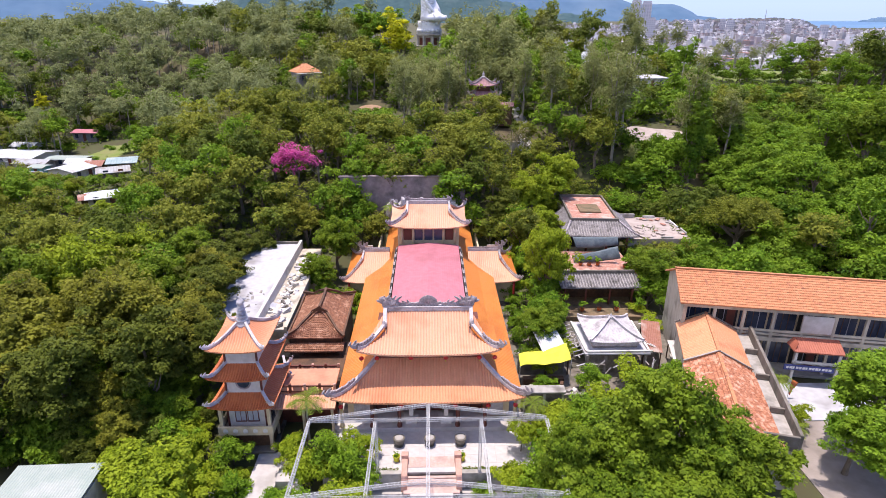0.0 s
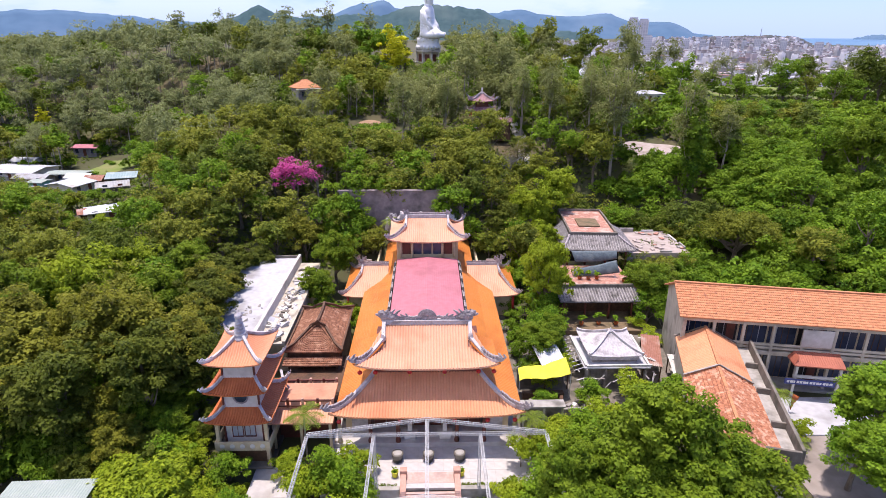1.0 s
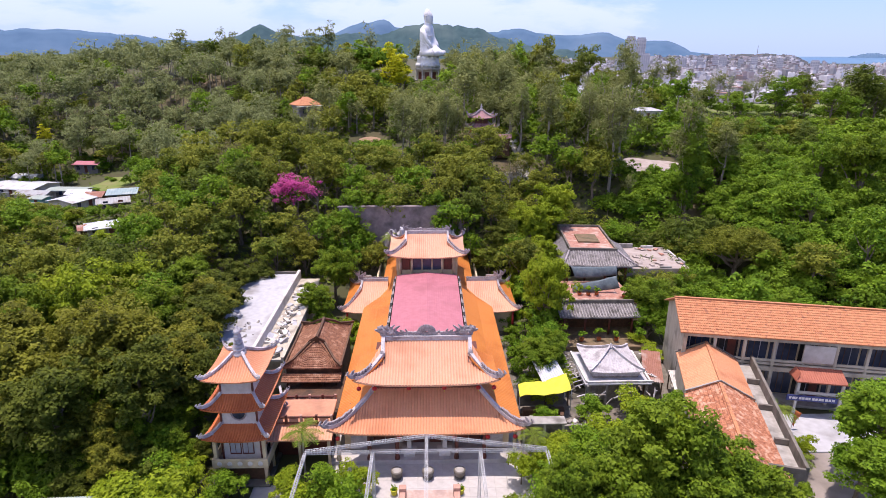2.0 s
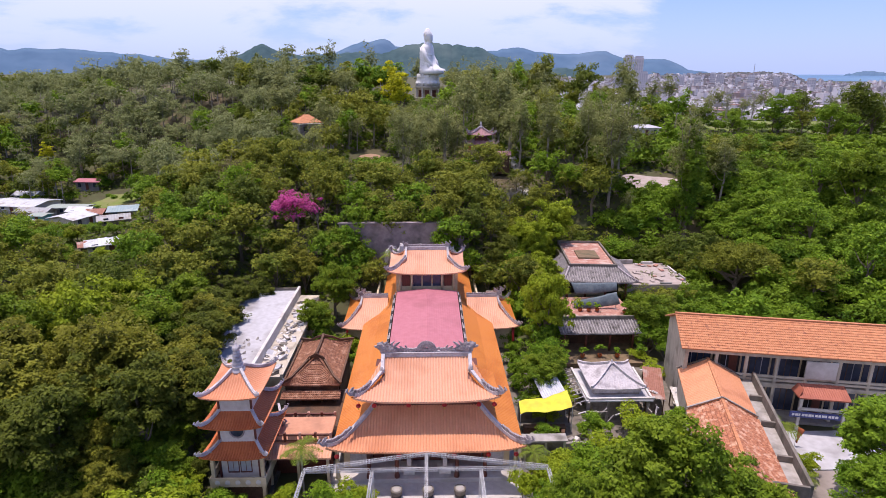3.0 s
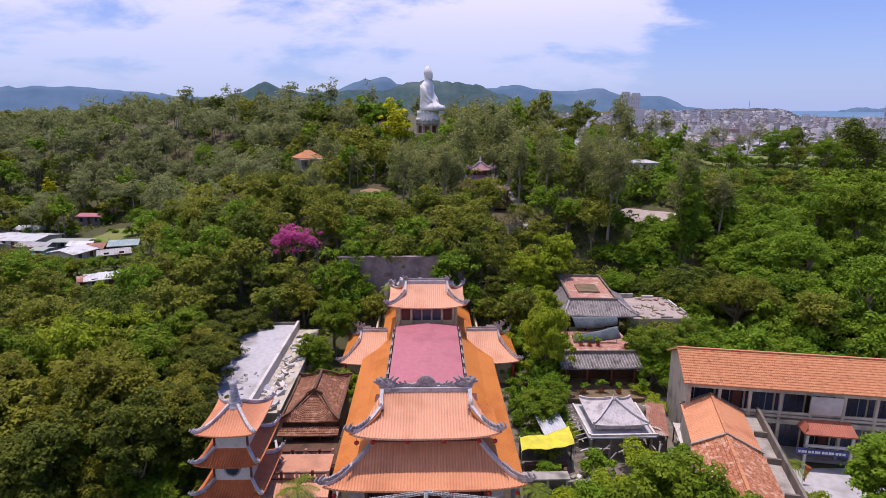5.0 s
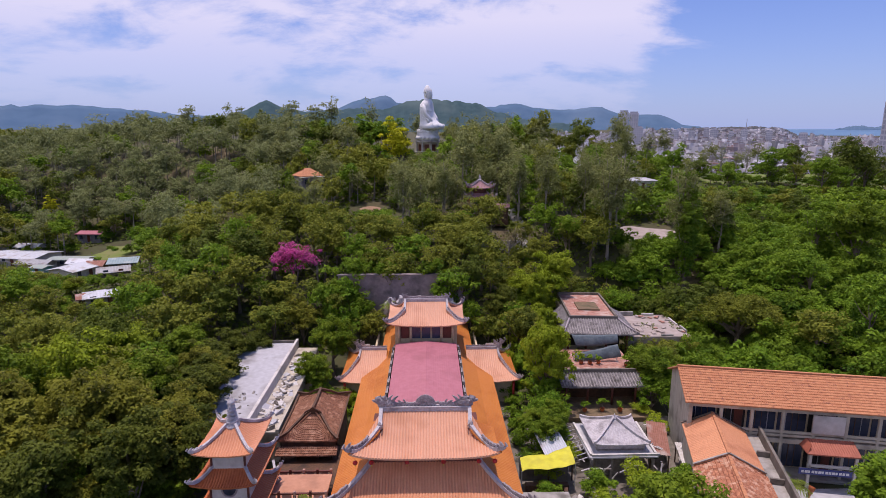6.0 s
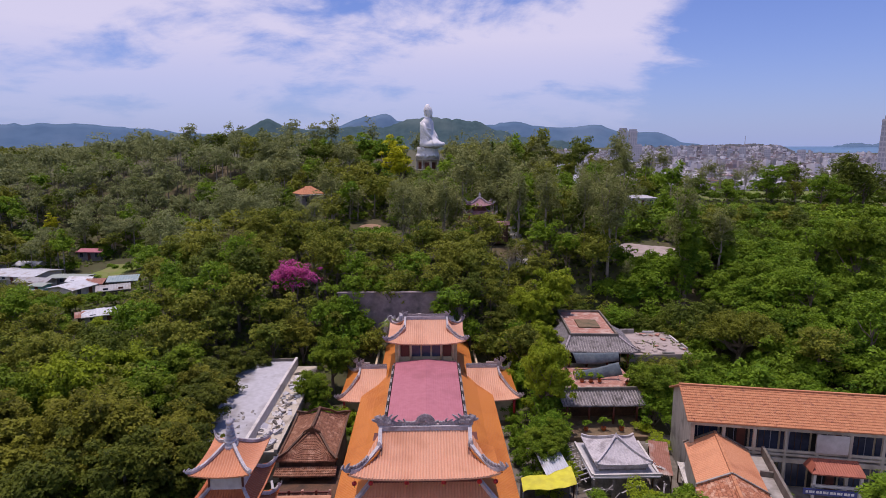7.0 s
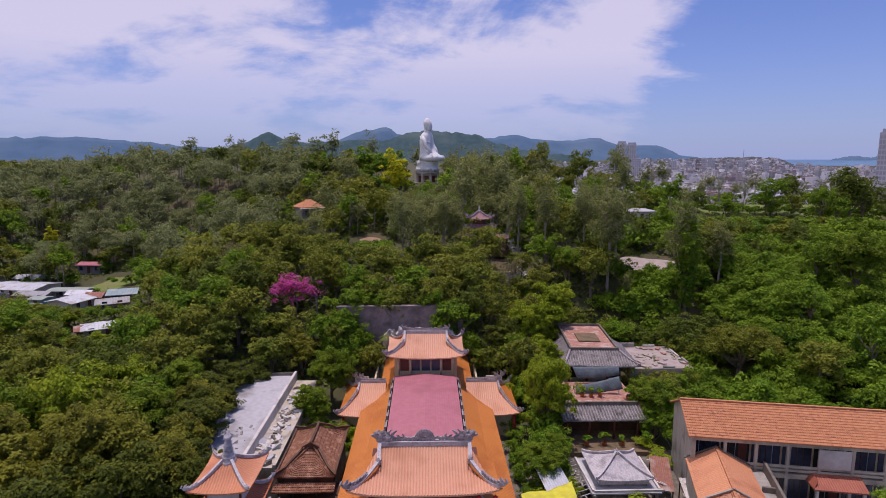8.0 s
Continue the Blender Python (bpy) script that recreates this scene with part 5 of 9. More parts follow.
# ---- side pavilions of the hall ----
def side_pavilion(sx, xc, hx):
    """xc: middle, hx: half width; the inner part runs in under the aisle roof"""
    p = thing("side_pavilion", xc, 80.2, 0, 0, "small side pavilion with orange tiled roof and grey ridge curls", "pavilion", "side pavilions of the hall")
    hy, z, rise, ins = 5.6, 3.5, 2.8, 2.5
    il, ir = (ins, 0) if sx < 0 else (0, ins)
    roof_panel("roof_front", M_TILE, p, -hx, -hy, z, 0, 2 * hx, hy, rise, il, ir, 0.25, 0.5, rib=0.28, amp=0.06, turn_l=sx < 0, turn_r=sx > 0)
    roof_panel("roof_back", M_TILE, p, hx, hy, z, 180, 2 * hx, hy, rise, ir, il, 0.25, 0.5, rib=0.28, amp=0.06, turn_l=sx > 0, turn_r=sx < 0)
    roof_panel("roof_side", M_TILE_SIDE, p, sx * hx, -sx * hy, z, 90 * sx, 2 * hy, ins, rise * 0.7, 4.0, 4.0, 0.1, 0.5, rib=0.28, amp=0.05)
    for sy in (-1, 1):
        pts = hip_line(sx * hx, sy * hy, z, -sx * ins * 0.95, -sy * hy * 0.72, rise * 0.72, 0.25, 0.5, lift=0.1)
        part("hip_ridge", sweep(pts + [(sx * (hx - ins), -sy * 0.1, z + rise)], 0.26, 0.26), M_RIDGE_PALE, p)
        bm = bmesh.new()
        crest(bm, [Vector(q) + Vector((0, 0, 0.2)) for q in pts], 0.35, 0.3, 6)
        curl(bm, pts[0], sx, sy, 0.8)
        pieces("hip_ornament", bm, M_RIDGE, p)
    x0, x1 = sorted((-sx * hx, sx * (hx - ins + 0.2)))
    part("ridge", boxes((x0, x1, -0.15, 0.15, z + rise - 0.2, z + rise + 0.35), bevel=0.02), M_RIDGE_PALE, p)
    bm = bmesh.new()
    crest(bm, [(x0, 0, z + rise + 0.3), (x1, 0, z + rise + 0.3)], 0.35, 0.3, 9)
    curl(bm, (sx * (hx - ins), 0, z + rise + 0.2), sx, 0, 1.0)
    pieces("ridge_ornament", bm, M_RIDGE, p)
    part("back_screen", boxes((min(0, sx * (hx - 1)), max(0, sx * (hx - 1)), hy + 0.6, hy + 0.8, 0, z + 1.2), bevel=0.03), M_PLASTER, p, "white screen wall behind the pavilion")
    bm = bmesh.new()
    curl(bm, (sx * (hx - 1.2), hy + 0.7, z + 1.1), sx, 0, 1.1)
    curl(bm, (sx * (hx - 2.2), hy + 0.7, z + 1.1), sx, 0, 0.8)
    pieces("screen_ornament", bm, M_RIDGE, p)
    part("wall", boxes((-hx + 0.8, hx - 0.8, -hy + 1.2, hy - 1.2, 0.0, z + 0.2)), M_CREAM, p)
    for x in (-hx + 0.7, hx - 0.7):
        part("pillar", lathe(((0.18, 0), (0.18, z)), 10, x, -hy + 0.6), M_RED, p, smooth=True)


side_pavilion(-1, -8.9, 3.15)
side_pavilion(1, 9.4, 3.55)

# wall behind the rear hall, holding the hill
back_wall = mesh_object("retaining_wall", boxes((-15.2, 6.4, 97.0, 97.6, 4.0, 13.1), (-15.4, 6.6, 96.85, 97.75, 13.1, 13.35), bevel=0.04), M_BACKWALL)
tagged(back_wall, "flaking pinkish-grey retaining wall behind the rear hall", "wall", kind="structure")
for k, (x, w, h) in enumerate(((-6.0, 1.1, 1.9), (-4.3, 1.0, 2.3), (-2.7, 1.5, 2.0), (-0.8, 1.3, 2.2), (1.1, 1.6, 1.9), (2.8, 1.1, 2.4), (4.1, 1.1, 2.0))):
    rk = thing("rockery_stone", x, 94.4, 0.0, 20 * k, "pale rugged rockery stone behind the rear hall", "rock", "rockery")
    bm = bmesh.new()
    bmesh.ops.create_icosphere(bm, subdivisions=3, radius=1.0)
    for v in bm.verts:
        v.co *= 1 + 0.4 * noise.noise(v.co * 1.7 + Vector((k * 3, 0, 0))) + 0.2 * noise.noise(v.co * 4.1 + Vector((k * 3, 5, 0)))
        v.co = Vector((v.co.x * w, v.co.y * w * 0.8, v.co.z * h + 8.0))
    part("stone", bm, M_RIDGE_PALE, rk)
    part("footing", boxes((-w * 0.7, w * 0.7, -w * 0.5, w * 0.5, -0.5, 8.0), bevel=0.1), M_STONE, rk)

# ---- shrine with the flat red roof ----
def tile_rows(parent, x, y, z, length, depth, rise, inset, sag, upturn):
    """pale mortared cover tiles that run down a grey skirt roof"""
    n = round(length / 0.4)
    for i in range(1, n):
        s = length * i / n
        top = min(1.0, s / inset if inset else 1.0, (length - s) / inset if inset else 1.0)
        if top < 0.15:
            continue
        pts = []
        for j in range(5):
            v = top * j / 4
            k = math.exp(-s / 1.5) + math.exp(-(length - s) / 1.5)
            pts.append((x + s, y + depth * v - 0.25 * upturn * k * (1 - v) ** 2 - (0.04 if j == 0 else 0), z + rise * v - sag * 4 * v * (1 - v) + upturn * k * (1 - v) ** 3 + 0.11))
        part("cover_tile", sweep(pts, 0.15, 0.10), M_COVER, parent)


def shrine():
    s = thing("hill_shrine", 0, 0, 0, 2, "old shrine with a flat red brick roof and grey tiled skirt", "shrine")
    s.matrix_basis = pose(27.1, 88.6, 0, 0, 0, -4)
    part("roof_deck", boxes((-3.7, 3.7, 0.4, 14.0, 7.6, 7.9), bevel=0.02), M_PINKROOFDECK, s, "worn red brick roof deck")
    part("parapet", boxes((-3.9, 3.9, 0.2, 0.5, 7.3, 8.3), (-3.9, 3.9, 13.8, 14.1, 7.3, 8.3), (-3.9, -3.6, 0.5, 13.8, 7.3, 8.3), (3.6, 3.9, 0.5, 13.8, 7.3, 8.3), bevel=0.03), M_DARKCONC, s)
    part("hatch", boxes((-1.7, 1.9, 4.3, 8.6, 7.9, 8.15), bevel=0.02), M_MOSSHATCH, s, "mossy brown raised hatch")
    roof_panel("skirt_roof", M_GREYTILE, s, -5.3, -3.2, 6.3, 0, 11.7, 3.3, 1.45, 1.5, 2.6, 0.1, 0.25, rib=0.4, amp=0.05)
    roof_panel("skirt_roof", M_GREYTILE, s, 6.4, -3.2, 6.3, 90, 12.0, 2.5, 1.35, 3.2, 0, 0.1, 0.25, rib=0.4, amp=0.12, turn_r=False)
    roof_panel("skirt_roof", M_GREYTILE, s, -5.3, 8.8, 6.3, -90, 12.0, 1.4, 1.35, 0, 3.2, 0.1, 0.25, rib=0.4, amp=0.12, turn_l=False)
    tile_rows(s, -5.3, -3.2, 6.3, 11.7, 3.3, 1.45, 1.9, 0.1, 0.25)
    for x0, dx in ((-5.3, 1.4), (6.4, -2.5)):
        part("hip_ridge", sweep(hip_line(x0, -3.2, 6.3, dx, 3.3, 1.45, 0.1, 0.25), 0.28, 0.25), M_RIDGE, s)
    part("wall", boxes((-4.2, 4.2, -0.5, 13.5, 0.0, 7.3)), M_WALL_DIM, s)
    for x in (-4.4, -1.6, 1.6, 4.8):
        part("pillar", boxes((x - 0.16, x + 0.16, -2.6, -2.3, 3.4, 6.3), bevel=0.02), M_WOOD, s)
    for x in (-3.0, 0.0, 3.0):
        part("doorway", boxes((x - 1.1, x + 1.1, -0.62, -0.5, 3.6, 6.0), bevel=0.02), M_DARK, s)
    # two sagging tarpaulins across the front: corners in world metres
    inv = s.matrix_basis.inverted()
    for c in (((22.7, 85.25, 6.5), (29.9, 85.15, 6.5), (23.3, 84.5, 4.85), (29.9, 84.6, 5.3)), ((22.2, 81.2, 4.95), (28.6, 81.2, 6.4), (22.1, 80.6, 4.05), (29.1, 80.4, 4.75))):
        verts, faces = [], []
        nu, nv = 44, 6
        for i in range(nu + 1):
            for j in range(nv + 1):
                u, v = i / nu, j / nv
                q = Vector(c[0]).lerp(Vector(c[1]), u).lerp(Vector(c[2]).lerp(Vector(c[3]), u), v)
                q.z -= 0.22 * math.sin(math.pi * u) * (0.4 + 0.6 * v)
                q.y -= 0.06 * math.sin(13 * u + 2 * v) + 0.025 * math.sin(29 * u - 3 * v) + 0.2 * math.sin(math.pi * v)
                verts.append(tuple(inv @ q))
        for i in range(nu):
            for j in range(nv):
                a = i * (nv + 1) + j
                faces.append((a, a + 1, a + nv + 2, a + nv + 1))
        o = raw_part("tarpaulin", verts, faces, M_BLUEGREY, s, smooth=True, label="faded blue-grey tarpaulin awning")
        o.modifiers.new("thickness", "SOLIDIFY").thickness = 0.02
    for x, z in ((22.15, 5.0), (28.7, 6.4)):
        part("tarpaulin_pole", rod_part((x, 81.2, 3.9), (x, 81.2, z), 0.05), M_STEEL, s).matrix_basis = inv
    t = thing("shrine_terrace", 0, 0, 0, 0, "terrace with grey tiled eave and red columns below the shrine", "terrace")
    part("terrace_deck", boxes((19.0, 30.5, 75.2, 85.6, 3.6, 3.9), bevel=0.03), M_PINKROOFDECK, t)
    part("deck_parapet", boxes((19.0, 29.4, 75.0, 75.3, 3.9, 5.15), bevel=0.03), M_DARKCONC, t)
    roof_panel("front_eave", M_GREYTILE, t, 18.4, 72.4, 3.6, 0, 11.4, 2.6, 0.9, 0, 0, 0.05, 0.15, rib=0.4, amp=0.05, steps=5)
    tile_rows(t, 18.4, 72.4, 3.6, 11.4, 2.6, 0.9, 0, 0.05, 0.15)
    part("back_wall", boxes((19.0, 29.6, 75.6, 75.9, 0.0, 3.6)), M_BROWN, t)
    # floor darkened by colour to give the shade beneath the eave
    part("floor", boxes((18.6, 29.6, 69.5, 75.6, 0.0, 0.7), bevel=0.03), M_MOSSHATCH, t)
    for x in (19.2, 22.2, 25.6, 28.8):
        part("red_column", lathe(((0.17, 0.7), (0.15, 3.7)), 10, x, 73.2), M_WOOD, t, smooth=True)
    for k, (x, y, z, r) in enumerate(((21.3, 71.2, 0.7, 0.6), (23.7, 71.3, 0.7, 0.75), (26.1, 71.2, 0.7, 0.6), (29.0, 70.9, 0.7, 0.9), (22.9, 79.8, 3.9, 0.5), (24.2, 79.7, 3.9, 0.5), (25.5, 79.8, 3.9, 0.5), (29.3, 78.8, 3.9, 0.7), (20.6, 80.2, 3.9, 0.6))):
        pot = thing("potted_plant", x, y, z, 30 * k, "green shrub in a round clay pot on the terrace", "potted plant", "potted plants by the shrine")
        part("pot", lathe(((0.2, 0), (0.3, 0.25), (0.34, 0.45), (0.3, 0.45), (0.26, 0.3)), 12), M_TILE_RED, pot)
        part("stem", lathe(((0.05, 0.3), (0.03, 0.9)), 6), M_BARK, pot)
        v, _ = crown_verts(700 + k, r, r * 0.8, 0.45 + r, 14, 16, 0.14, r * 0.45)
        o = new("foliage", leaf_mesh("foliage", v, L_BRIGHT))
        o.parent = pot
    # ruined yard beside the shrine
    y = thing("ruined_yard", 36.5, 92.5, 0, 0, "ruined concrete yard with broken low walls and rubble", "ruin")
    part("slab", boxes((-4.0, 6.4, -5.0, 6.0, 3.6, 5.2), bevel=0.05), M_PALEYARD, y)
    for k, (x0, x1, y0, y1, z1) in enumerate(((-4.0, -3.6, -1.0, 2.6, 5.8), (-4.0, -3.6, 3.4, 5.6, 6.2), (-3.6, 0.5, 5.5, 5.8, 6.0), (2.0, 4.2, 5.5, 5.8, 5.6), (6.0, 6.3, -3.4, -1.0, 5.7), (6.0, 6.3, 0.2, 3.8, 5.5), (1.5, 3.5, -4.9, -4.6, 5.5))):
        part("wall_stump", boxes((x0, x1, y0, y1, 5.2, z1), bevel=0.06), M_PLASTER if k % 2 else M_CONC, y)
    rw = np.random.default_rng(4)
    wp = np.stack([rw.uniform(-3.5, 6.2, 420), rw.uniform(-4.8, 5.8, 420), rw.uniform(5.2, 5.5, 420)], 1)
    wp = wp[np.sin(wp[:, 0] * 1.3) + np.cos(wp[:, 1] * 0.9) > 0.5]
    o = new("weeds", leaf_mesh("weeds", leaves(wp, 0.2, rw), L_GRASS))
    o.parent = y
    rr = random.Random(9)
    for k in range(26):
        bm = boxes((-0.5, 0.5, -0.5, 0.5, -0.5, 0.5))
        for v in bm.verts:
            v.co += Vector([rr.uniform(-0.2, 0.2) for _ in range(3)])
        o = part("rubble", bm, rr.choice((M_PALEYARD, M_CONC, M_PALEYARD, M_PINKROOFDECK)), y)
        s2 = rr.uniform(0.4, 1.2)
        o.matrix_basis = pose(rr.uniform(-3, 6), rr.uniform(-4.5, 5), 5.25 + 0.1 * s2, 0, 0, rr.uniform(0, 360)) @ Matrix.Diagonal((s2, s2 * 0.6, s2 * 0.22, 1))


shrine()


# ---- small white pavilion roof among sheds ----
def white_pavilion():
    p = thing("white_pavilion", 21.6, 60.4, 0, 0, "small pavilion with a whitewashed tiled pyramid roof", "pavilion")
    for k in range(4):
        c = Matrix.Rotation(radians(90 * k), 3, "Z") @ Vector((-3.1, -3.1, 0))
        roof_panel("roof_slope", M_RIDGE_PALE, p, c.x, c.y, 3.85, 90 * k, 6.2, 3.0, 1.7, 3.0, 3.0, 0.12, 0.3, rib=0.3, amp=0.045, thick=0.1)
        m = Matrix.Rotation(radians(90 * k), 3, "Z")
        part("hip_ridge", sweep([m @ Vector(q) for q in hip_line(-3.1, -3.1, 3.85, 3.0, 3.0, 1.7, 0.12, 0.3)], 0.22, 0.22), M_RIDGE_PALE, p)
    part("finial", lathe(((0.2, 5.4), (0.3, 5.6), (0.15, 5.8), (0.03, 6.1)), 10), M_RIDGE_PALE, p)
    part("lower_slab", boxes((-3.8, 3.8, -3.9, 3.5, 2.8, 3.0), bevel=0.03), M_WHITEROOF, p)
    part("fascia", boxes((-2.75, 2.75, -2.75, 2.75, 3.3, 3.8), bevel=0.03), M_RIDGE_PALE, p)
    part("wall", boxes((-2.6, 2.6, -2.6, 2.6, 0.0, 4.0)), M_STONE, p)
    for x in (-3.4, -1.2, 1.2, 3.4):
        part("post", boxes((x - 0.15, x + 0.15, -3.6, -3.3, 0.0, 2.5), bevel=0.02), M_STONE, p)
    for k, (x0, y0, x1, y1) in enumerate(((-3.75, 3.4, -3.55, -3.6), (-3.5, -3.7, 4.0, -3.65), (3.65, -3.5, 3.85, 3.4))):
        part("edge_beam", sweep([(x0, y0, 3.0), (x1, y1, 3.0)], 0.24, 0.25), M_PLASTER, p)
    for i in range(9):
        y = 3.4 - i * 0.85
        part("lath", sweep([(-4.9, y - 0.3, 2.55), (-3.6, y, 2.78)], 0.07, 0.06), M_RIDGE_PALE, p)
    rq = random.Random(31)
    for k in range(54):
        a = rq.uniform(0, 6.28)
        x, y, l = (rq.uniform(-4.4, 4.2), -3.8 - rq.uniform(0, 0.9), rq.uniform(0.8, 2.4)) if k < 20 else (3.7 + rq.uniform(0, 1.6), rq.uniform(-4, 4), rq.uniform(0.6, 2.0)) if k < 42 else (-4.6 + rq.uniform(0, 0.9), rq.uniform(-4, 3), rq.uniform(0.6, 1.6))
        z = rq.uniform(1.6, 2.9)
        part("broken_plank", sweep([(x, y, z), (x + l * math.cos(a) * 0.6, y + l * math.sin(a) * 0.4, z - rq.uniform(0, 0.9))], 0.16, 0.06), rq.choice((M_PLASTER, M_RIDGE_PALE, M_STONE)), p)
    sheds = (
        ("zinc_lean_to", 14.3, 59.6, 3.1, 8, 3.0, 6.4, M_CORR, "leaning zinc sheet roof of a shed"),
        ("rusty_lean_to", 26.9, 60.6, 2.9, -16, 2.2, 6.2, M_RUST, "rusty sheet roof with faded pink patches"),
        ("pale_lean_to", 29.2, 58.0, 2.2, -10, 1.6, 4.4, M_PLASTER, "pale broken sheet roof beside the school"),
    )
    for name, x, y, z, yaw, w, l, mat, label in sheds:
        s = thing(name, x, y, 0, yaw, label, "shed")
        verts, faces = [], []
        n = 40
        for i in range(n + 1):
            u = -w / 2 + w * i / n
            b = 0.03 * math.sin(i * math.pi / 2)
            for v in (-l / 2, 0, l / 2):
                verts.append((u, v, z + b + 0.12 * v))
        for i in range(n):
            for j in range(2):
                a = i * 3 + j
                faces.append((a, a + 3, a + 4, a + 1))
        o = raw_part("sheet", verts, faces, mat, s)
        o.modifiers.new("thickness", "SOLIDIFY").thickness = 0.015
        for px in (-w / 2 + 0.15, w / 2 - 0.15):
            for py in (-l / 2 + 0.2, l / 2 - 0.2):
                part("post", boxes((px - 0.06, px + 0.06, py - 0.06, py + 0.06, 0, z + 0.12 * py - 0.02)), M_BROWN, s)
    # yellow tarpaulin stretched over a stall
    t = thing("tarpaulin_stall", 0, 0, 0, 0, "stall under a bright yellow sagging tarpaulin", "stall")
    c = ((10.0, 53.9, 3.1), (15.9, 55.0, 3.3), (16.0, 58.2, 3.4), (10.2, 56.6, 3.2))
    verts, faces = [], []
    n, m = 44, 14
    for i in range(n + 1):
        for j in range(m + 1):
            u, v = i / n, j / m
            p0 = Vector(c[0]).lerp(Vector(c[1]), u)
            p1 = Vector(c[3]).lerp(Vector(c[2]), u)
            q = p0.lerp(p1, v)
            q.z += -0.35 * math.sin(math.pi * u) * (0.5 + 0.5 * v) + 0.10 * math.sin(11 * u + 5 * v) * (1 - 0.5 * u) + 0.04 * math.sin(23 * u - 8 * v)
            q.y += 0.25 * math.sin(math.pi * u * 2.0) * (1 - v)
            verts.append(tuple(q))
    for i in range(n):
        for j in range(m):
            a = i * (m + 1) + j
            faces.append((a, a + m + 1, a + m + 2, a + 1))
    o = raw_part("cover", verts, faces, M_YELLOW, t, smooth=True)
    o.modifiers.new("thickness", "SOLIDIFY").thickness = 0.02
    for x, y, z in c:
        part("pole", lathe(((0.05, 0), (0.05, z)), 6, x, y), M_STEEL, t)
    part("counter", boxes((10.6, 15.2, 54.6, 55.3, 0, 0.95), bevel=0.03), M_BROWN, t)
    part("shelf", boxes((10.4, 15.6, 57.0, 57.5, 0, 1.9), bevel=0.03), M_DARKCONC, t)
    yd = mesh_object("stall_yard", boxes((12.5, 34.0, 42.0, 71.0, -0.3, 0.05)), M_DARKCONC)
    tagged(yd, "dark weathered yard between hall and sheds", "pavement", kind="structure")
    rd = random.Random(12)
    heap = thing("debris_heap", 0, 0, 0, 0, "heap of broken planks, crates and stone beside the stall", "debris")
    for k in range(60):
        x, y = rd.uniform(10.2, 17.5), rd.uniform(51.6, 54.2)
        bm = boxes((-0.5, 0.5, -0.5, 0.5, 0.0, 1.0), bevel=0.04)
        o = part("debris_piece", bm, rd.choice((M_STONE, M_CONC, M_BROWN, M_PLASTER, M_RUST, M_DARKCONC)), heap)
        q = rd.uniform(0.2, 0.9)
        o.matrix_basis = pose(x, y, 0.05, 0, 0, rd.uniform(0, 180)) @ Matrix.Diagonal((q, q * rd.uniform(0.2, 0.8), rd.uniform(0.2, 1.3) * q, 1))
    lw = mesh_object("stone_wall", boxes((10.0, 17.6, 51.25, 51.6, 0, 1.3), (17.3, 17.6, 51.6, 55.5, 0, 1.3), bevel=0.05), M_STONE)
    tagged(lw, "low weathered stone wall below the tarpaulin", "wall", kind="structure")
    w = thing("side_canopy", 0, 0, 0, 0, "flat weathered concrete canopy beside the hall", "canopy")
    part("slab", boxes((9.6, 14.2, 49.7, 51.0, 2.5, 2.7), bevel=0.02), M_CONC, w)
    for x in (9.9, 12.0, 13.9):
        part("post", boxes((x - 0.1, x + 0.1, 49.8, 50.0, 0, 2.5)), M_PLASTER, w)
    part("shelter_wall", boxes((9.8, 14.1, 51.0, 51.2, 0, 2.5)), M_STONE, w)


white_pavilion()


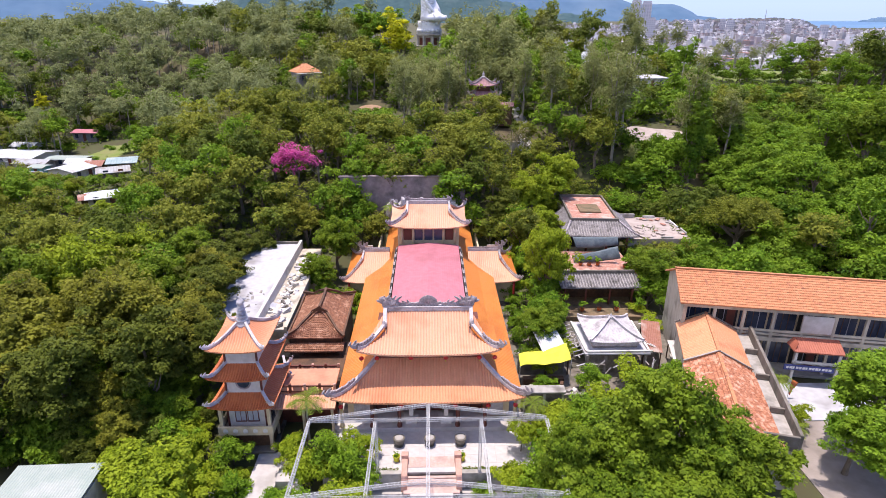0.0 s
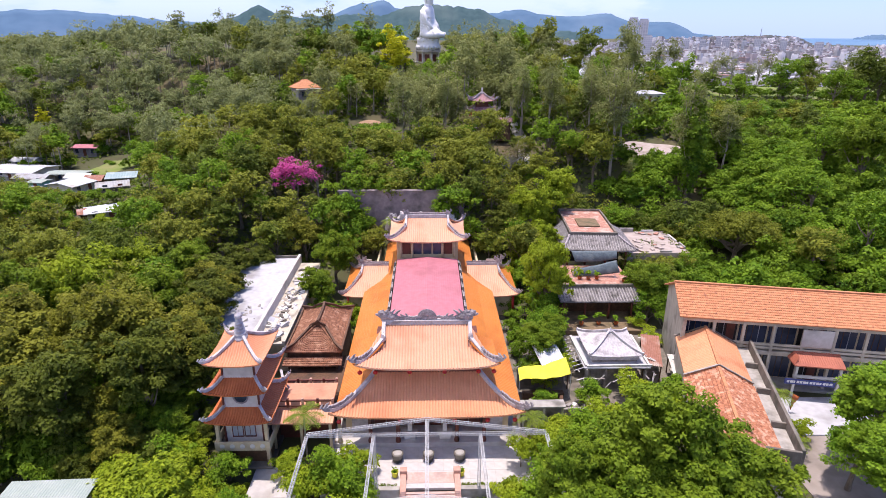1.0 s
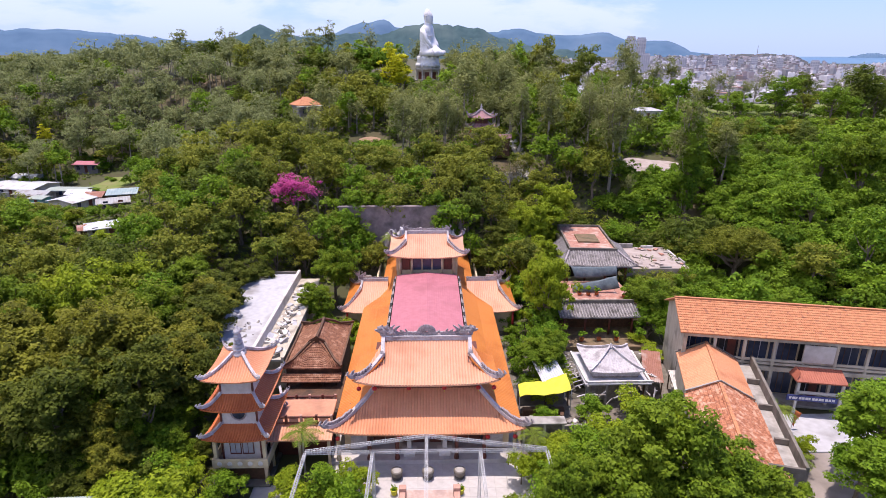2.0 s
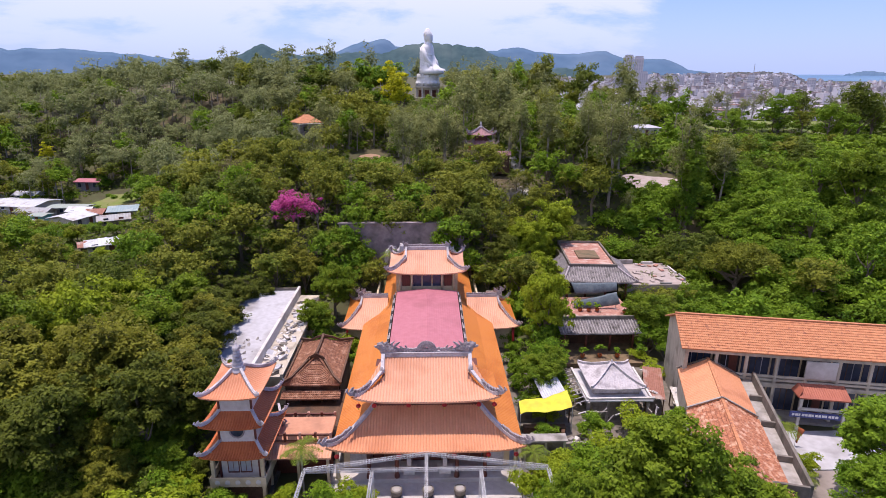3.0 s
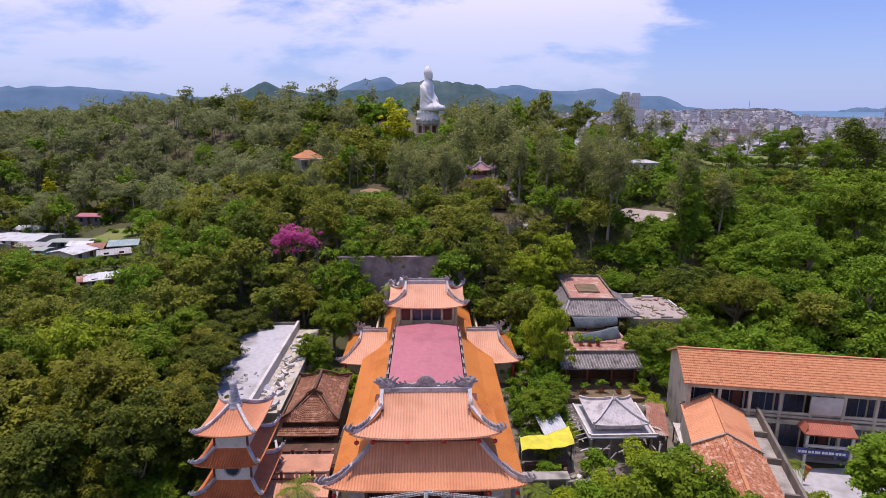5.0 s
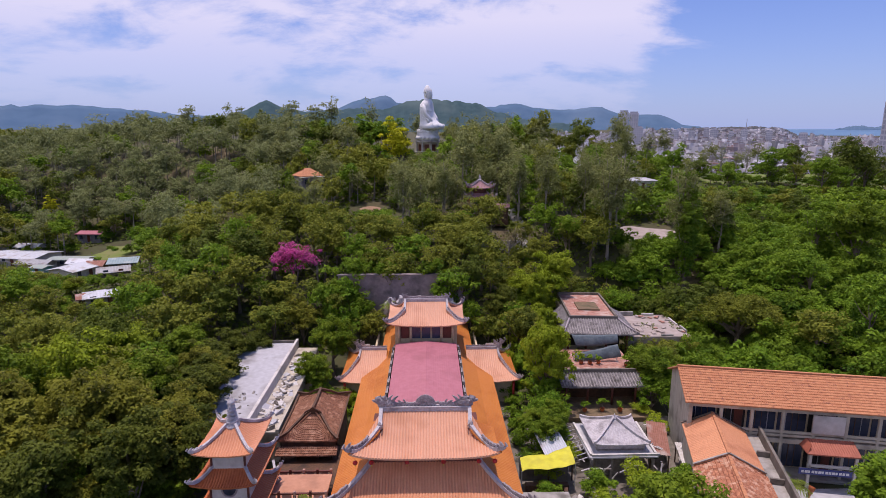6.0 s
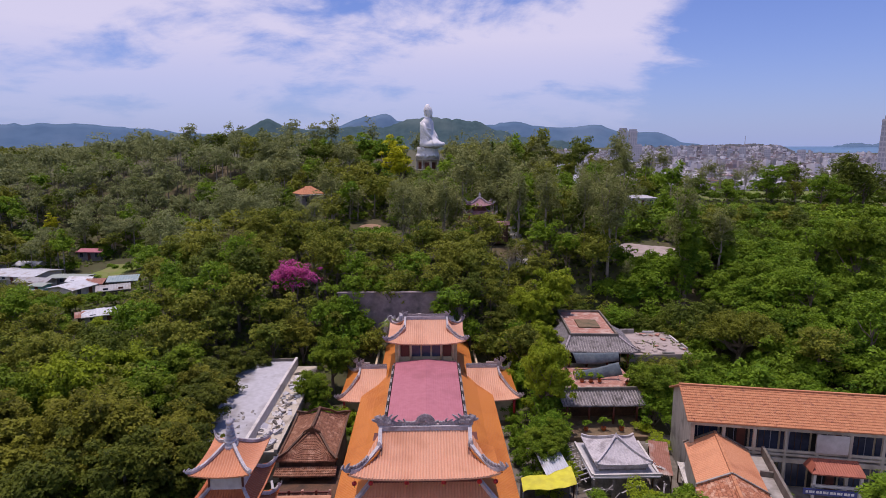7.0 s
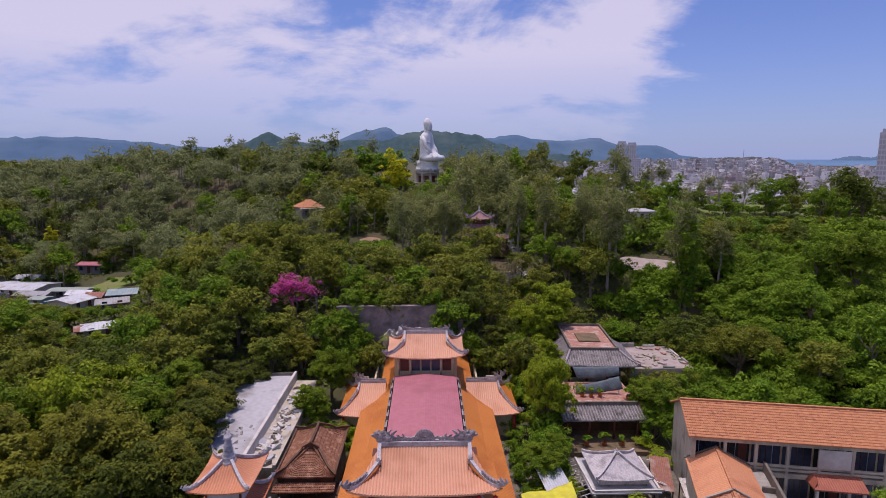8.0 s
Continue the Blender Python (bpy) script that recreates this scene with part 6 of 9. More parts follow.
# ---- school building ----
def school():
    s = thing("school_building", 29.33, 58.52, 0, -10.7, "two-storey cream school building with an orange tile roof", "building")
    Lb, ez, dep = 46.0, 8.3, 4.7
    roof_panel("roof_front", M_TILE_CLAY, s, -0.5, 0.0, ez, 0, Lb, dep, 2.3, 0, 0, 0, 0, rib=0.23, amp=0.05, course=0.06, rough_lay=0.02)
    roof_panel("roof_back", M_TILE_CLAY, s, Lb - 0.5, 2 * dep, ez, 180, Lb, dep, 2.3, 0, 0, 0, 0, rib=0.23, amp=0.05, course=0.06)
    part("ridge_cap", sweep([(-0.5, dep, ez + 2.32), (Lb - 0.5, dep, ez + 2.32)], 0.3, 0.16), M_TILE_CLAY, s)
    bm = bmesh.new()
    prof = [(1.9, 0), (2 * dep - 0.4, 0), (2 * dep - 0.4, ez + 0.1), (dep, ez + 2.2), (0.4, ez + 0.1), (0.4, 4.0), (1.9, 4.0)]
    f = [bm.verts.new((0.0, y, z)) for y, z in prof]
    g = [bm.verts.new((0.3, y, z)) for y, z in prof]
    bm.faces.new(f), bm.faces.new(g[::-1])
    for i in range(len(prof)):
        bm.faces.new((f[i], g[i], g[(i + 1) % len(prof)], f[(i + 1) % len(prof)]))
    bmesh.ops.recalc_face_normals(bm, faces=bm.faces)
    part("gable_wall", bm, M_WALL_DIM, s, "stained cream gable wall")
    part("front_wall", boxes((0.3, Lb - 1, 2.2, 2.4, 0, ez)), M_CREAM, s)
    part("rear_wall", boxes((0.3, Lb - 1, 2 * dep - 0.7, 2 * dep - 0.4, 0, ez)), M_CREAM, s)
    part("gallery_floor", boxes((0.0, Lb - 1, 0.35, 2.2, 4.1, 4.62), bevel=0.02), M_WALL_DIM, s)
    part("eave_beam", boxes((0.0, Lb - 1, 0.35, 0.65, 7.75, 8.15), bevel=0.02), M_WALL_DIM, s)
    part("top_rail", boxes((0.0, Lb - 1, 0.35, 0.55, 5.3, 5.58), bevel=0.02), M_WALL_DIM, s)
    part("middle_rail", boxes((0.0, Lb - 1, 0.38, 0.5, 4.86, 5.14), bevel=0.02), M_WALL_DIM, s)
    part("ground_step", boxes((-0.2, Lb - 1, -0.2, 2.2, 0, 0.3), bevel=0.03), M_CONC, s)
    for i in range(15):
        x = 0.25 + i * 3.2
        part("column", boxes((x - 0.16, x + 0.16, 0.34, 0.66, 0.3, 7.8), bevel=0.02), M_WALL_DIM, s)
        if i < 14:
            for z0, z1 in ((4.6, 7.75), (0.4, 4.0)):
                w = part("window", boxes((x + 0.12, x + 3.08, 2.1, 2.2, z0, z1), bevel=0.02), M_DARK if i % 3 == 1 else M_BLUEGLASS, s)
                for k in range(3):
                    part("mullion", boxes((x + 0.92 + k * 0.65, x + 0.98 + k * 0.65, 2.05, 2.1, z0, z1)), M_BROWN if k != i % 3 else M_TOWERDARK, w)
                if i % 3 == 1:
                    part("door", boxes((x + 1.9, x + 2.8, 2.0, 2.06, z0 - 0.05, z1), bevel=0.02), M_WOOD, s)
    # entrance bay: white panel, red awning, sign
    part("panel", boxes((12.8, 16.0, 0.2, 0.34, 5.6, 7.7), bevel=0.02), M_PLASTER, s, "white panel on the gallery front")
    roof_panel("awning", M_AWNING, s, 11.75, -1.9, 4.3, 0, 5.2, 2.0, 0.75, 0.5, 0, 0, 0, rib=0.25, amp=0.04, steps=4)
    roof_panel("awning_side", M_AWNING, s, 11.7, 0.2, 4.3, -90, 2.0, 0.55, 0.75, 0, 0.5, 0, 0, rib=0.25, amp=0.04, steps=4)
    for x in (12.1, 16.6):
        part("awning_post", boxes((x - 0.14, x + 0.14, -1.75, -1.5, 0, 4.25), bevel=0.02), M_PLASTER, s)
    part("awning_beam", boxes((11.9, 16.8, -1.75, -1.5, 2.7, 3.0), bevel=0.02), M_PLASTER, s)
    sign = part("sign", boxes((11.0, 16.2, -1.95, -1.85, 1.95, 2.65), bevel=0.02), M_SIGN, s, "blue signboard with a row of white writing")
    for k in range(14):
        w = (0.24, 0.3, 0.18, 0.27)[k % 4]
        part("writing", boxes((11.25 + k * 0.335, 11.25 + k * 0.335 + w, -1.97, -1.95, 2.16, 2.44)), M_LETTER, sign)
    fl = thing("banner", 39.0, 51.8, 0, 0, "small orange banner hanging on a pole", "banner")
    part("pole", lathe(((0.03, 0), (0.025, 2.6)), 6), M_STEEL, fl)
    verts, faces = [], []
    for i in range(7):
        for j in range(5):
            verts.append((0.02 + 0.75 * (j / 4) * (1 - i / 8), 0.08 * math.sin(j + i), 2.5 - i * 0.28 - 0.18 * j * 0.5))
    for i in range(6):
        for j in range(4):
            a = i * 5 + j
            faces.append((a, a + 5, a + 6, a + 1))
    o = raw_part("cloth", verts, faces, M_TILE_RED, fl, smooth=True)
    o.modifiers.new("thickness", "SOLIDIFY").thickness = 0.01


school()


# ---- tiled house and flat-roofed block in front of the school ----
def tiled_house():
    h = thing("tiled_house", 31.5, 38.6, 0, -16, "low house with orange clay tile roof, older tiles in front", "house")
    # newer part
    for x0, sgn in ((-8.1, 1), (-1.6, -1)):
        if sgn > 0:
            roof_panel("new_roof", M_TILE_NEW, h, x0, 19.4, 5.2, -90, 8.5, 3.1, 1.75, 0, 0, 0, 0, rib=0.3, amp=0.07, course=0.03)
            roof_panel("old_roof", M_TILE_ROUGH, h, x0 - 0.15, 10.9, 4.95, -90, 11.5, 3.25, 1.8, 0, 0, 0, 0, rib=0.23, amp=0.07, course=0.09, rough_lay=0.04)
        else:
            roof_panel("new_roof", M_TILE_NEW, h, x0, 10.9, 5.2, 90, 8.5, 3.4, 1.75, 0, 0, 0, 0, rib=0.3, amp=0.07, course=0.03)
            roof_panel("old_roof", M_TILE_ROUGH, h, x0 + 0.15, -0.6, 4.95, 90, 11.5, 3.5, 1.8, 0, 0, 0, 0, rib=0.23, amp=0.07, course=0.09, rough_lay=0.04)
    part("ridge_cap", sweep([(-5.05, 10.9, 6.95), (-5.05, 19.5, 6.95)], 0.3, 0.14), M_TILE_CLAY, h)
    part("old_ridge_cap", sweep([(-5.05, -0.7, 6.75), (-5.05, 10.9, 6.75)], 0.3, 0.14), M_TILE_CLAY, h)
    part("verge", sweep([(-8.2, 10.9, 5.3), (-5.05, 10.9, 7.0), (-1.55, 10.9, 5.3)], 0.2, 0.1), M_CONC, h)
    part("far_verge", sweep([(-8.2, 19.45, 5.3), (-5.05, 19.45, 7.0), (-1.55, 19.45, 5.3)], 0.22, 0.12), M_DARKCONC, h)
    part("wall", boxes((-7.9, -1.8, -0.4, 19.2, 0, 5.0)), M_WALL_DIM, h)
    for y in (19.2, -0.4):
        bm = bmesh.new()
        tri = [(-7.9, y, 4.9), (-1.8, y, 4.9), (-5.05, y, 6.75)]
        f = [bm.verts.new(q) for q in tri]
        g = [bm.verts.new((x, yy + 0.2, z)) for x, yy, z in tri]
        bm.faces.new(f), bm.faces.new(g[::-1])
        for i in range(3):
            bm.faces.new((f[i], g[i], g[(i + 1) % 3], f[(i + 1) % 3]))
        bmesh.ops.recalc_face_normals(bm, faces=bm.faces)
        part("gable", bm, M_WALL_DIM, h)
    b = thing("flat_roof_block", 31.5, 38.6, 0, -16, "narrow weathered concrete block with flat roof and dark parapets", "building")
    part("body", boxes((-1.55, -0.05, 0.05, 19.2, 0.0, 4.8)), M_WALL_DIM, b)
    part("roof_deck", boxes((-1.5, -0.3, 0.2, 19.2, 4.8, 4.95)), M_CONC, b)
    part("parapet", boxes((-0.3, 0.0, 0.0, 19.4, 4.4, 6.0), bevel=0.03), M_DARKCONC, b)
    part("front_parapet", boxes((-4.5, -0.3, -0.2, 0.05, 4.4, 5.9), bevel=0.03), M_DARKCONC, b)
    for y in (4.4, 9.9, 14.8):
        part("cross_wall", boxes((-1.5, -0.3, y - 0.12, y + 0.12, 4.95, 5.55), bevel=0.02), M_DARKCONC, b)
    part("floor_band", boxes((-0.02, 0.12, 0.0, 19.3, 2.6, 2.9)), M_CONC, b)
    for i in range(5):
        part("window", boxes((-0.04, 0.03, 1.5 + i * 3.6, 3.2 + i * 3.6, 3.2, 4.2), bevel=0.01), M_DARK, b)
    part("front_pillar", boxes((-0.35, 0.02, -0.3, 0.05, 0, 4.4), bevel=0.02), M_CONC, b)


tiled_house()


# pale roof at the near corner of the grounds
def near_roof():
    n = thing("low_shed", -27.6, 26.0, 0, 2, "low shed with a pale green sheet roof", "shed")
    verts, faces = [], []
    k = 90
    for i in range(k + 1):
        x = -3.4 + 6.4 * i / k
        for y, z in ((-12, 6.0), (10, 6.5)):
            verts.append((x, y, z + (0.03 if i % 3 == 0 else 0)))
    for i in range(k):
        a = 2 * i
        faces.append((a, a + 2, a + 3, a + 1))
    o = raw_part("roof_sheet", verts, faces, M_TEAL, n)
    o.modifiers.new("thickness", "SOLIDIFY").thickness = 0.04
    part("wall", boxes((-3.2, 2.8, -11.5, 9.7, -1.6, 5.9)), M_WALL_DIM, n)


near_roof()

# ---- great seated statue on the hill, one plain mesh ----
def statue():
    bx, by, bz = 0.3, 215.0, 29.5
    bm = bmesh.new()
    n = 28

    def ring_body(profile, facing=0.0):
        rings = []
        for z, rx, ry, cx, cy in profile:
            rings.append([bm.verts.new((cx + rx * math.cos(2 * math.pi * i / n), cy + ry * math.sin(2 * math.pi * i / n), z)) for i in range(n)])
        for a, b in zip(rings, rings[1:]):
            for i in range(n):
                bm.faces.new((a[i], a[(i + 1) % n], b[(i + 1) % n], b[i]))
        bm.faces.new(rings[0][::-1])
        bm.faces.new(rings[-1])
    # lotus seat: two rows of petals
    ring_body([(4.6, 4.2, 4.2, 0, 0), (5.0, 4.7, 4.7, 0, 0), (5.8, 4.75, 4.75, 0, 0), (6.5, 4.5, 4.5, 0, 0), (7.1, 4.3, 4.3, 0, 0), (7.8, 4.35, 4.35, 0, 0), (8.6, 4.4, 4.4, 0, 0), (8.9, 4.0, 4.0, 0, 0)])
    for row, (z0, z1, r, k) in enumerate(((6.2, 4.7, 4.45, 18), (7.2, 8.9, 4.2, 16))):
        for i in range(k):
            a = 2 * math.pi * (i + 0.5 * row) / k
            d = Vector((math.cos(a), math.sin(a), 0))
            sweep([d * r + Vector((0, 0, z0)), d * (r + 0.2) + Vector((0, 0, (z0 + z1) / 2)), d * (r + 0.15) + Vector((0, 0, z1))], 1.4, 0.3, bm, (0.7, 1.0, 0.35))
    # crossed legs reach forward, towards +x; robe hangs straight down the back
    ring_body([(8.8, 4.4, 4.2, 1.6, -0.3), (9.5, 5.0, 4.6, 2.0, -0.3), (10.4, 4.8, 4.3, 1.8, -0.3), (11.3, 4.0, 3.7, 1.0, -0.1), (12.3, 3.3, 3.4, 0.3, 0), (13.5, 2.95, 3.4, -0.05, 0), (15.0, 2.75, 3.5, -0.25, 0), (16.6, 2.6, 3.5, -0.3, 0), (17.9, 2.4, 3.25, -0.25, 0), (18.8, 2.0, 2.5, -0.1, 0), (19.5, 1.5, 1.65, 0.1, 0), (20.1, 1.35, 1.35, 0.25, 0)])
    # head with long ears and a low knot of hair
    ring_body([(19.5, 1.15, 1.1, 0.4, 0), (20.2, 1.55, 1.45, 0.45, 0), (21.2, 1.75, 1.62, 0.38, 0), (22.3, 1.8, 1.7, 0.22, 0), (23.2, 1.6, 1.55, 0.12, 0), (23.8, 1.15, 1.1, 0.05, 0), (24.3, 0.85, 0.8, 0.05, 0), (24.7, 0.4, 0.4, 0.05, 0)])
    for sy in (-1, 1):
        sweep([(0.25, sy * 1.62, 22.4), (0.2, sy * 1.78, 21.4), (0.25, sy * 1.6, 20.2)], 0.3, 0.5, bm, (0.7, 1, 0.7))
        # sleeve lies close along the body and falls to the lap
        sweep([(-0.3, sy * 2.6, 17.8), (-0.1, sy * 3.1, 16.2), (0.4, sy * 3.2, 14.2), (1.6, sy * 3.1, 12.6), (3.0, sy * 2.4, 11.4)], 1.5, 1.2, bm, (0.5, 0.9, 1.0, 1.0, 0.7))
        sweep([(1.0, sy * 3.3, 13.0), (1.7, sy * 3.4, 11.8), (2.2, sy * 3.3, 10.6)], 1.2, 0.9, bm, (0.6, 1.0, 0.8))
        # knee
        rod(bm, (2.5, sy * 2.6, 9.9), (6.2, sy * 2.3, 9.8), 1.35, 14, 0.95)
    # folds of the robe over the chest, the back and the lap
    for k in range(8):
        sweep([(-2.55 + 0.06 * k, -1.4, 17.9 - 0.95 * k), (-1.2, -3.35, 16.9 - 0.95 * k), (1.2, -3.3, 15.7 - 0.9 * k), (2.6 - 0.05 * k, -1.2, 15.2 - 0.8 * k)], 0.3, 0.26, bm)
        sweep([(-1.6 + 0.9 * k, -4.5 + 0.06 * k, 9.0), (-0.6 + 0.75 * k, -4.1, 10.4), (0.0 + 0.5 * k, -3.3, 11.4)], 0.24, 0.22, bm)
    for f in bm.faces:
        f.smooth = True
    o = mesh_object("statue", bm, M_WHITESTONE)
    o.matrix_basis = pose(bx, by, bz - 0.3, 0, 0, -28) @ Matrix.Diagonal((0.90, 0.90, 0.97, 1))
    tagged(o, "huge white seated stone figure on a lotus seat", "statue")
    h = thing("statue_hall", bx, by, 0, -28, "octagonal pillared base hall below the white statue", "base")
    g = ground_z(bx, by)
    part("drum", lathe(((3.7, g - 1), (3.7, bz + 3.6)), 8), M_WALL_DIM, h)
    part("cornice", lathe(((4.3, bz + 3.5), (4.7, bz + 3.8), (4.7, bz + 4.25)), 8), M_PLASTER, h)
    part("plinth", lathe(((6.6, g - 1), (6.6, bz + 0.4)), 8), M_CONC, h)
    for i in range(8):
        a = 2 * math.pi * i / 8
        part("pillar", lathe(((0.28, bz), (0.28, bz + 3.6)), 8, 4.2 * math.cos(a), 4.2 * math.sin(a)), M_PLASTER, h)
        part("doorway", boxes((-0.8, 0.8, -3.56, -3.42, bz + 0.5, bz + 2.9)), M_WOOD, h).matrix_basis = pose(0, 0, 0, 0, 0, 45 * i + 22.5)


statue()


def small_house(name, x, y, z, yaw, w, d, hgt, roof_mat, wall_mat, label, rise=1.6, hip=True, rib=0.3, group=""):
    h = thing(name, x, y, z, yaw, label, "house", group)
    ins = min(w, d) / 2 if hip else 0
    e = 0.5
    fx, fy = w / 2 + e, d / 2 + e
    roof_panel("roof_front", roof_mat, h, -fx, -fy, hgt, 0, 2 * fx, fy, rise, ins, ins, 0, 0, rib=rib, amp=0.05, steps=4)
    roof_panel("roof_back", roof_mat, h, fx, fy, hgt, 180, 2 * fx, fy, rise, ins, ins, 0, 0, rib=rib, amp=0.05, steps=4)
    if hip:
        roof_panel("roof_side", roof_mat, h, fx, -fy, hgt, 90, 2 * fy, ins, rise * ins / fy if fy else rise, fy, fy, 0, 0, rib=rib, amp=0.05, steps=4)
        roof_panel("roof_side", roof_mat, h, -fx, fy, hgt, -90, 2 * fy, ins, rise * ins / fy if fy else rise, fy, fy, 0, 0, rib=rib, amp=0.05, steps=4)
    else:
        for sx in (-1, 1):
            bm = bmesh.new()
            tri = [(sx * w / 2, -d / 2, hgt), (sx * w / 2, d / 2, hgt), (sx * w / 2, 0, hgt + rise * 0.85)]
            f = [bm.verts.new(q) for q in tri]
            g = [bm.verts.new((xx - sx * 0.15, yy, zz)) for xx, yy, zz in tri]
            bm.faces.new(f), bm.faces.new(g[::-1])
            for i in range(3):
                bm.faces.new((f[i], g[i], g[(i + 1) % 3], f[(i + 1) % 3]))
            bmesh.ops.recalc_face_normals(bm, faces=bm.faces)
            part("gable", bm, wall_mat, h)
    part("wall", boxes((-w / 2, w / 2, -d / 2, d / 2, -1.5, hgt + 0.1)), wall_mat, h)
    k = max(1, int(w / 2.4))
    for i in range(k):
        x0 = -w / 2 + (i + 0.5) * w / k
        part("window" if i != k // 2 else "door", boxes((x0 - 0.5, x0 + 0.5, -d / 2 - 0.06, -d / 2 + 0.02, 0.9 if i != k // 2 else 0.0, 2.2), bevel=0.02), M_BLUEGLASS if i != k // 2 else M_WOOD, h)
    return h


hill_house = small_house("hill_house", -33.8, 166.0, 21.8, 34, 6.0, 5.4, 3.2, M_TILE_CLAY, M_LILAC, "small grey house with an orange tile roof in the woods", 2.0)
part("eave_sheet", boxes((-4.0, 3.4, -4.0, -3.25, 2.85, 3.0), bevel=0.02), M_PLASTER, hill_house, "white sheet along the eave")
roof_panel("porch_roof", M_TILE_ROUGH, hill_house, 3.4, -3.2, 2.5, 90, 5.6, 2.0, 0.7, 0, 0, 0, 0, rib=0.3, amp=0.05, steps=3)
part("porch_post", boxes((5.2, 5.4, -3.0, -2.8, -1.5, 2.6)), M_BROWN, hill_house)
part("porch_post", boxes((5.2, 5.4, 2.0, 2.2, -1.5, 2.6)), M_BROWN, hill_house)


def pink_pavilion():
    p = thing("pink_pavilion", 12.7, 138.0, 18.2, 0, "two-tiered pavilion with dusky pink tiled roofs", "pavilion")
    for z, half, inner, rise in ((3.6, 3.5, 1.7, 1.2), (5.9, 3.0, 0.25, 1.75)):
        d = half - inner
        for k in range(4):
            c = Matrix.Rotation(radians(90 * k), 3, "Z") @ Vector((-half, -half, 0))
            roof_panel("tier_roof", M_PINKROOF, p, c.x, c.y, z, 90 * k, 2 * half, d, rise, d, d, 0.15, 0.7, rib=0.35, amp=0.06, steps=4)
            m = Matrix.Rotation(radians(90 * k), 3, "Z")
            pts = [m @ Vector(q) for q in hip_line(-half, -half, z, d, d, rise, 0.15, 0.7)]
            bm = sweep(pts, 0.25, 0.3)
            o2 = m @ Vector((-1, -1, 0))
            curl(bm, pts[0], o2.x, o2.y, 0.8)
            part("hip_ridge", bm, M_RIDGE, p)
    part("spire", lathe(((0.35, 7.5), (0.45, 7.9), (0.2, 8.2), (0.28, 8.5), (0.04, 9.2)), 10), M_RIDGE_PALE, p)
    part("upper_wall", boxes((-1.4, 1.4, -1.4, 1.4, 3.6, 6.3)), M_WOOD, p)
    part("floor", boxes((-3.0, 3.0, -3.0, 3.0, -2.0, 0.2)), M_CONC, p)
    for x in (-2.6, 2.6):
        for y in (-2.6, 2.6):
            part("pillar", lathe(((0.2, 0.2), (0.2, 3.7)), 8, x, y), M_RED, p)
    w = thing("pink_gallery", 17.0, 135.0, 17.0, -8, "low gallery with dusky pink roof beside the pavilion", "gallery")
    roof_panel("roof_front", M_PINKROOF, w, -2.6, -1.6, 2.8, 0, 5.2, 1.6, 0.9, 0, 0, 0, 0.3, rib=0.35, amp=0.06, steps=3)
    roof_panel("roof_back", M_PINKROOF, w, 2.6, 1.6, 2.8, 180, 5.2, 1.6, 0.9, 0, 0, 0, 0.3, rib=0.35, amp=0.06, steps=3)
    part("wall", boxes((-2.2, 2.2, -1.0, 1.0, -1.5, 2.9)), M_BROWN, w)


pink_pavilion()


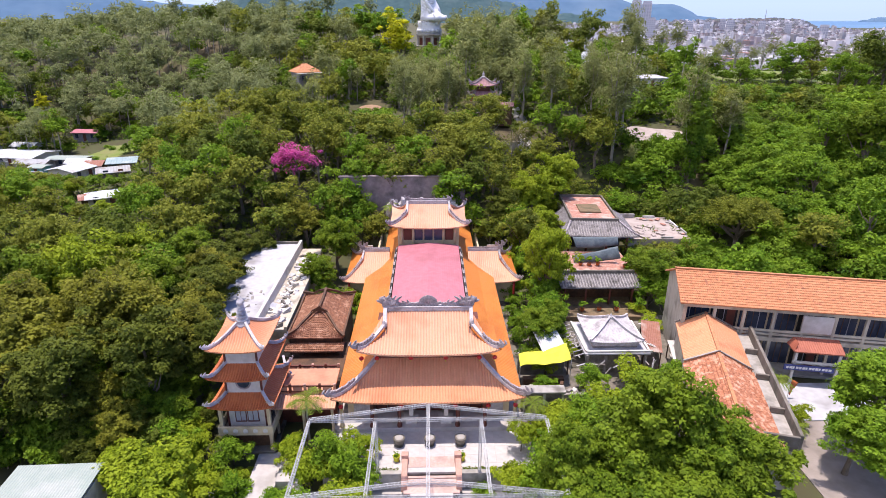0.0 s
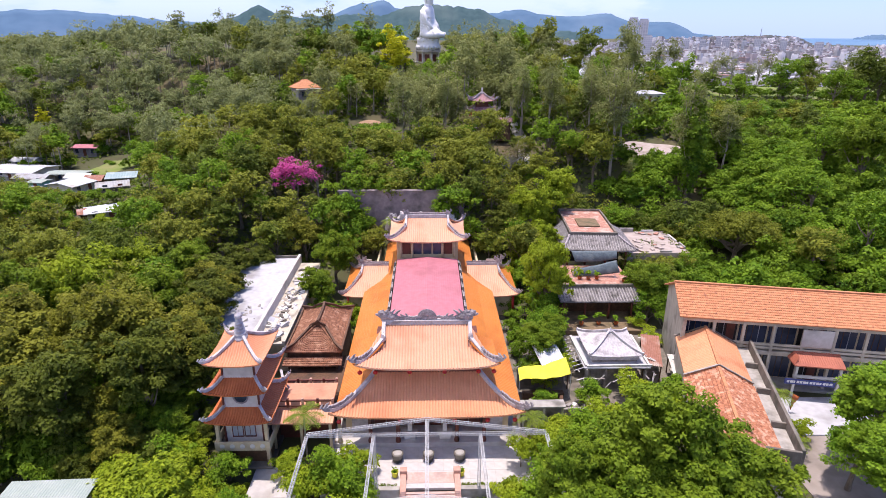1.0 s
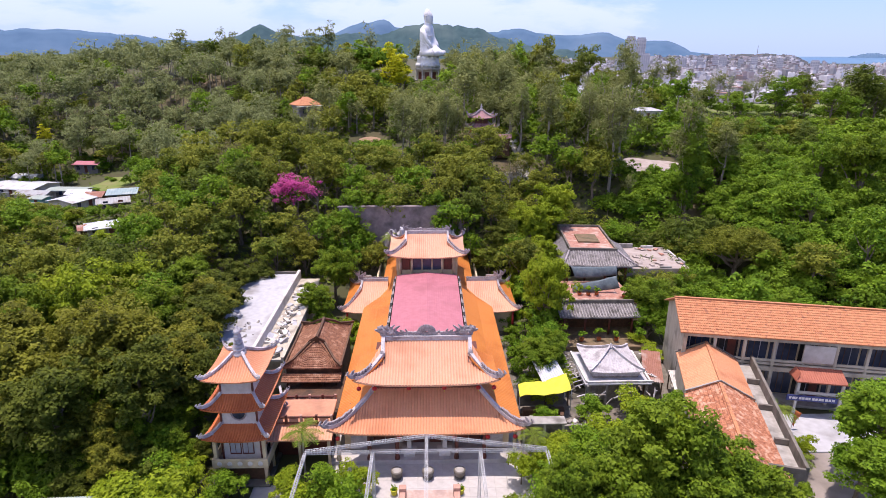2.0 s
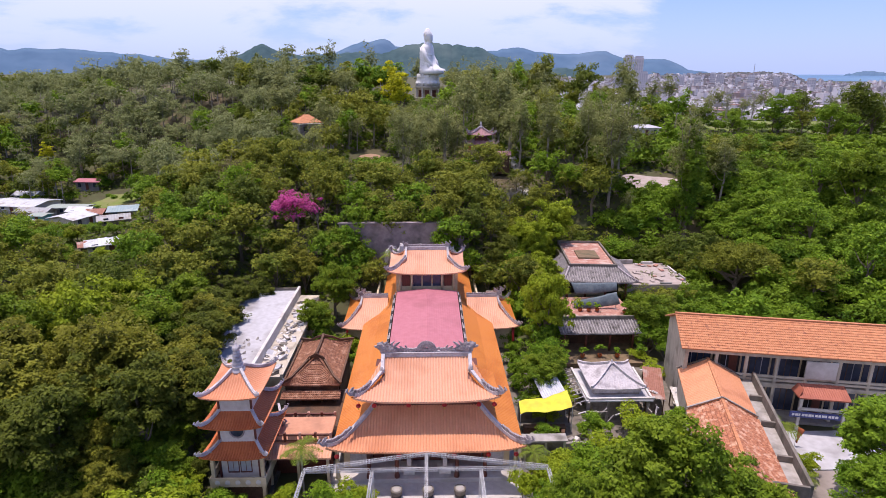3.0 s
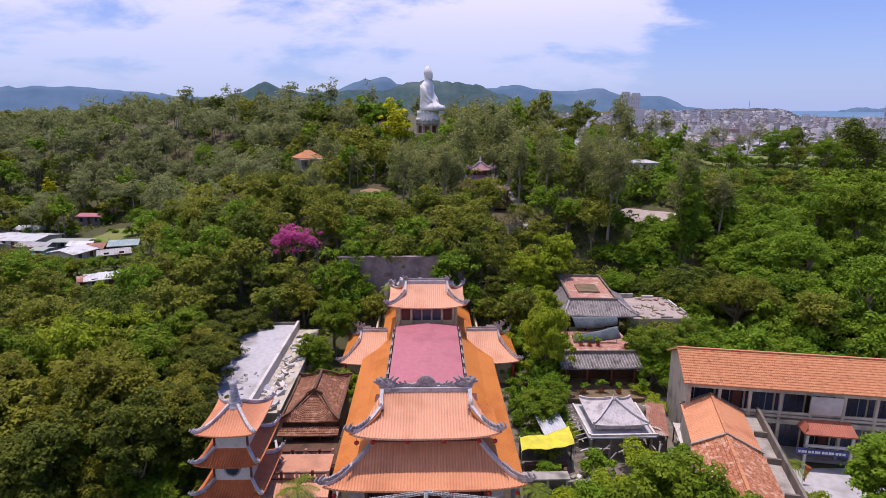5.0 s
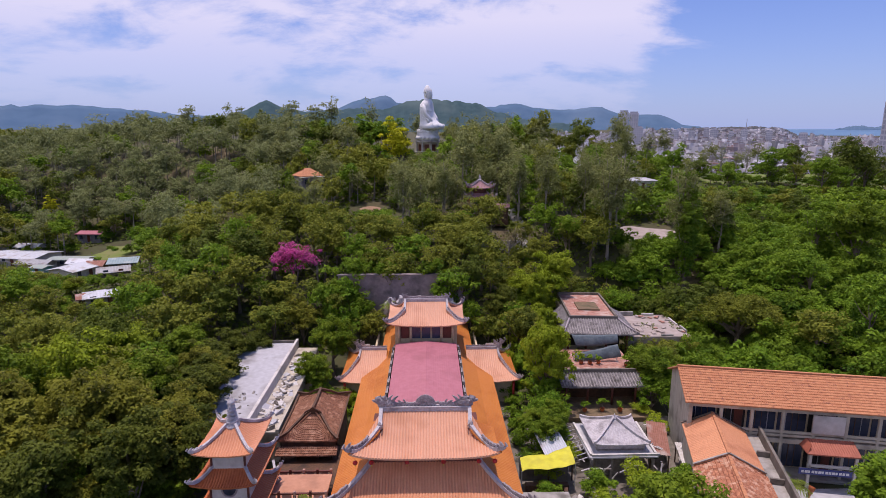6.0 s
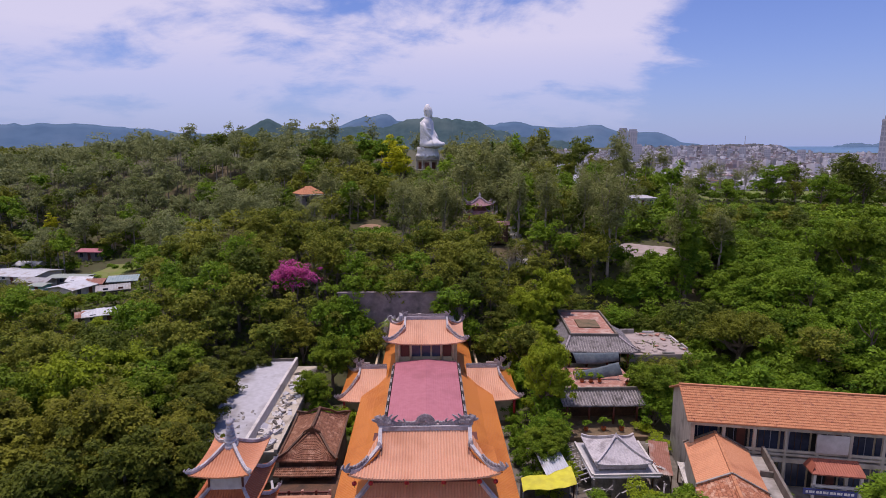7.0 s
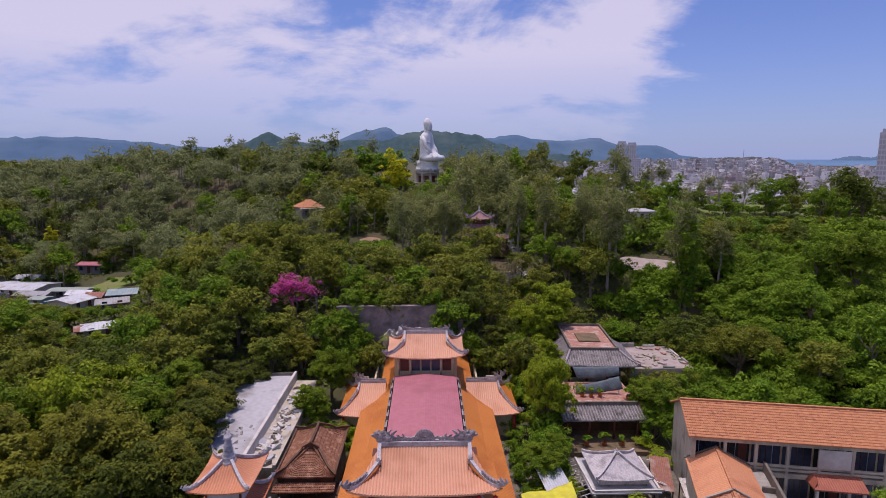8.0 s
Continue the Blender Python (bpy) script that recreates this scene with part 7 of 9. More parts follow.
def hill_stairs():
    """the long stair up the hill, seen here and there between trees"""
    s = thing("hill_stair", 0, 0, 0, 0, "long pale concrete stair climbing the hill", "stair", kind="structure")
    for k in range(46):
        y = 122 + k * 0.75
        x = 20.5 + 1.5 * math.sin(k * 0.08)
        z = ground_z(x, y) + 0.35
        part("step", boxes((x - 1.4, x + 1.4, y, y + 0.75, z - 1.0, z)), M_PLASTER, s)
    for k, (x, y, yaw, l) in enumerate(((58.0, 152.0, 10, 9.0), (12.0, 122.0, -4, 14.0), (-16.0, 190.0, 5, 12.0), (14.0, 196.0, -6, 12.0))):
        w = mesh_object("terrace_wall_hill", boxes((-l / 2, l / 2, -0.2, 0.2, -3.0, 1.3), (-l / 2, l / 2, -0.28, 0.28, 1.3, 1.5), bevel=0.03), M_WALL_DIM)
        w.name = "hill_wall"
        w.matrix_basis = pose(x, y, ground_z(x, y), 0, 0, yaw)
        tagged(w, "pale low wall of a path on the hill", "wall", kind="structure")
    h = small_house("white_lodge", 61.0, 165.0, ground_z(61, 165) + 0.5, 8, 8.0, 5.0, 2.8, M_WHITEROOF, M_PLASTER, "white lodge with pale flat roof on the hill", 0.7, True, 0.5)
    # bare clearing
    verts, faces = [], []
    n = 36
    cx, cy = 51.5, 127.0
    cz = ground_z(cx, cy)
    verts.append((cx, cy, ground_z(cx, cy) + 0.25))
    for r in (0.35, 0.7, 1.0):
        for i in range(n):
            a = 2 * math.pi * i / n
            k = r * (1 + 0.13 * math.sin(3 * a + 1) + 0.06 * math.sin(7 * a))
            x, y = cx + 8.5 * k * math.cos(a), cy + 6.0 * k * math.sin(a)
            verts.append((x, y, ground_z(x, y) + 0.25 - (0.35 if r == 1.0 else 0)))
    for i in range(n):
        j = (i + 1) % n
        faces.append((0, 1 + i, 1 + j))
        for q in range(2):
            a, b = 1 + q * n, 1 + (q + 1) * n
            faces.append((a + i, b + i, b + j, a + j))
    o = raw_part("clearing", verts, faces, M_PALEYARD, smooth=True)
    tagged(o, "pale bare earth clearing among the trees", "clearing", kind="structure")
    # small bare bank of earth below the upper trees
    verts = [(-14.8 + 3.0 * r * math.cos(a) * (1 + 0.2 * math.sin(3 * a)), 150.0 + 3.0 * r * math.sin(a), 0) for r in (0.5, 1.0) for a in (2 * math.pi * i / 20 for i in range(20))]
    verts = [(x, y, ground_z(x, y) + (0.3 if i < 20 else -0.15)) for i, (x, y, _) in enumerate(verts)] + [(-14.8, 150.0, ground_z(-14.8, 150.0) + 0.35)]
    faces = [(i, 20 + i, 20 + (i + 1) % 20, (i + 1) % 20) for i in range(20)] + [(40, i, (i + 1) % 20) for i in range(20)]
    tagged(raw_part("earth_bank", verts, faces, M_SOIL, smooth=True), "bare tan earth bank among the trees", "bare earth", kind="structure")
    # lawn along the crest towards the city
    nx, ny = 40, 12
    verts = []
    for j in range(ny + 1):
        for i in range(nx + 1):
            x = 80 + 110 * i / nx
            y = 181 + 0.25 * (x - 80) + 26 * j / ny
            verts.append((x, y, ground_z(x, y) + (0.12 if 0 < i < nx and 0 < j < ny else -0.4)))
    faces = [(j * (nx + 1) + i, j * (nx + 1) + i + 1, (j + 1) * (nx + 1) + i + 1, (j + 1) * (nx + 1) + i) for j in range(ny) for i in range(nx)]
    tagged(raw_part("lawn", verts, faces, M_LAWN, smooth=True), "short green lawn along the crest of the hill", "lawn", kind="structure")
    p = thing("street_lamp", 85.0, 101.0, ground_z(85, 101), 30, "thin grey street lamp with a curved arm", "street lamp")
    part("pole", lathe(((0.12, 0), (0.07, 7.0)), 8), M_STEEL, p)
    bm = sweep([(0, 0, 6.9), (0.1, 0, 7.6), (0.6, 0, 8.0), (1.3, 0, 8.05)], 0.09, 0.09)
    part("arm", bm, M_STEEL, p)
    part("lamp_head", boxes((1.1, 1.8, -0.14, 0.14, 7.98, 8.12), bevel=0.03), M_STEEL, p)


hill_stairs()


# ---- village in the valley ----
def village():
    rr = random.Random(21)
    # place, size, heading, eave height, roof, wall, hipped
    spots = ((-116.0, 165.0, 16, 10, -10, 2.2, M_CORR, M_PLASTER, False), (-119.0, 154.5, 9, 5, -10, 1.9, M_CORR, M_PLASTER, False), (-106.0, 155.5, 9, 4, -10, 1.9, M_ZINC_DULL, M_WALL_DIM, False), (-101.2, 150.0, 3.6, 3.0, -10, 2.1, M_TEAL, M_TEALWALL, False), (-99.5, 144.5, 5, 2.4, -10, 1.2, M_ZINC_DULL, M_TEALWALL, False),
             (-90.0, 145.0, 6.6, 8.0, 72, 2.4, M_CORR, M_PLASTER, False), (-99.0, 159.5, 10, 4.2, -4, 2.2, M_TEAL, M_CONC, False), (-93.5, 155.0, 6, 3.2, -4, 1.9, M_CORR, M_WALL_DIM, False), (-86.6, 150.0, 4.0, 4.2, 4, 2.0, M_RUST, M_BROWN, False),
             (-78.8, 149.0, 6.4, 6.2, 16, 2.2, M_BLUEROOF, M_DARKCONC, False), (-73.6, 134.0, 6.2, 4.4, 26, 1.6, M_ZINC_DULL, M_DARKCONC, False), (-64.2, 111.6, 5.6, 5.0, 30, 1.9, M_CORR, M_WALL_DIM, True), (-66.9, 111.4, 3.0, 3.2, 30, 1.7, M_RUST, M_BROWN, False), (-134.0, 173.0, 11, 7, -8, 2.4, M_PINKROOF, M_PLASTER, False), (-121.0, 176.0, 7, 4, -8, 2.2, M_CORR, M_PLASTER, False))
    for x, y, w, d, yaw, hgt, mat, wall, hip in spots:
        small_house("village_house", x, y, ground_z(x, y), yaw, w, d, hgt, mat, wall, "small village house with a sheet roof in the valley", rr.uniform(0.7, 1.1) if mat != M_TEAL else 0.3, hip, 0.6, "village houses")
    small_house("red_roof_house", -109.5, 189.5, ground_z(-109.5, 189.5), -4, 7.6, 5, 2.6, M_REDSHEET, M_LILAC, "house with faded red roof and lilac wall among trees", 0.7, False, 0.5)
    # meadow behind the houses
    verts, faces = [], []
    for j in range(13):
        for i in range(13):
            u, v = i / 6 - 1, j / 6 - 1
            k = 1 + 0.2 * noise.noise((u * 2, v * 2, 3))
            x, y = -94.5 + 6.5 * u * k + 2 * v, 174.0 + 9 * v * k
            verts.append((x, y, ground_z(x, y) + (0.12 if max(abs(u), abs(v)) < 0.99 else -0.3)))
    faces = [(j * 13 + i, j * 13 + i + 1, (j + 1) * 13 + i + 1, (j + 1) * 13 + i) for j in range(12) for i in range(12)]
    tagged(raw_part("meadow", verts, faces, M_LAWN, smooth=True), "bright green meadow behind the village houses", "meadow", kind="structure")


village()


# ---- mountains, sea, city ----
def mountain(name, mat, dist, spans, label, depth=500, seed=0):
    """a range seen over the woods: (azimuth, height angle) in degrees give its skyline"""
    verts, faces = [], []
    n = 260
    a0, a1 = spans[0][0], spans[-1][0]
    rows = 9
    for i in range(n + 1):
        a = a0 + (a1 - a0) * i / n
        for (p, q), (r, s) in zip(spans, spans[1:]):
            if p <= a <= r:
                t = (a - p) / (r - p)
                e = q + (s - q) * (3 * t * t - 2 * t ** 3)
                break
        e += 0.10 * noise.noise((a * 0.9, seed, 0)) + 0.13 * noise.noise((a * 1.9, seed, 3)) + 0.05 * noise.noise((a * 7.1, seed, 6))
        top = 38 + dist * math.tan(radians(max(e, -0.4)))
        for j in range(rows):
            v = j / (rows - 1)
            d = dist - depth * (1 - v)
            z = -12 + (top + 12) * (v ** 1.2) + (1 - v) * v * 60 * noise.noise((a * 0.8, v * 3, seed + 5))
            verts.append((d * math.sin(radians(a)), d * math.cos(radians(a)), z))
        verts.append(((dist + depth * 0.3) * math.sin(radians(a)), (dist + depth * 0.3) * math.cos(radians(a)), -12))
    rows += 1
    for i in range(n):
        for j in range(rows - 1):
            k = i * rows + j
            faces.append((k, k + rows, k + rows + 1, k + 1))
    o = raw_part(name, verts, faces, mat, smooth=True)
    tagged(o, label, "mountains", kind="structure")


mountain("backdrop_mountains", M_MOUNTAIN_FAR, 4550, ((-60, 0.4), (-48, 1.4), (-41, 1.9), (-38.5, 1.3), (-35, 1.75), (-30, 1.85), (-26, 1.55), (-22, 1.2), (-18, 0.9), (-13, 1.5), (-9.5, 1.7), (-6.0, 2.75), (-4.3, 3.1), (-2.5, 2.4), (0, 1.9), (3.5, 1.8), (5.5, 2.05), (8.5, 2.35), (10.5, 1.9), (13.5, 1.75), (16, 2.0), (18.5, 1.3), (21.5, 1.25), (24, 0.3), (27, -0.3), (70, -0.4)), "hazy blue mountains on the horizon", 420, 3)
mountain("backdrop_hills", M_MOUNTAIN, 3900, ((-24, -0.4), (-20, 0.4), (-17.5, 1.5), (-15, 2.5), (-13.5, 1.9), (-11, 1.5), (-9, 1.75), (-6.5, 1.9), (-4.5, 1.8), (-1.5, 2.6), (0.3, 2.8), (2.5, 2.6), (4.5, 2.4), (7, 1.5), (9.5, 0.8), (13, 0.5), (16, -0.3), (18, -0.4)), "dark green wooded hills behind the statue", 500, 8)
mountain("backdrop_city_hill", M_CITYHILL, 2600, ((19.5, -0.4), (22, -0.15), (24.5, 0.06), (27, 0.16), (29.5, 0.2), (31, 0.12), (32.5, -0.35)), "low built-over hill at the edge of the city", 250, 12)
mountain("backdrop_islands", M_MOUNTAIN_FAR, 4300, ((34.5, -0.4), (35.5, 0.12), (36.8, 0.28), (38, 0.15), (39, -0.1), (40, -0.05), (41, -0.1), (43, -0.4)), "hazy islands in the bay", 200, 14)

verts = []
for a in range(25, 74, 2):
    for d in (2500, 3300, 4100, 4890):
        x, y = d * math.sin(radians(a)), d * math.cos(radians(a))
        verts.append((x, y, ground_z(x, y) + (-3 if d == 2500 else 1.5)))
sea = raw_part("water", verts, [(i * 4 + j, (i + 1) * 4 + j, (i + 1) * 4 + j + 1, i * 4 + j + 1) for i in range(24) for j in range(3)], M_SEA, smooth=True)
tagged(sea, "calm pale blue sea of the bay", "sea", kind="structure")


def tower(name, az, dist, w, d, h, floors, label, parts=1, top=0.0):
    x, y = dist * math.sin(radians(az)), dist * math.cos(radians(az))
    z = ground_z(x, y) - 1
    t = thing(name, x, y, z, -az, label, "tower block", "towers of the city")
    for k in range(parts):
        x0 = -w / 2 + k * w / parts
        x1 = x0 + w / parts * 0.93
        hh = h * (1, 0.96, 0.9)[k % 3]
        part("body", boxes((x0, x1, -d / 2, d / 2, 0, hh)), M_TOWER, t)
        for i in range(4):
            xx = x0 + (i + 0.5) * (x1 - x0) / 4
            part("window_strip", boxes((xx - (x1 - x0) / 11, xx + (x1 - x0) / 11, -d / 2 - 0.4, -d / 2 + 0.2, hh * 0.05, hh * 0.96)), M_TOWERDARK, t)
        part("crown", boxes((x0 + 2, x1 - 2, -d / 3, d / 3, hh, hh + h * 0.05)), M_TOWERDARK, t)
        for i in range(floors):
            zz = hh * (i + 0.5) / floors
            part("floor_band", boxes((x0 - 0.2, x1 + 0.2, -d / 2 - 0.45, -d / 2 + 0.1, zz, zz + hh / floors * 0.3)), M_TOWER, t)
    return t


tower("apartment_tower", 18.95, 1900, 58, 24, 96, 24, "grey twin apartment tower rising over the city", 2)
tower("office_tower", 19.9, 1500, 20, 18, 52, 12, "pale office tower in the city")
tower("slender_tower", 38.6, 800, 13, 13, 78, 14, "slender grey tower with a domed top", 1)
for k, (az, dist, w, h) in enumerate(((17.6, 1700, 22, 38), (25.6, 2300, 20, 44), (26.2, 2300, 26, 40), (27.6, 2000, 16, 36), (23.0, 2100, 26, 36), (24.4, 1900, 18, 40), (28.6, 2200, 22, 38), (30.5, 2100, 20, 34), (33.0, 1800, 22, 36))):
    tower("city_block", az, dist, w, 16, h, 6, "distant pale city block")
m = thing("radio_mast", 2300 * math.sin(radians(28.7)), 2300 * math.cos(radians(28.7)), 10, 0, "thin radio mast on the hill above the city", "mast")
part("mast", lathe(((2.2, -25), (0.8, 62)), 4), M_TOWERDARK, m)


def city():
    rr = random.Random(77)
    verts, faces = [], []
    q = ((3, 2, 1, 0), (4, 5, 6, 7), (0, 1, 5, 4), (1, 2, 6, 5), (2, 3, 7, 6), (3, 0, 4, 7))

    def block(x, y, z, w, d, h, a):
        c, s = math.cos(a), math.sin(a)
        k = len(verts)
        for zz in (z - 4, z + h):
            for ux, uy in ((-w, -d), (w, -d), (w, d), (-w, d)):
                verts.append((x + ux * c - uy * s, y + ux * s + uy * c, zz))
        faces.extend(tuple(k + i for i in f) for f in q)
    roofs = []
    for i in range(9000):
        d = 430 + 2500 * rr.random() ** 0.75
        az = radians(rr.uniform(10, 46))
        x, y = d * math.sin(az), d * math.cos(az)
        if d > 2500 and az > radians(30):
            continue
        z = ground_z(x, y)
        w, dd = rr.uniform(2.2, 5.5), rr.uniform(3, 8)
        h = rr.uniform(4, 11) if rr.random() < 0.95 else rr.uniform(12, 24)
        a = rr.uniform(-0.5, 0.5)
        block(x, y, z, w, dd, h, a)
        if rr.random() < 0.4:
            block(x + rr.uniform(-1, 1), y, z + h, w * 0.45, dd * 0.4, 2.2, a)
        elif rr.random() < 0.6:
            roofs.append((x, y, z + h, w, dd, a))
    for i in range(900):
        az, v = radians(rr.uniform(20, 31.8)), rr.uniform(0.1, 0.93)
        d = 2600 - 250 * (1 - v) - 6
        block(d * math.sin(az), d * math.cos(az), -12 + 52 * v ** 1.2, rr.uniform(2.5, 6), rr.uniform(2.5, 6), rr.uniform(4, 9), rr.uniform(-0.5, 0.5))
    walls = len(faces)
    for x, y, z, w, dd, a in roofs:
        block(x, y, z + 4.05, w * 1.08, dd * 1.05, -3.4, a)
    o = raw_part("city_houses", verts, faces, M_CITY)
    o.data.materials.append(M_CITYROOF)
    o.data.polygons.foreach_set("material_index", [0] * walls + [1] * (len(faces) - walls))
    tagged(o, "pale crowded houses of the distant city", "city", kind="stuff")


city()

rt = random.Random(11)
WOODS = "trees of the hill"
EYE = (0.3, 0.0, 38.0)
MID = [make_tree("broadleaf_tree", 100 + i, 3.2, 3.5, 4.9, 76, 46, 0.185, 0.8, L_BROAD, "dense green broadleaf tree on the wooded slope", group=WOODS, tri=True, low=-0.5) for i in range(4)]
MIDD = [make_tree("dark_broadleaf_tree", 140 + i, 3.4, 3.7, 5.0, 76, 46, 0.185, 0.82, L_DARK, "dense dark green broadleaf tree on the slope", group=WOODS, tri=True, low=-0.5) for i in range(2)]
MIDY = [make_tree("light_green_tree", 150 + i, 2.9, 3.3, 4.7, 72, 46, 0.175, 0.76, L_BRIGHT, "light green leafy tree on the slope", group=WOODS, tri=True, low=-0.5) for i in range(3)]
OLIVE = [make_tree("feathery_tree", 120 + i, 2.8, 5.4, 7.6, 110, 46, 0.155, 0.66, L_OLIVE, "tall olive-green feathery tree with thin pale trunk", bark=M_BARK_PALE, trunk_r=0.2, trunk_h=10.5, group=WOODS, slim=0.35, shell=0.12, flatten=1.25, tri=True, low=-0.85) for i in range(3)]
BUSH = [make_tree("bush", 160 + i, 2.4, 1.6, 1.4, 42, 46, 0.17, 0.66, L_BRIGHT, "low bright green bush on the hillside", trunk_r=0.1, trunk_h=1.2, group="bushes of the hillside", shell=0.4, tri=True) for i in range(3)]
BUSHD = [make_tree("dark_bush", 170 + i, 2.4, 1.8, 1.6, 42, 46, 0.17, 0.66, L_LUSH, "low green bush on the hillside", trunk_r=0.1, trunk_h=1.2, group="bushes of the hillside", shell=0.4, tri=True) for i in range(2)]

SPARSE = [make_tree("thin_bare_tree", 180 + i, 2.0, 4.6, 7.6, 34, 20, 0.15, 0.6, L_OLIVE, "tall thin tree with sparse grey-green crown", bark=M_BARK_PALE, trunk_r=0.17, trunk_h=11.0, limbs=12, group=WOODS, slim=0.35, shell=0.2, flatten=1.1, tri=True, low=-0.6) for i in range(2)]

DRY = make_tree("dry_tree", 190, 3.2, 3.0, 5.4, 60, 24, 0.14, 0.8, L_DRY, "half-bare brownish tree on the slope", bark=M_BARK_PALE, trunk_r=0.2, trunk_h=5.6, limbs=14, group=WOODS, slim=0.4, tri=True, low=-0.3)

# things on the hill that stay in sight between the trees: place, foot height, half width
SIGHTS = ((-23.8, 104.0, 11.2, 4.4), (-33.8, 166.0, 25.2, 2.8), (12.7, 138.0, 23.4, 3.0), (51.5, 125.0, None, 6.0), (61.0, 165.0, 23.0, 3.6), (-0.8, 215.0, 31.0, 3.2), (-9.3, 195.0, 30.0, 4.6), (-113.0, 157.0, 1.6, 12.0), (-93.0, 148.0, 1.4, 5.5), (-81.0, 147.0, 1.6, 5.0), (-73.6, 133.0, ground_z(-73.6, 133.0) + 0.8, 4.0), (-66.5, 110.5, ground_z(-66.5, 110.5) + 0.6, 4.6), (-97.0, 172.0, 1.5, 8.0),
          (-109.5, 189.5, ground_z(-109.5, 189.5) + 1.6, 3.6), (-133.0, 207.0, ground_z(-133.0, 207.0) + 3.5, 2.5), (-5.5, 97.2, 11.0, 10.0), (20.5, 128.0, 18.0, 1.5), (-14.8, 150.0, None, 3.6), (120.0, 190.0, 19.5, 34.0), (52.0, 112.0, 10.5, 2.6), (36.5, 92.5, 5.0, 5.5), (27.0, 90.0, 5.0, 5.0))


def sight_limit(x, y, r):
    """how high a tree may stand here before it hides one of the sights"""
    top = 999.0
    for lx, ly, lz, w in SIGHTS:
        if y >= ly - 1:
            continue
        lz = ground_z(lx, ly) + 0.3 if lz is None else lz
        t = y / ly
        if abs(x - (EYE[0] + (lx - EYE[0]) * t)) < w * t + r:
            top = min(top, EYE[2] + (lz - EYE[2]) * t)
    return top


def open_ground(x, y):
    """places that stay free of trees"""
    if y < 46 or y < 56 and x > -34:
        return True
    if abs(x) < 12.5 and y < 96:
        return True
    if -33 < x < -8 and 44 < y < 90:
        return True
    if 9 < x < 41 and 44 < y < 84 or 18 < x < 41.5 and 84 <= y < 103:
        return True
    if 24 < x < 80 and 30 < y < 70:
        return True
    if (x - 51.5) ** 2 / 85 + (y - 127) ** 2 / 48 < 1:
        return True
    if (x + 102) ** 2 / 1100 + (y - 154) ** 2 / 330 < 1:
        return True
    for lx, ly, r in ((-33.8, 166, 5), (12.7, 138, 5), (17, 135, 3.5), (61, 165, 5.5), (-109.5, 189.5, 5), (-73.6, 134, 4.5), (-81, 149.5, 5.5), (-14.8, 150, 5.5), (-23.8, 104, 3.4), (-66.5, 112.5, 5.0), (52, 112, 4.5), (-9.3, 195, 3.5), (-137, 175, 7), (-124, 179, 5), (53, 94, 6), (81.5, 105, 4)):
        if (x - lx) ** 2 + (y - ly) ** 2 < r * r:
            return True
    if x > 80 and 181 + 0.25 * (x - 80) < y < 207 + 0.25 * (x - 80):
        return True
    if (x + 97) ** 2 / 110 + (y - 176) ** 2 / 130 < 1:
        return True
    return x * x + (y - 215) ** 2 < 90


def behind_crest(x, y):
    """true where the far side of the hill cannot be seen"""
    for (ax, ay, _), (bx, by, _) in zip(RIDGE, RIDGE[1:]):
        if bx <= x <= ax:
            return y > ay + (by - ay) * (x - ax) / (bx - ax) + 16
    return True


def pick(x, y, z):
    """which kinds grow here, as (name, spread, height)"""
    r = rt.random()
    right = x > 36 and y < 175
    if right:
        if x < 62 and 96 < y < 122:
            return ("olive", 2.3, 13.4) if r < 0.13 else ("dark", 3.4, 8.6) if r < 0.3 else ("bushd", 2.4, 3.4) if r < 0.68 else ("bush", 2.4, 3.1)
        return ("bush", 2.4, 3.1) if r < 0.52 else ("bushd", 2.4, 3.4) if r < 0.85 else ("light", 3.0, 8.0) if r < 0.92 else ("broad", 3.3, 8.3) if r < 0.96 else ("dark", 3.4, 8.7)
    if x > 66 and y >= 175:
        return ("bushd", 2.4, 3.4) if r < 0.8 else ("olive", 2.3, 13.4)
    patch = noise.noise((x / 24, y / 24, 2.5))
    if y > 145 and x < -40 and r < 0.58 + 0.5 * patch:
        return ("grey", 3.4, 11.2)
    if z > 13 and r < (0.55 if -14 < x < 40 else 0.3) + 0.4 * patch:
        return ("olive", 2.3, 13.4)
    if r < 0.62:
        return ("broad", 3.3, 8.3)
    if r < 0.62 + 0.24 + 0.25 * patch:
        return ("light", 3.0, 8.0)
    return ("dark", 3.4, 8.7)


KINDS = {"olive": OLIVE, "grey": OLIVE, "broad": MID, "light": MIDY, "dark": MIDD, "bush": BUSH, "bushd": BUSHD}
FAR = {"olive": [], "grey": [], "broad": [], "light": [], "dark": [], "bush": [], "bushd": []}


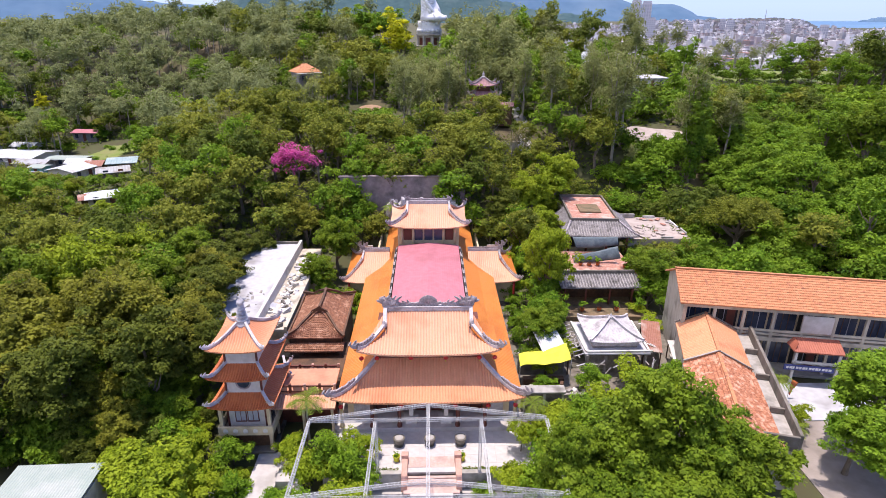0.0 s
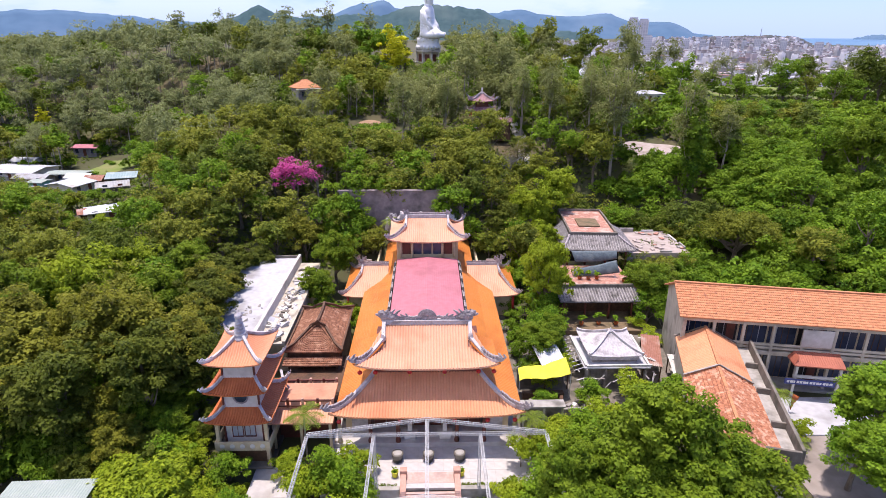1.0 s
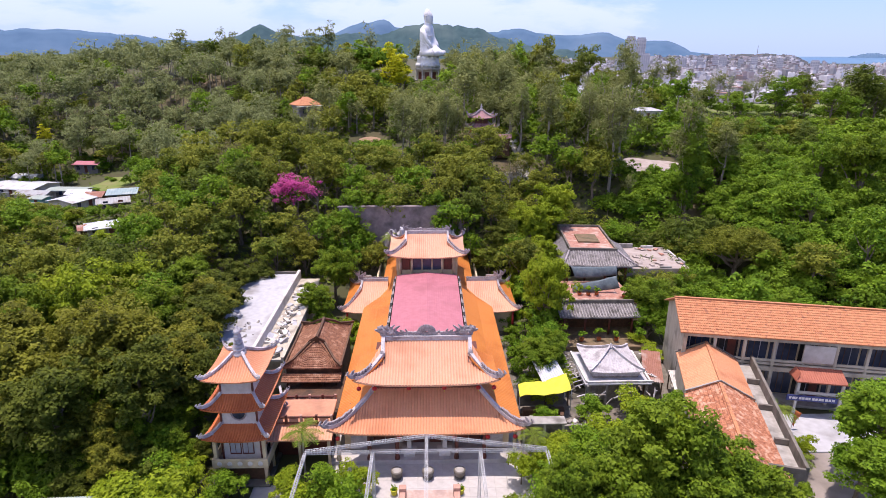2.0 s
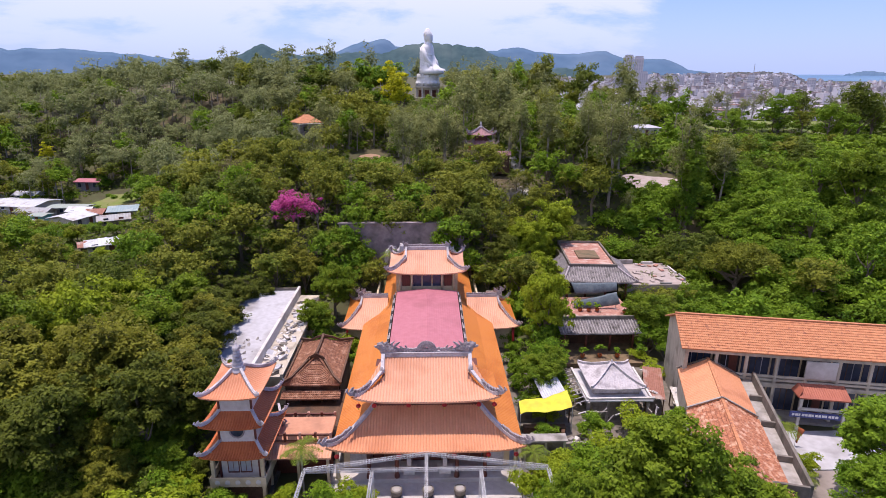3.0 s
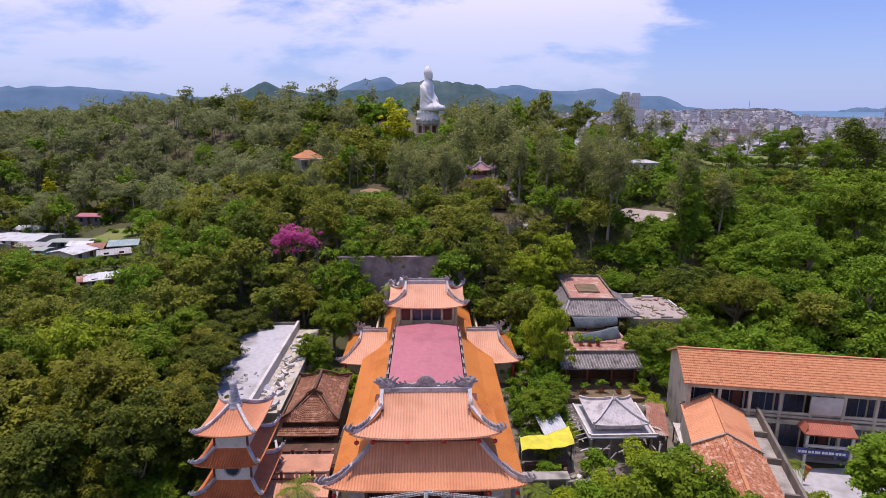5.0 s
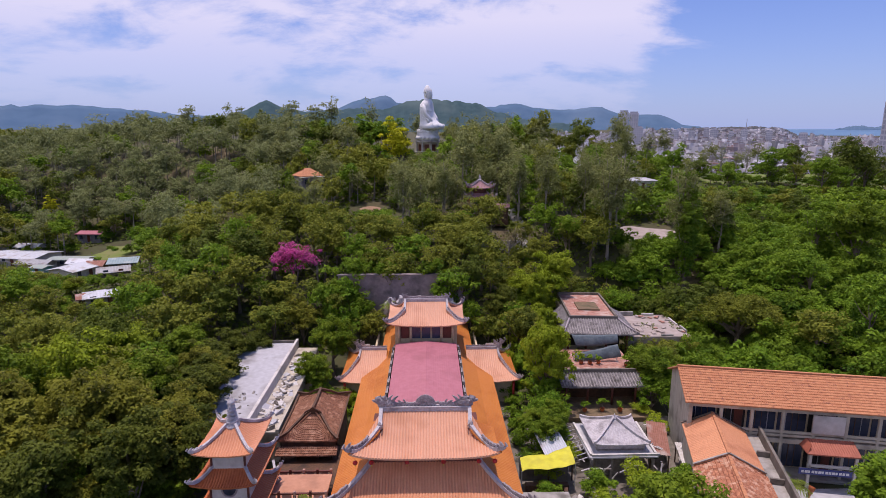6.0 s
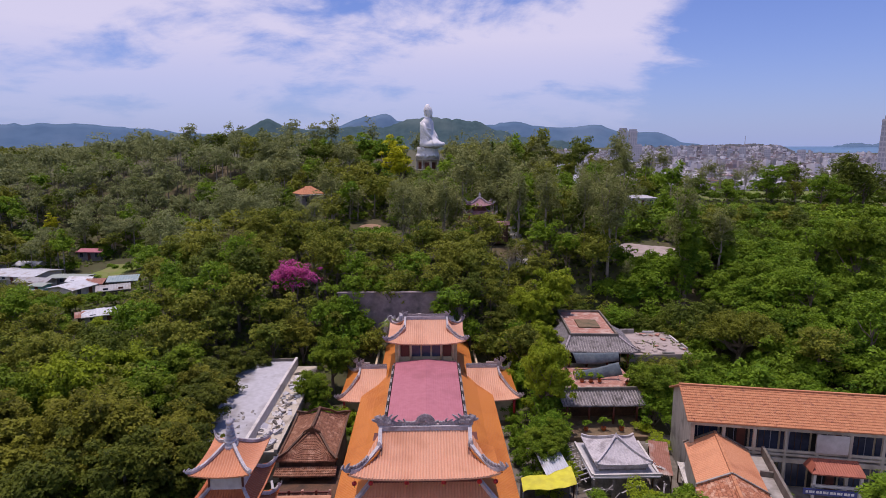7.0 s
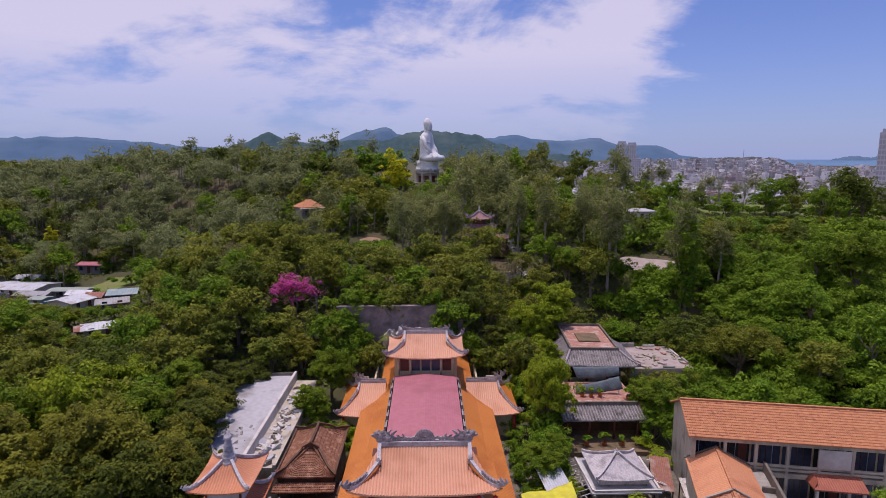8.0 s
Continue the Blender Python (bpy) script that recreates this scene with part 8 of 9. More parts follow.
def plant_woods():
    y = 46.0
    while y < 640:
        step = 5.9 if y < 140 else 6.0 if y < 270 else 9.0
        x = -0.82 * y - 16
        while x < 0.82 * y + 16:
            px, py = x + rt.uniform(-0.42, 0.42) * step, y + rt.uniform(-0.42, 0.42) * step
            x += step * (0.72 if px > 38 and py < 170 else 1.0)
            z = ground_z(px, py)
            if open_ground(px, py) or behind_crest(px, py) or (py > 260 and z < 9):
                continue
            kind, r, h = pick(px, py, z)
            s = rt.uniform(0.72, 1.3) * (1.0 if py > 270 else 1.12) * (1.25 if kind in ("bush", "bushd") else 1.0)
            if kind == "olive" and -16 < px < 62 and py > 130:
                s *= 1.2 if py < 172 else 0.92
            tall = rt.uniform(0.8, 1.25)
            lim = sight_limit(px, py, r * s) - z
            if lim < h * s * tall:
                if lim > 3.6 and kind not in ("bush", "bushd"):
                    s = lim / h / tall
                    if s < 0.45:
                        kind, s = "bushd", 0.9
                elif lim > 1.2:
                    kind = "bushd"
                    s, tall = min(1.3, lim / 3.4), 1.0
                else:
                    kind, s, tall = "bushd", max(0.35, lim / 3.4), 1.0
                    if lim < 0.4:
                        continue
            yaw = rt.uniform(0, 360)
            if py < 138:
                plant(rt.choice(KINDS[kind]), px, py, s, yaw, z, tall)
            else:
                FAR[kind].append((px, py, z, s, yaw, tall))
                if kind not in ("bush", "bushd") and py < 205 and rt.random() < 0.7:
                    FAR["bushd"].append((px + rt.uniform(-3, 3), py - 1.5 + rt.uniform(-2, 2), z - 0.2, rt.uniform(0.7, 1.15), yaw, 1.0))
        y += step * 0.92


plant_woods()
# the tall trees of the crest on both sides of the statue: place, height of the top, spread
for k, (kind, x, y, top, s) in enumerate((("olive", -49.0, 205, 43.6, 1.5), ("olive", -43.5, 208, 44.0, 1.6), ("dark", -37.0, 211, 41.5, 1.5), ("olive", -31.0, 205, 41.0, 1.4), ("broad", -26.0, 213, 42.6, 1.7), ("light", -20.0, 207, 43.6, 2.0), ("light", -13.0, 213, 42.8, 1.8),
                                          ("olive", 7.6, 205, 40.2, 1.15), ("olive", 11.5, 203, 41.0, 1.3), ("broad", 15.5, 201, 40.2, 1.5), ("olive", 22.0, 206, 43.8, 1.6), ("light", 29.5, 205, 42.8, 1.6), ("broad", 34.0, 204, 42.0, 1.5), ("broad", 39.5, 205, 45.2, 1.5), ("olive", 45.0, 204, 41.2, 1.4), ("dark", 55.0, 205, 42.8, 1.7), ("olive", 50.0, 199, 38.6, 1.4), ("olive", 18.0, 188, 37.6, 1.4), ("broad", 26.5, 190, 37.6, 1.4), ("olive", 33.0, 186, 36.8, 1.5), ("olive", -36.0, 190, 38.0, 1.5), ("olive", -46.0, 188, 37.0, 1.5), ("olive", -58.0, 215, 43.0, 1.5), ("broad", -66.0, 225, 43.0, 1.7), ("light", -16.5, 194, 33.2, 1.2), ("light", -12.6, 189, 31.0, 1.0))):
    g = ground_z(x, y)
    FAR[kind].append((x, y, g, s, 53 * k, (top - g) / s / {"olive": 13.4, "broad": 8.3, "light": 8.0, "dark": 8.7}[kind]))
# woods of the plain beyond the far end of the hill
for k in range(170):
    y = rt.uniform(400, 520)
    x = -y * rt.uniform(0.3, 0.82)
    FAR["broad" if k % 3 else "dark"].append((x, y, ground_z(x, y) - 1, rt.uniform(1.5, 2.1), 40 * k, 1.0))


def far_woods():
    """the trees further up the hill, joined kind by kind"""
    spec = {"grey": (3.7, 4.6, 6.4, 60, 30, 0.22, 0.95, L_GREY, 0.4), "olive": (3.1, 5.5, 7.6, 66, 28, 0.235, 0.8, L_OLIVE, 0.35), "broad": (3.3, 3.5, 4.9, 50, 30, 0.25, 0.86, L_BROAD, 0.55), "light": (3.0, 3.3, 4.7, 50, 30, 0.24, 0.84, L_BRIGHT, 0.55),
            "dark": (3.4, 3.7, 5.0, 50, 30, 0.25, 0.86, L_DARK, 0.55), "bush": (2.4, 1.6, 1.4, 26, 24, 0.25, 0.75, L_BRIGHT, 0.55), "bushd": (2.4, 1.8, 1.6, 26, 24, 0.25, 0.75, L_LUSH, 0.55)}
    names = {"grey": ("far_grey_green_trees", "soft grey-green trees across the valley, leaves paled for haze"), "olive": ("far_feathery_trees", "tall olive-green feathery trees on the upper hill"), "broad": ("far_broadleaf_trees", "green broadleaf trees on the upper hill"), "light": ("far_light_trees", "light green trees on the upper hill"),
             "dark": ("far_dark_trees", "dark green broadleaf trees on the upper hill"), "bush": ("far_bushes", "bright green bushes on the upper slope"), "bushd": ("far_dark_bushes", "green bushes on the upper slope")}
    trunks = bmesh.new()
    for kind, places in FAR.items():
        if not places:
            continue
        rx, rz, zc, c, p, leaf, cr, mat, slim = spec[kind]
        sets = [[crown_verts(500 + 7 * i, rx, rz, zc, c, int(p * share), leaf * grow, cr, slim=slim, bough=0.46, shell=0.12 if kind == "olive" else 0.45, flatten=1.2 if kind == "olive" else 0.75, tri=True, low=-0.45 if "bush" in kind else -0.85 if kind == "olive" else -0.5)[0] for i in range(4)] for share, grow in ((0.8, 1.12), (0.42, 1.5))]
        out = []
        for k, (x, y, z, s, yaw, tall) in enumerate(places):
            v = sets[y > 225][k % 4]
            co, si = math.cos(radians(yaw)), math.sin(radians(yaw))
            out.append(np.stack([x + s * (v[:, 0] * co - v[:, 1] * si), y + s * (v[:, 0] * si + v[:, 1] * co), z + s * tall * v[:, 2]], 1))
            if kind not in ("bush", "bushd") and y < 262:
                rod(trunks, (x, y, z - 0.8), (x + 0.3, y, z + s * tall * zc * 1.15), 0.2 * s, 5, 0.07 * s)
        ob = new(names[kind][0], leaf_mesh(names[kind][0], np.concatenate(out), mat, True))
        tagged(ob, names[kind][1], "trees", kind="stuff")
    ob = mesh_object("far_trunks", trunks, M_BARK_PALE)
    tagged(ob, "thin pale trunks of the trees on the upper hill", "tree trunks", kind="stuff")


far_woods()

# ---- trees and shrubs near the temple ----
NEARBIG = [make_tree("spreading_tree", 300 + i, 4.9, 4.1, 6.6, 190, 120, 0.165, 0.74, M_NEARLEAF, "large bright green spreading tree in front of the temple", trunk_r=0.38, trunk_h=7.0, limbs=14, low=-0.8, bough=0.34, tri=True, group="large trees near the temple") for i in range(2)]
NEARSUN = make_tree("sunlit_tree", 306, 4.9, 4.1, 6.6, 170, 110, 0.165, 0.76, L_BRIGHT, "large light green spreading tree in the school yard", trunk_r=0.36, trunk_h=7.0, limbs=14, low=-0.8, bough=0.36, tri=True, group="large trees near the temple")
NEARDARK = [make_tree("tall_dark_tree", 320 + i, 4.2, 5.0, 8.2, 150, 115, 0.175, 0.82, L_DEEP, "tall dense green tree beside the temple grounds", trunk_r=0.34, trunk_h=9.0, limbs=10, low=-0.6, bough=0.40, tri=True, group="large trees near the temple") for i in range(2)]
NEAROL = [make_tree("yellowing_tree", 330 + i, 4.2, 4.8, 8.0, 150, 115, 0.17, 0.82, L_OCHRE, "tall yellowish green tree in the woods beside the temple", trunk_r=0.34, trunk_h=9.0, limbs=10, low=-0.6, bough=0.40, tri=True, group="large trees near the temple") for i in range(1)]
NEARYEL = make_tree("lime_green_tree", 340, 4.4, 3.6, 5.2, 150, 110, 0.165, 0.75, L_LIME, "lime-green leafy tree beside the path", trunk_r=0.3, trunk_h=5.5, limbs=10, low=-0.7, bough=0.42, tri=True, group="large trees near the temple")
SHRUB = [make_tree("garden_shrub", 360 + i, 2.1, 1.5, 1.7, 44, 90, 0.125, 0.58, (L_BRIGHT, L_LIME)[i], ("dense green garden shrub on the terrace", "yellowish green garden shrub on the terrace")[i], trunk_r=0.09, trunk_h=1.6, limbs=6, tri=True, group="garden shrubs") for i in range(2)]

for p, x, y, s, yaw, z, tall in (
    (NEARBIG[0], 13.6, 36.4, 1.0, 0, LOW, 1.05), (NEARBIG[1], 19.4, 39.0, 1.12, 40, LOW, 1.2), (NEARBIG[0], 25.2, 36.8, 1.0, 130, LOW, 1.05), (NEARBIG[1], 17.5, 32.0, 1.0, 200, LOW, 0.85), (NEARBIG[1], 24.0, 30.5, 0.9, 250, LOW, 0.8),
    (NEARBIG[0], 20.8, 34.6, 0.95, 70, LOW, 1.0), (NEARSUN, 37.8, 40.6, 0.7, 240, 0, 1.0), (NEARSUN, 41.0, 42.5, 1.05, 20, 0, 1.0), (NEARSUN, 39.5, 36.5, 0.95, 90, 0, 0.9), (NEARSUN, 48.5, 44.5, 1.0, 170, 0, 1.0),
    (NEARBIG[1], 11.4, 33.4, 0.8, 300, LOW, 1.0), (NEARBIG[0], 9.8, 30.2, 0.7, 20, LOW, 0.95),
    (NEARBIG[1], 11.0, 36.4, 0.62, 160, -0.4, 1.5), (NEARDARK[1], -23.4, 51.6, 0.72, 100, 0, 1.15), (NEARDARK[0], -23.0, 55.8, 0.6, 10, 0, 1.1), (NEARDARK[0], -22.2, 47.6, 0.34, 40, -1.2, 1.0), (NEARDARK[1], -24.4, 45.0, 0.42, 140, -1.0, 0.9), (NEARDARK[0], -22.0, 50.2, 0.34, 240, -1.0, 1.0), (NEARDARK[1], -27.4, 44.0, 0.5, 310, -1.0, 0.9), (NEARDARK[0], -30.0, 41.5, 0.5, 200, -1.0, 0.9), (NEARDARK[1], -26.0, 86.0, 0.65, 200, 0, 0.9),
    (NEARYEL, -21.8, 36.4, 1.1, 0, LOW, 1.0), (NEARYEL, -17.6, 33.0, 0.8, 80, LOW, 0.9), (NEARYEL, -25.8, 38.8, 0.8, 200, LOW, 1.0),
    (NEARDARK[0], -26.6, 47.5, 1.0, 0, 0.5, 1.05), (NEARDARK[1], -33.0, 44.5, 1.05, 50, 0, 1.0), (NEAROL[0], -38.5, 49.5, 1.15, 100, 0, 1.0), (NEAROL[0], -30.5, 54.0, 1.15, 160, 0, 1.05), (NEAROL[0], -36.5, 58.5, 1.1, 210, 0, 1.0), (NEAROL[0], -45.0, 57.0, 1.15, 250, 0, 0.95), (NEAROL[0], -27.5, 60.5, 0.85, 300, 0, 1.0),
    (NEARYEL, -42.0, 67.0, 1.25, 15, 0, 1.4), (NEARBIG[0], -34.0, 67.5, 0.95, 75, 0, 1.15), (NEARBIG[0], -50.5, 65.5, 1.1, 35, 0, 1.15), (NEAROL[0], -46.0, 49.0, 1.1, 85, 0, 1.0), (NEARDARK[1], -40.0, 42.0, 0.9, 85, 0, 0.9), (NEARBIG[1], -33.5, 76.5, 0.95, 135, 0, 1.15), (NEARYEL, -41.5, 77.5, 1.05, 190, 0, 1.3), (NEAROL[0], -25.6, 54.0, 0.9, 235, 0, 1.05),
    (NEARDARK[0], -28.4, 67.0, 0.9, 20, 0, 0.95), (NEARDARK[1], -28.8, 75.0, 0.9, 220, 0, 0.9), (NEARDARK[0], -28.6, 82.0, 0.8, 120, 0, 0.9), (NEARDARK[1], -25.8, 57.6, 0.8, 80, 0, 0.95), (NEARDARK[1], -27.0, 65.0, 0.85, 10, 0, 1.0), (NEAROL[0], -28.0, 70.5, 0.9, 130, 0, 1.0), (NEARDARK[0], -27.6, 62.5, 0.75, 280, 0, 1.0), (NEARBIG[1], -15.6, 76.0, 0.66, 15, 0, 1.1), (NEARBIG[0], -14.5, 85.0, 0.8, 60, 0, 1.25), (NEAROL[0], -20.5, 92.0, 0.85, 110, 0, 1.05), (NEARBIG[0], -12.7, 72.6, 0.36, 15, 0, 1.0),
    (NEARYEL, 16.3, 73.2, 0.88, 200, 0, 1.75), (NEARYEL, 17.6, 80.0, 0.75, 260, 0, 1.6), (NEARBIG[0], 14.0, 62.6, 0.66, 310, 0, 0.85), (NEARBIG[1], 16.2, 67.0, 0.45, 10, 0, 1.0), (NEARDARK[0], 15.5, 88.0, 0.75, 25, 0, 1.05), (NEARDARK[1], 13.0, 95.0, 0.8, 65, 2, 1.0), (NEARYEL, 17.6, 98.0, 1.0, 75, 3, 1.35), (NEARYEL, 20.6, 101.0, 0.7, 175, 3, 1.3),
    (NEARYEL, 23.4, 104.0, 1.15, 120, 4, 1.3), (NEARYEL, 19.0, 92.0, 0.8, 40, 1, 1.3), (NEARBIG[1], -24.2, 46.6, 0.56, 30, -0.6, 1.05), (NEARBIG[0], -27.2, 47.6, 0.66, 210, -0.4, 1.1), (NEARBIG[1], -24.4, 50.4, 0.6, 120, -0.2, 1.1), (NEARBIG[0], -30.2, 44.2, 0.55, 300, -0.6, 1.0), (NEAROL[0], -27.6, 43.4, 0.62, 70, -0.8, 1.0), (NEARYEL, -24.6, 43.6, 0.6, 150, -0.8, 0.95), (NEAROL[0], -30.6, 46.2, 0.7, 190, -0.5, 1.05),
    (NEARDARK[1], 34.5, 77.0, 0.75, 145, 0, 0.8), (NEARBIG[0], 32.4, 75.8, 0.86, 185, 0, 0.95),
):
    plant(p, x, y, s, yaw, z, tall)

for k, (x, y, s, tall, z) in enumerate(((-9.2, 43.0, 1.1, 1.1, -0.2), (-6.6, 43.2, 0.85, 1.2, -0.2), (-8.0, 40.2, 1.25, 1.25, LOW), (-10.6, 40.6, 1.1, 1.3, LOW), (-5.8, 40.2, 0.9, 1.1, LOW), (-7.0, 37.4, 1.2, 1.1, LOW), (-10.2, 37.0, 1.2, 1.0, LOW), (-12.6, 43.2, 0.8, 1.0, 0), (-13.8, 39.6, 0.7, 0.9, LOW), (8.8, 44.2, 0.75, 1.4, 0), (10.8, 42.2, 0.9, 1.2, 0), (7.6, 39.6, 1.0, 1.2, LOW), (10.5, 39.0, 1.2, 1.3, LOW), (11.5, 45.8, 0.8, 1.3, 0), (5.2, 40.5, 0.5, 0.8, LOW),
                                        (29.6, 67.5, 0.8, 0.7, 0), (31.8, 64.5, 0.9, 0.8, 0), (28.8, 71.0, 0.7, 0.8, 0), (30.6, 53.6, 0.6, 1.2, 0), (13.5, 47.6, 0.9, 1.0, 0), (15.8, 46.4, 1.1, 1.1, 0), (18.4, 47.2, 1.2, 1.2, 0), (14.6, 49.2, 0.6, 0.9, 0), (17.6, 49.8, 0.9, 1.0, 0), (20.5, 49.0, 1.2, 1.1, 0), (12.8, 44.6, 1.0, 1.1, 0), (15.5, 43.4, 1.2, 1.2, 0), (24.0, 48.5, 1.3, 1.1, 0), (24.8, 51.6, 1.0, 1.0, 0), (37.6, 47.5, 0.6, 1.2, 0), (18.2, 54.6, 0.9, 1.0, 0), (22.5, 54.0, 1.1, 1.0, 0), (26.5, 53.8, 1.0, 1.1, 0), (12.5, 51.9, 0.4, 1.0, 0))):
    plant(SHRUB[k % 2], x, y, s, 47 * k, z, tall)


for k, (x, y, sc, tall) in enumerate(((-13.0, 93.5, 1.1, 1.15), (-9.4, 93.0, 0.9, 1.2), (7.6, 94.5, 1.05, 1.2), (10.4, 92.0, 0.9, 1.1), (-16.5, 95.0, 1.0, 1.2))):
    plant((MID if k % 2 else MIDY)[k % 2], x, y, sc, 60 * k, 0, tall)
for k, (x, y, sc) in enumerate(((33.5, 106.5, 0.9), (38.0, 104.5, 0.95), (42.5, 101.5, 0.9), (45.0, 97.0, 0.85), (29.0, 107.0, 0.95), (24.0, 106.0, 0.9), (20.0, 103.0, 0.85))):
    plant(MIDD[k % 2] if k % 3 else MID[0], x, y, sc, 70 * k)
for k, (x, y, sc) in enumerate(((34.8, 101.6, 1.0), (40.0, 100.3, 1.1), (44.0, 93.0, 1.2), (44.8, 88.0, 1.1), (43.5, 84.0, 1.2), (39.0, 85.5, 0.9), (35.5, 85.6, 0.9), (47.5, 90.5, 1.2))):
    plant(BUSHD[k % 2], x, y, sc, 50 * k)
for k, (x, y, sc) in enumerate(((33.5, 85.8, 1.0), (37.0, 86.4, 1.0), (40.5, 86.0, 1.1))):
    plant(BUSHD[k % 2], x, y, sc, 50 * k + 20, tall=1.5)
# understorey between the near trees
ru = random.Random(77)
for k in range(46):
    x, y = ru.uniform(-42, -24), ru.uniform(41, 64)
    if x > -28 and y > 43:
        x -= 6
    plant((BUSHD, BUSHD, MIDD)[k % 3][k % 2], x, y, ru.uniform(0.8, 1.2) if k % 3 < 2 else ru.uniform(0.5, 0.7), 40 * k, 0, ru.uniform(0.9, 1.4))
for k, (x, y, sc, tall) in enumerate(((-22.6, 41.0, 1.0, 1.2), (-20.4, 41.6, 0.7, 1.0), (-24.6, 42.0, 1.0, 1.4), (-27.4, 42.6, 1.1, 1.4))):
    plant(BUSH[k % 3], x, y, sc, 33 * k, LOW + 0.5, tall)
for k, (x, y, sc) in enumerate(((15.4, 71.0, 0.85), (17.3, 75.6, 0.95), (14.6, 67.2, 0.75), (16.8, 69.0, 0.7), (31.2, 73.4, 0.85), (33.8, 74.6, 0.95), (30.6, 78.0, 0.8), (33.0, 71.0, 0.7), (14.0, 62.2, 0.7), (15.6, 63.2, 0.62), (17.0, 79.0, 1.0), (35.5, 80.0, 0.9))):
    plant(MIDY[k % 3], x, y, sc, 71 * k, -1.6, 1.1)
for k, (x, y, sc) in enumerate(((33.6, 85.0, 0.72), (37.2, 85.4, 0.74), (40.8, 86.0, 0.74))):
    plant(MID[k % 4], x, y, sc, 71 * k, 0, 0.95)
for k, (x, y, sc, tall) in enumerate(((12.6, 54.5, 0.5, 0.7), (13.0, 57.5, 0.6, 0.8), (13.4, 60.8, 0.7, 0.9), (15.8, 60.0, 0.6, 1.0), (15.2, 67.5, 0.8, 1.2), (15.5, 74.5, 0.8, 1.2), (12.4, 76.0, 0.6, 1.2), (12.2, 85.0, 0.7, 1.3), (16.0, 83.5, 0.8, 1.3), (16.6, 92.5, 0.9, 1.3), (12.6, 67.6, 0.5, 1.0))):
    plant(SHRUB[k % 2], x, y, sc * 1.5, 29 * k, 0, tall)
# bushes along the near rim of the clearing, at the foot of the back wall and round the village
for k, (x, y, sc) in enumerate(((44.5, 120.2, 0.8), (47.2, 119.0, 0.9), (50.0, 118.4, 0.8), (53.0, 118.6, 0.9), (55.8, 119.2, 0.8), (58.4, 120.8, 0.9), (43.6, 122.6, 0.8), (60.0, 123.0, 0.9))):
    plant(BUSH[k % 3], x, y, sc, 61 * k, ground_z(x, y) - 0.6, 0.75)
for k, (x, y, sc, z) in enumerate(((-15.4, 96.2, 1.4, 8.0), (-13.2, 96.0, 1.0, 8.0), (-10.5, 95.8, 0.9, 7.0), (3.4, 96.2, 1.1, 8.0), (-17.6, 96.6, 1.5, 7.0), (0.6, 98.4, 1.0, 12.6), (-7.5, 98.6, 1.1, 12.4), (-12.5, 98.6, 1.2, 12.4))):
    plant(BUSHD[k % 2], x, y, sc, 61 * k, z - 1.0, 1.4)
for k in range(34):
    x, y = ru.uniform(-140, -66), ru.uniform(128, 180)
    if all((x - q[0]) ** 2 + (y - q[1]) ** 2 > 42 for q in ((-108, 156), (-103, 146), (-118, 165), (-89, 144), (-96, 152), (-88, 152), (-78, 148), (-74, 137), (-102, 151), (-122, 152), (-132, 162), (-128, 174), (-112, 172), (-85, 132))):
        plant(BUSH[k % 3], x, y, ru.uniform(0.5, 0.9), 50 * k, ground_z(x, y) - 0.4, 0.7)
for k, (x, y, sc) in enumerate(((11.7, 57.6, 0.5), (11.9, 60.6, 0.55), (11.6, 64.4, 0.6), (11.8, 67.8, 0.6), (11.6, 71.4, 0.6), (12.2, 74.4, 0.6), (13.4, 86.5, 0.8), (12.2, 90.5, 0.8))):
    plant(BUSHD[k % 2] if k % 3 else BUSH[k % 2], x, y, sc, 50 * k, -0.3, 1.2)
# flowering trees
yellow = make_tree("yellow_blossom_tree", 400, 2.9, 4.4, 6.5, 70, 60, 0.23, 0.9, L_YELLOW, "tree full of bright yellow blossom below the statue", trunk_r=0.25, group="blossoming trees")
plant(yellow, -9.3, 195.0, 1.75, 0, 19.4, 1.05)
plant(yellow, -133.0, 207.0, 0.8, 60, ground_z(-133.0, 207.0) - 1.5, label="small tree with yellow blossom in the valley")
magenta = make_tree("magenta_blossom_tree", 410, 4.0, 3.3, 5.3, 64, 52, 0.17, 0.85, L_MAGENTA, "tree covered in magenta blossom on the slope", trunk_r=0.24, bough=0.42, group="blossoming trees")
plant(magenta, -23.8, 104.0, 1.15, 0, 8.3)


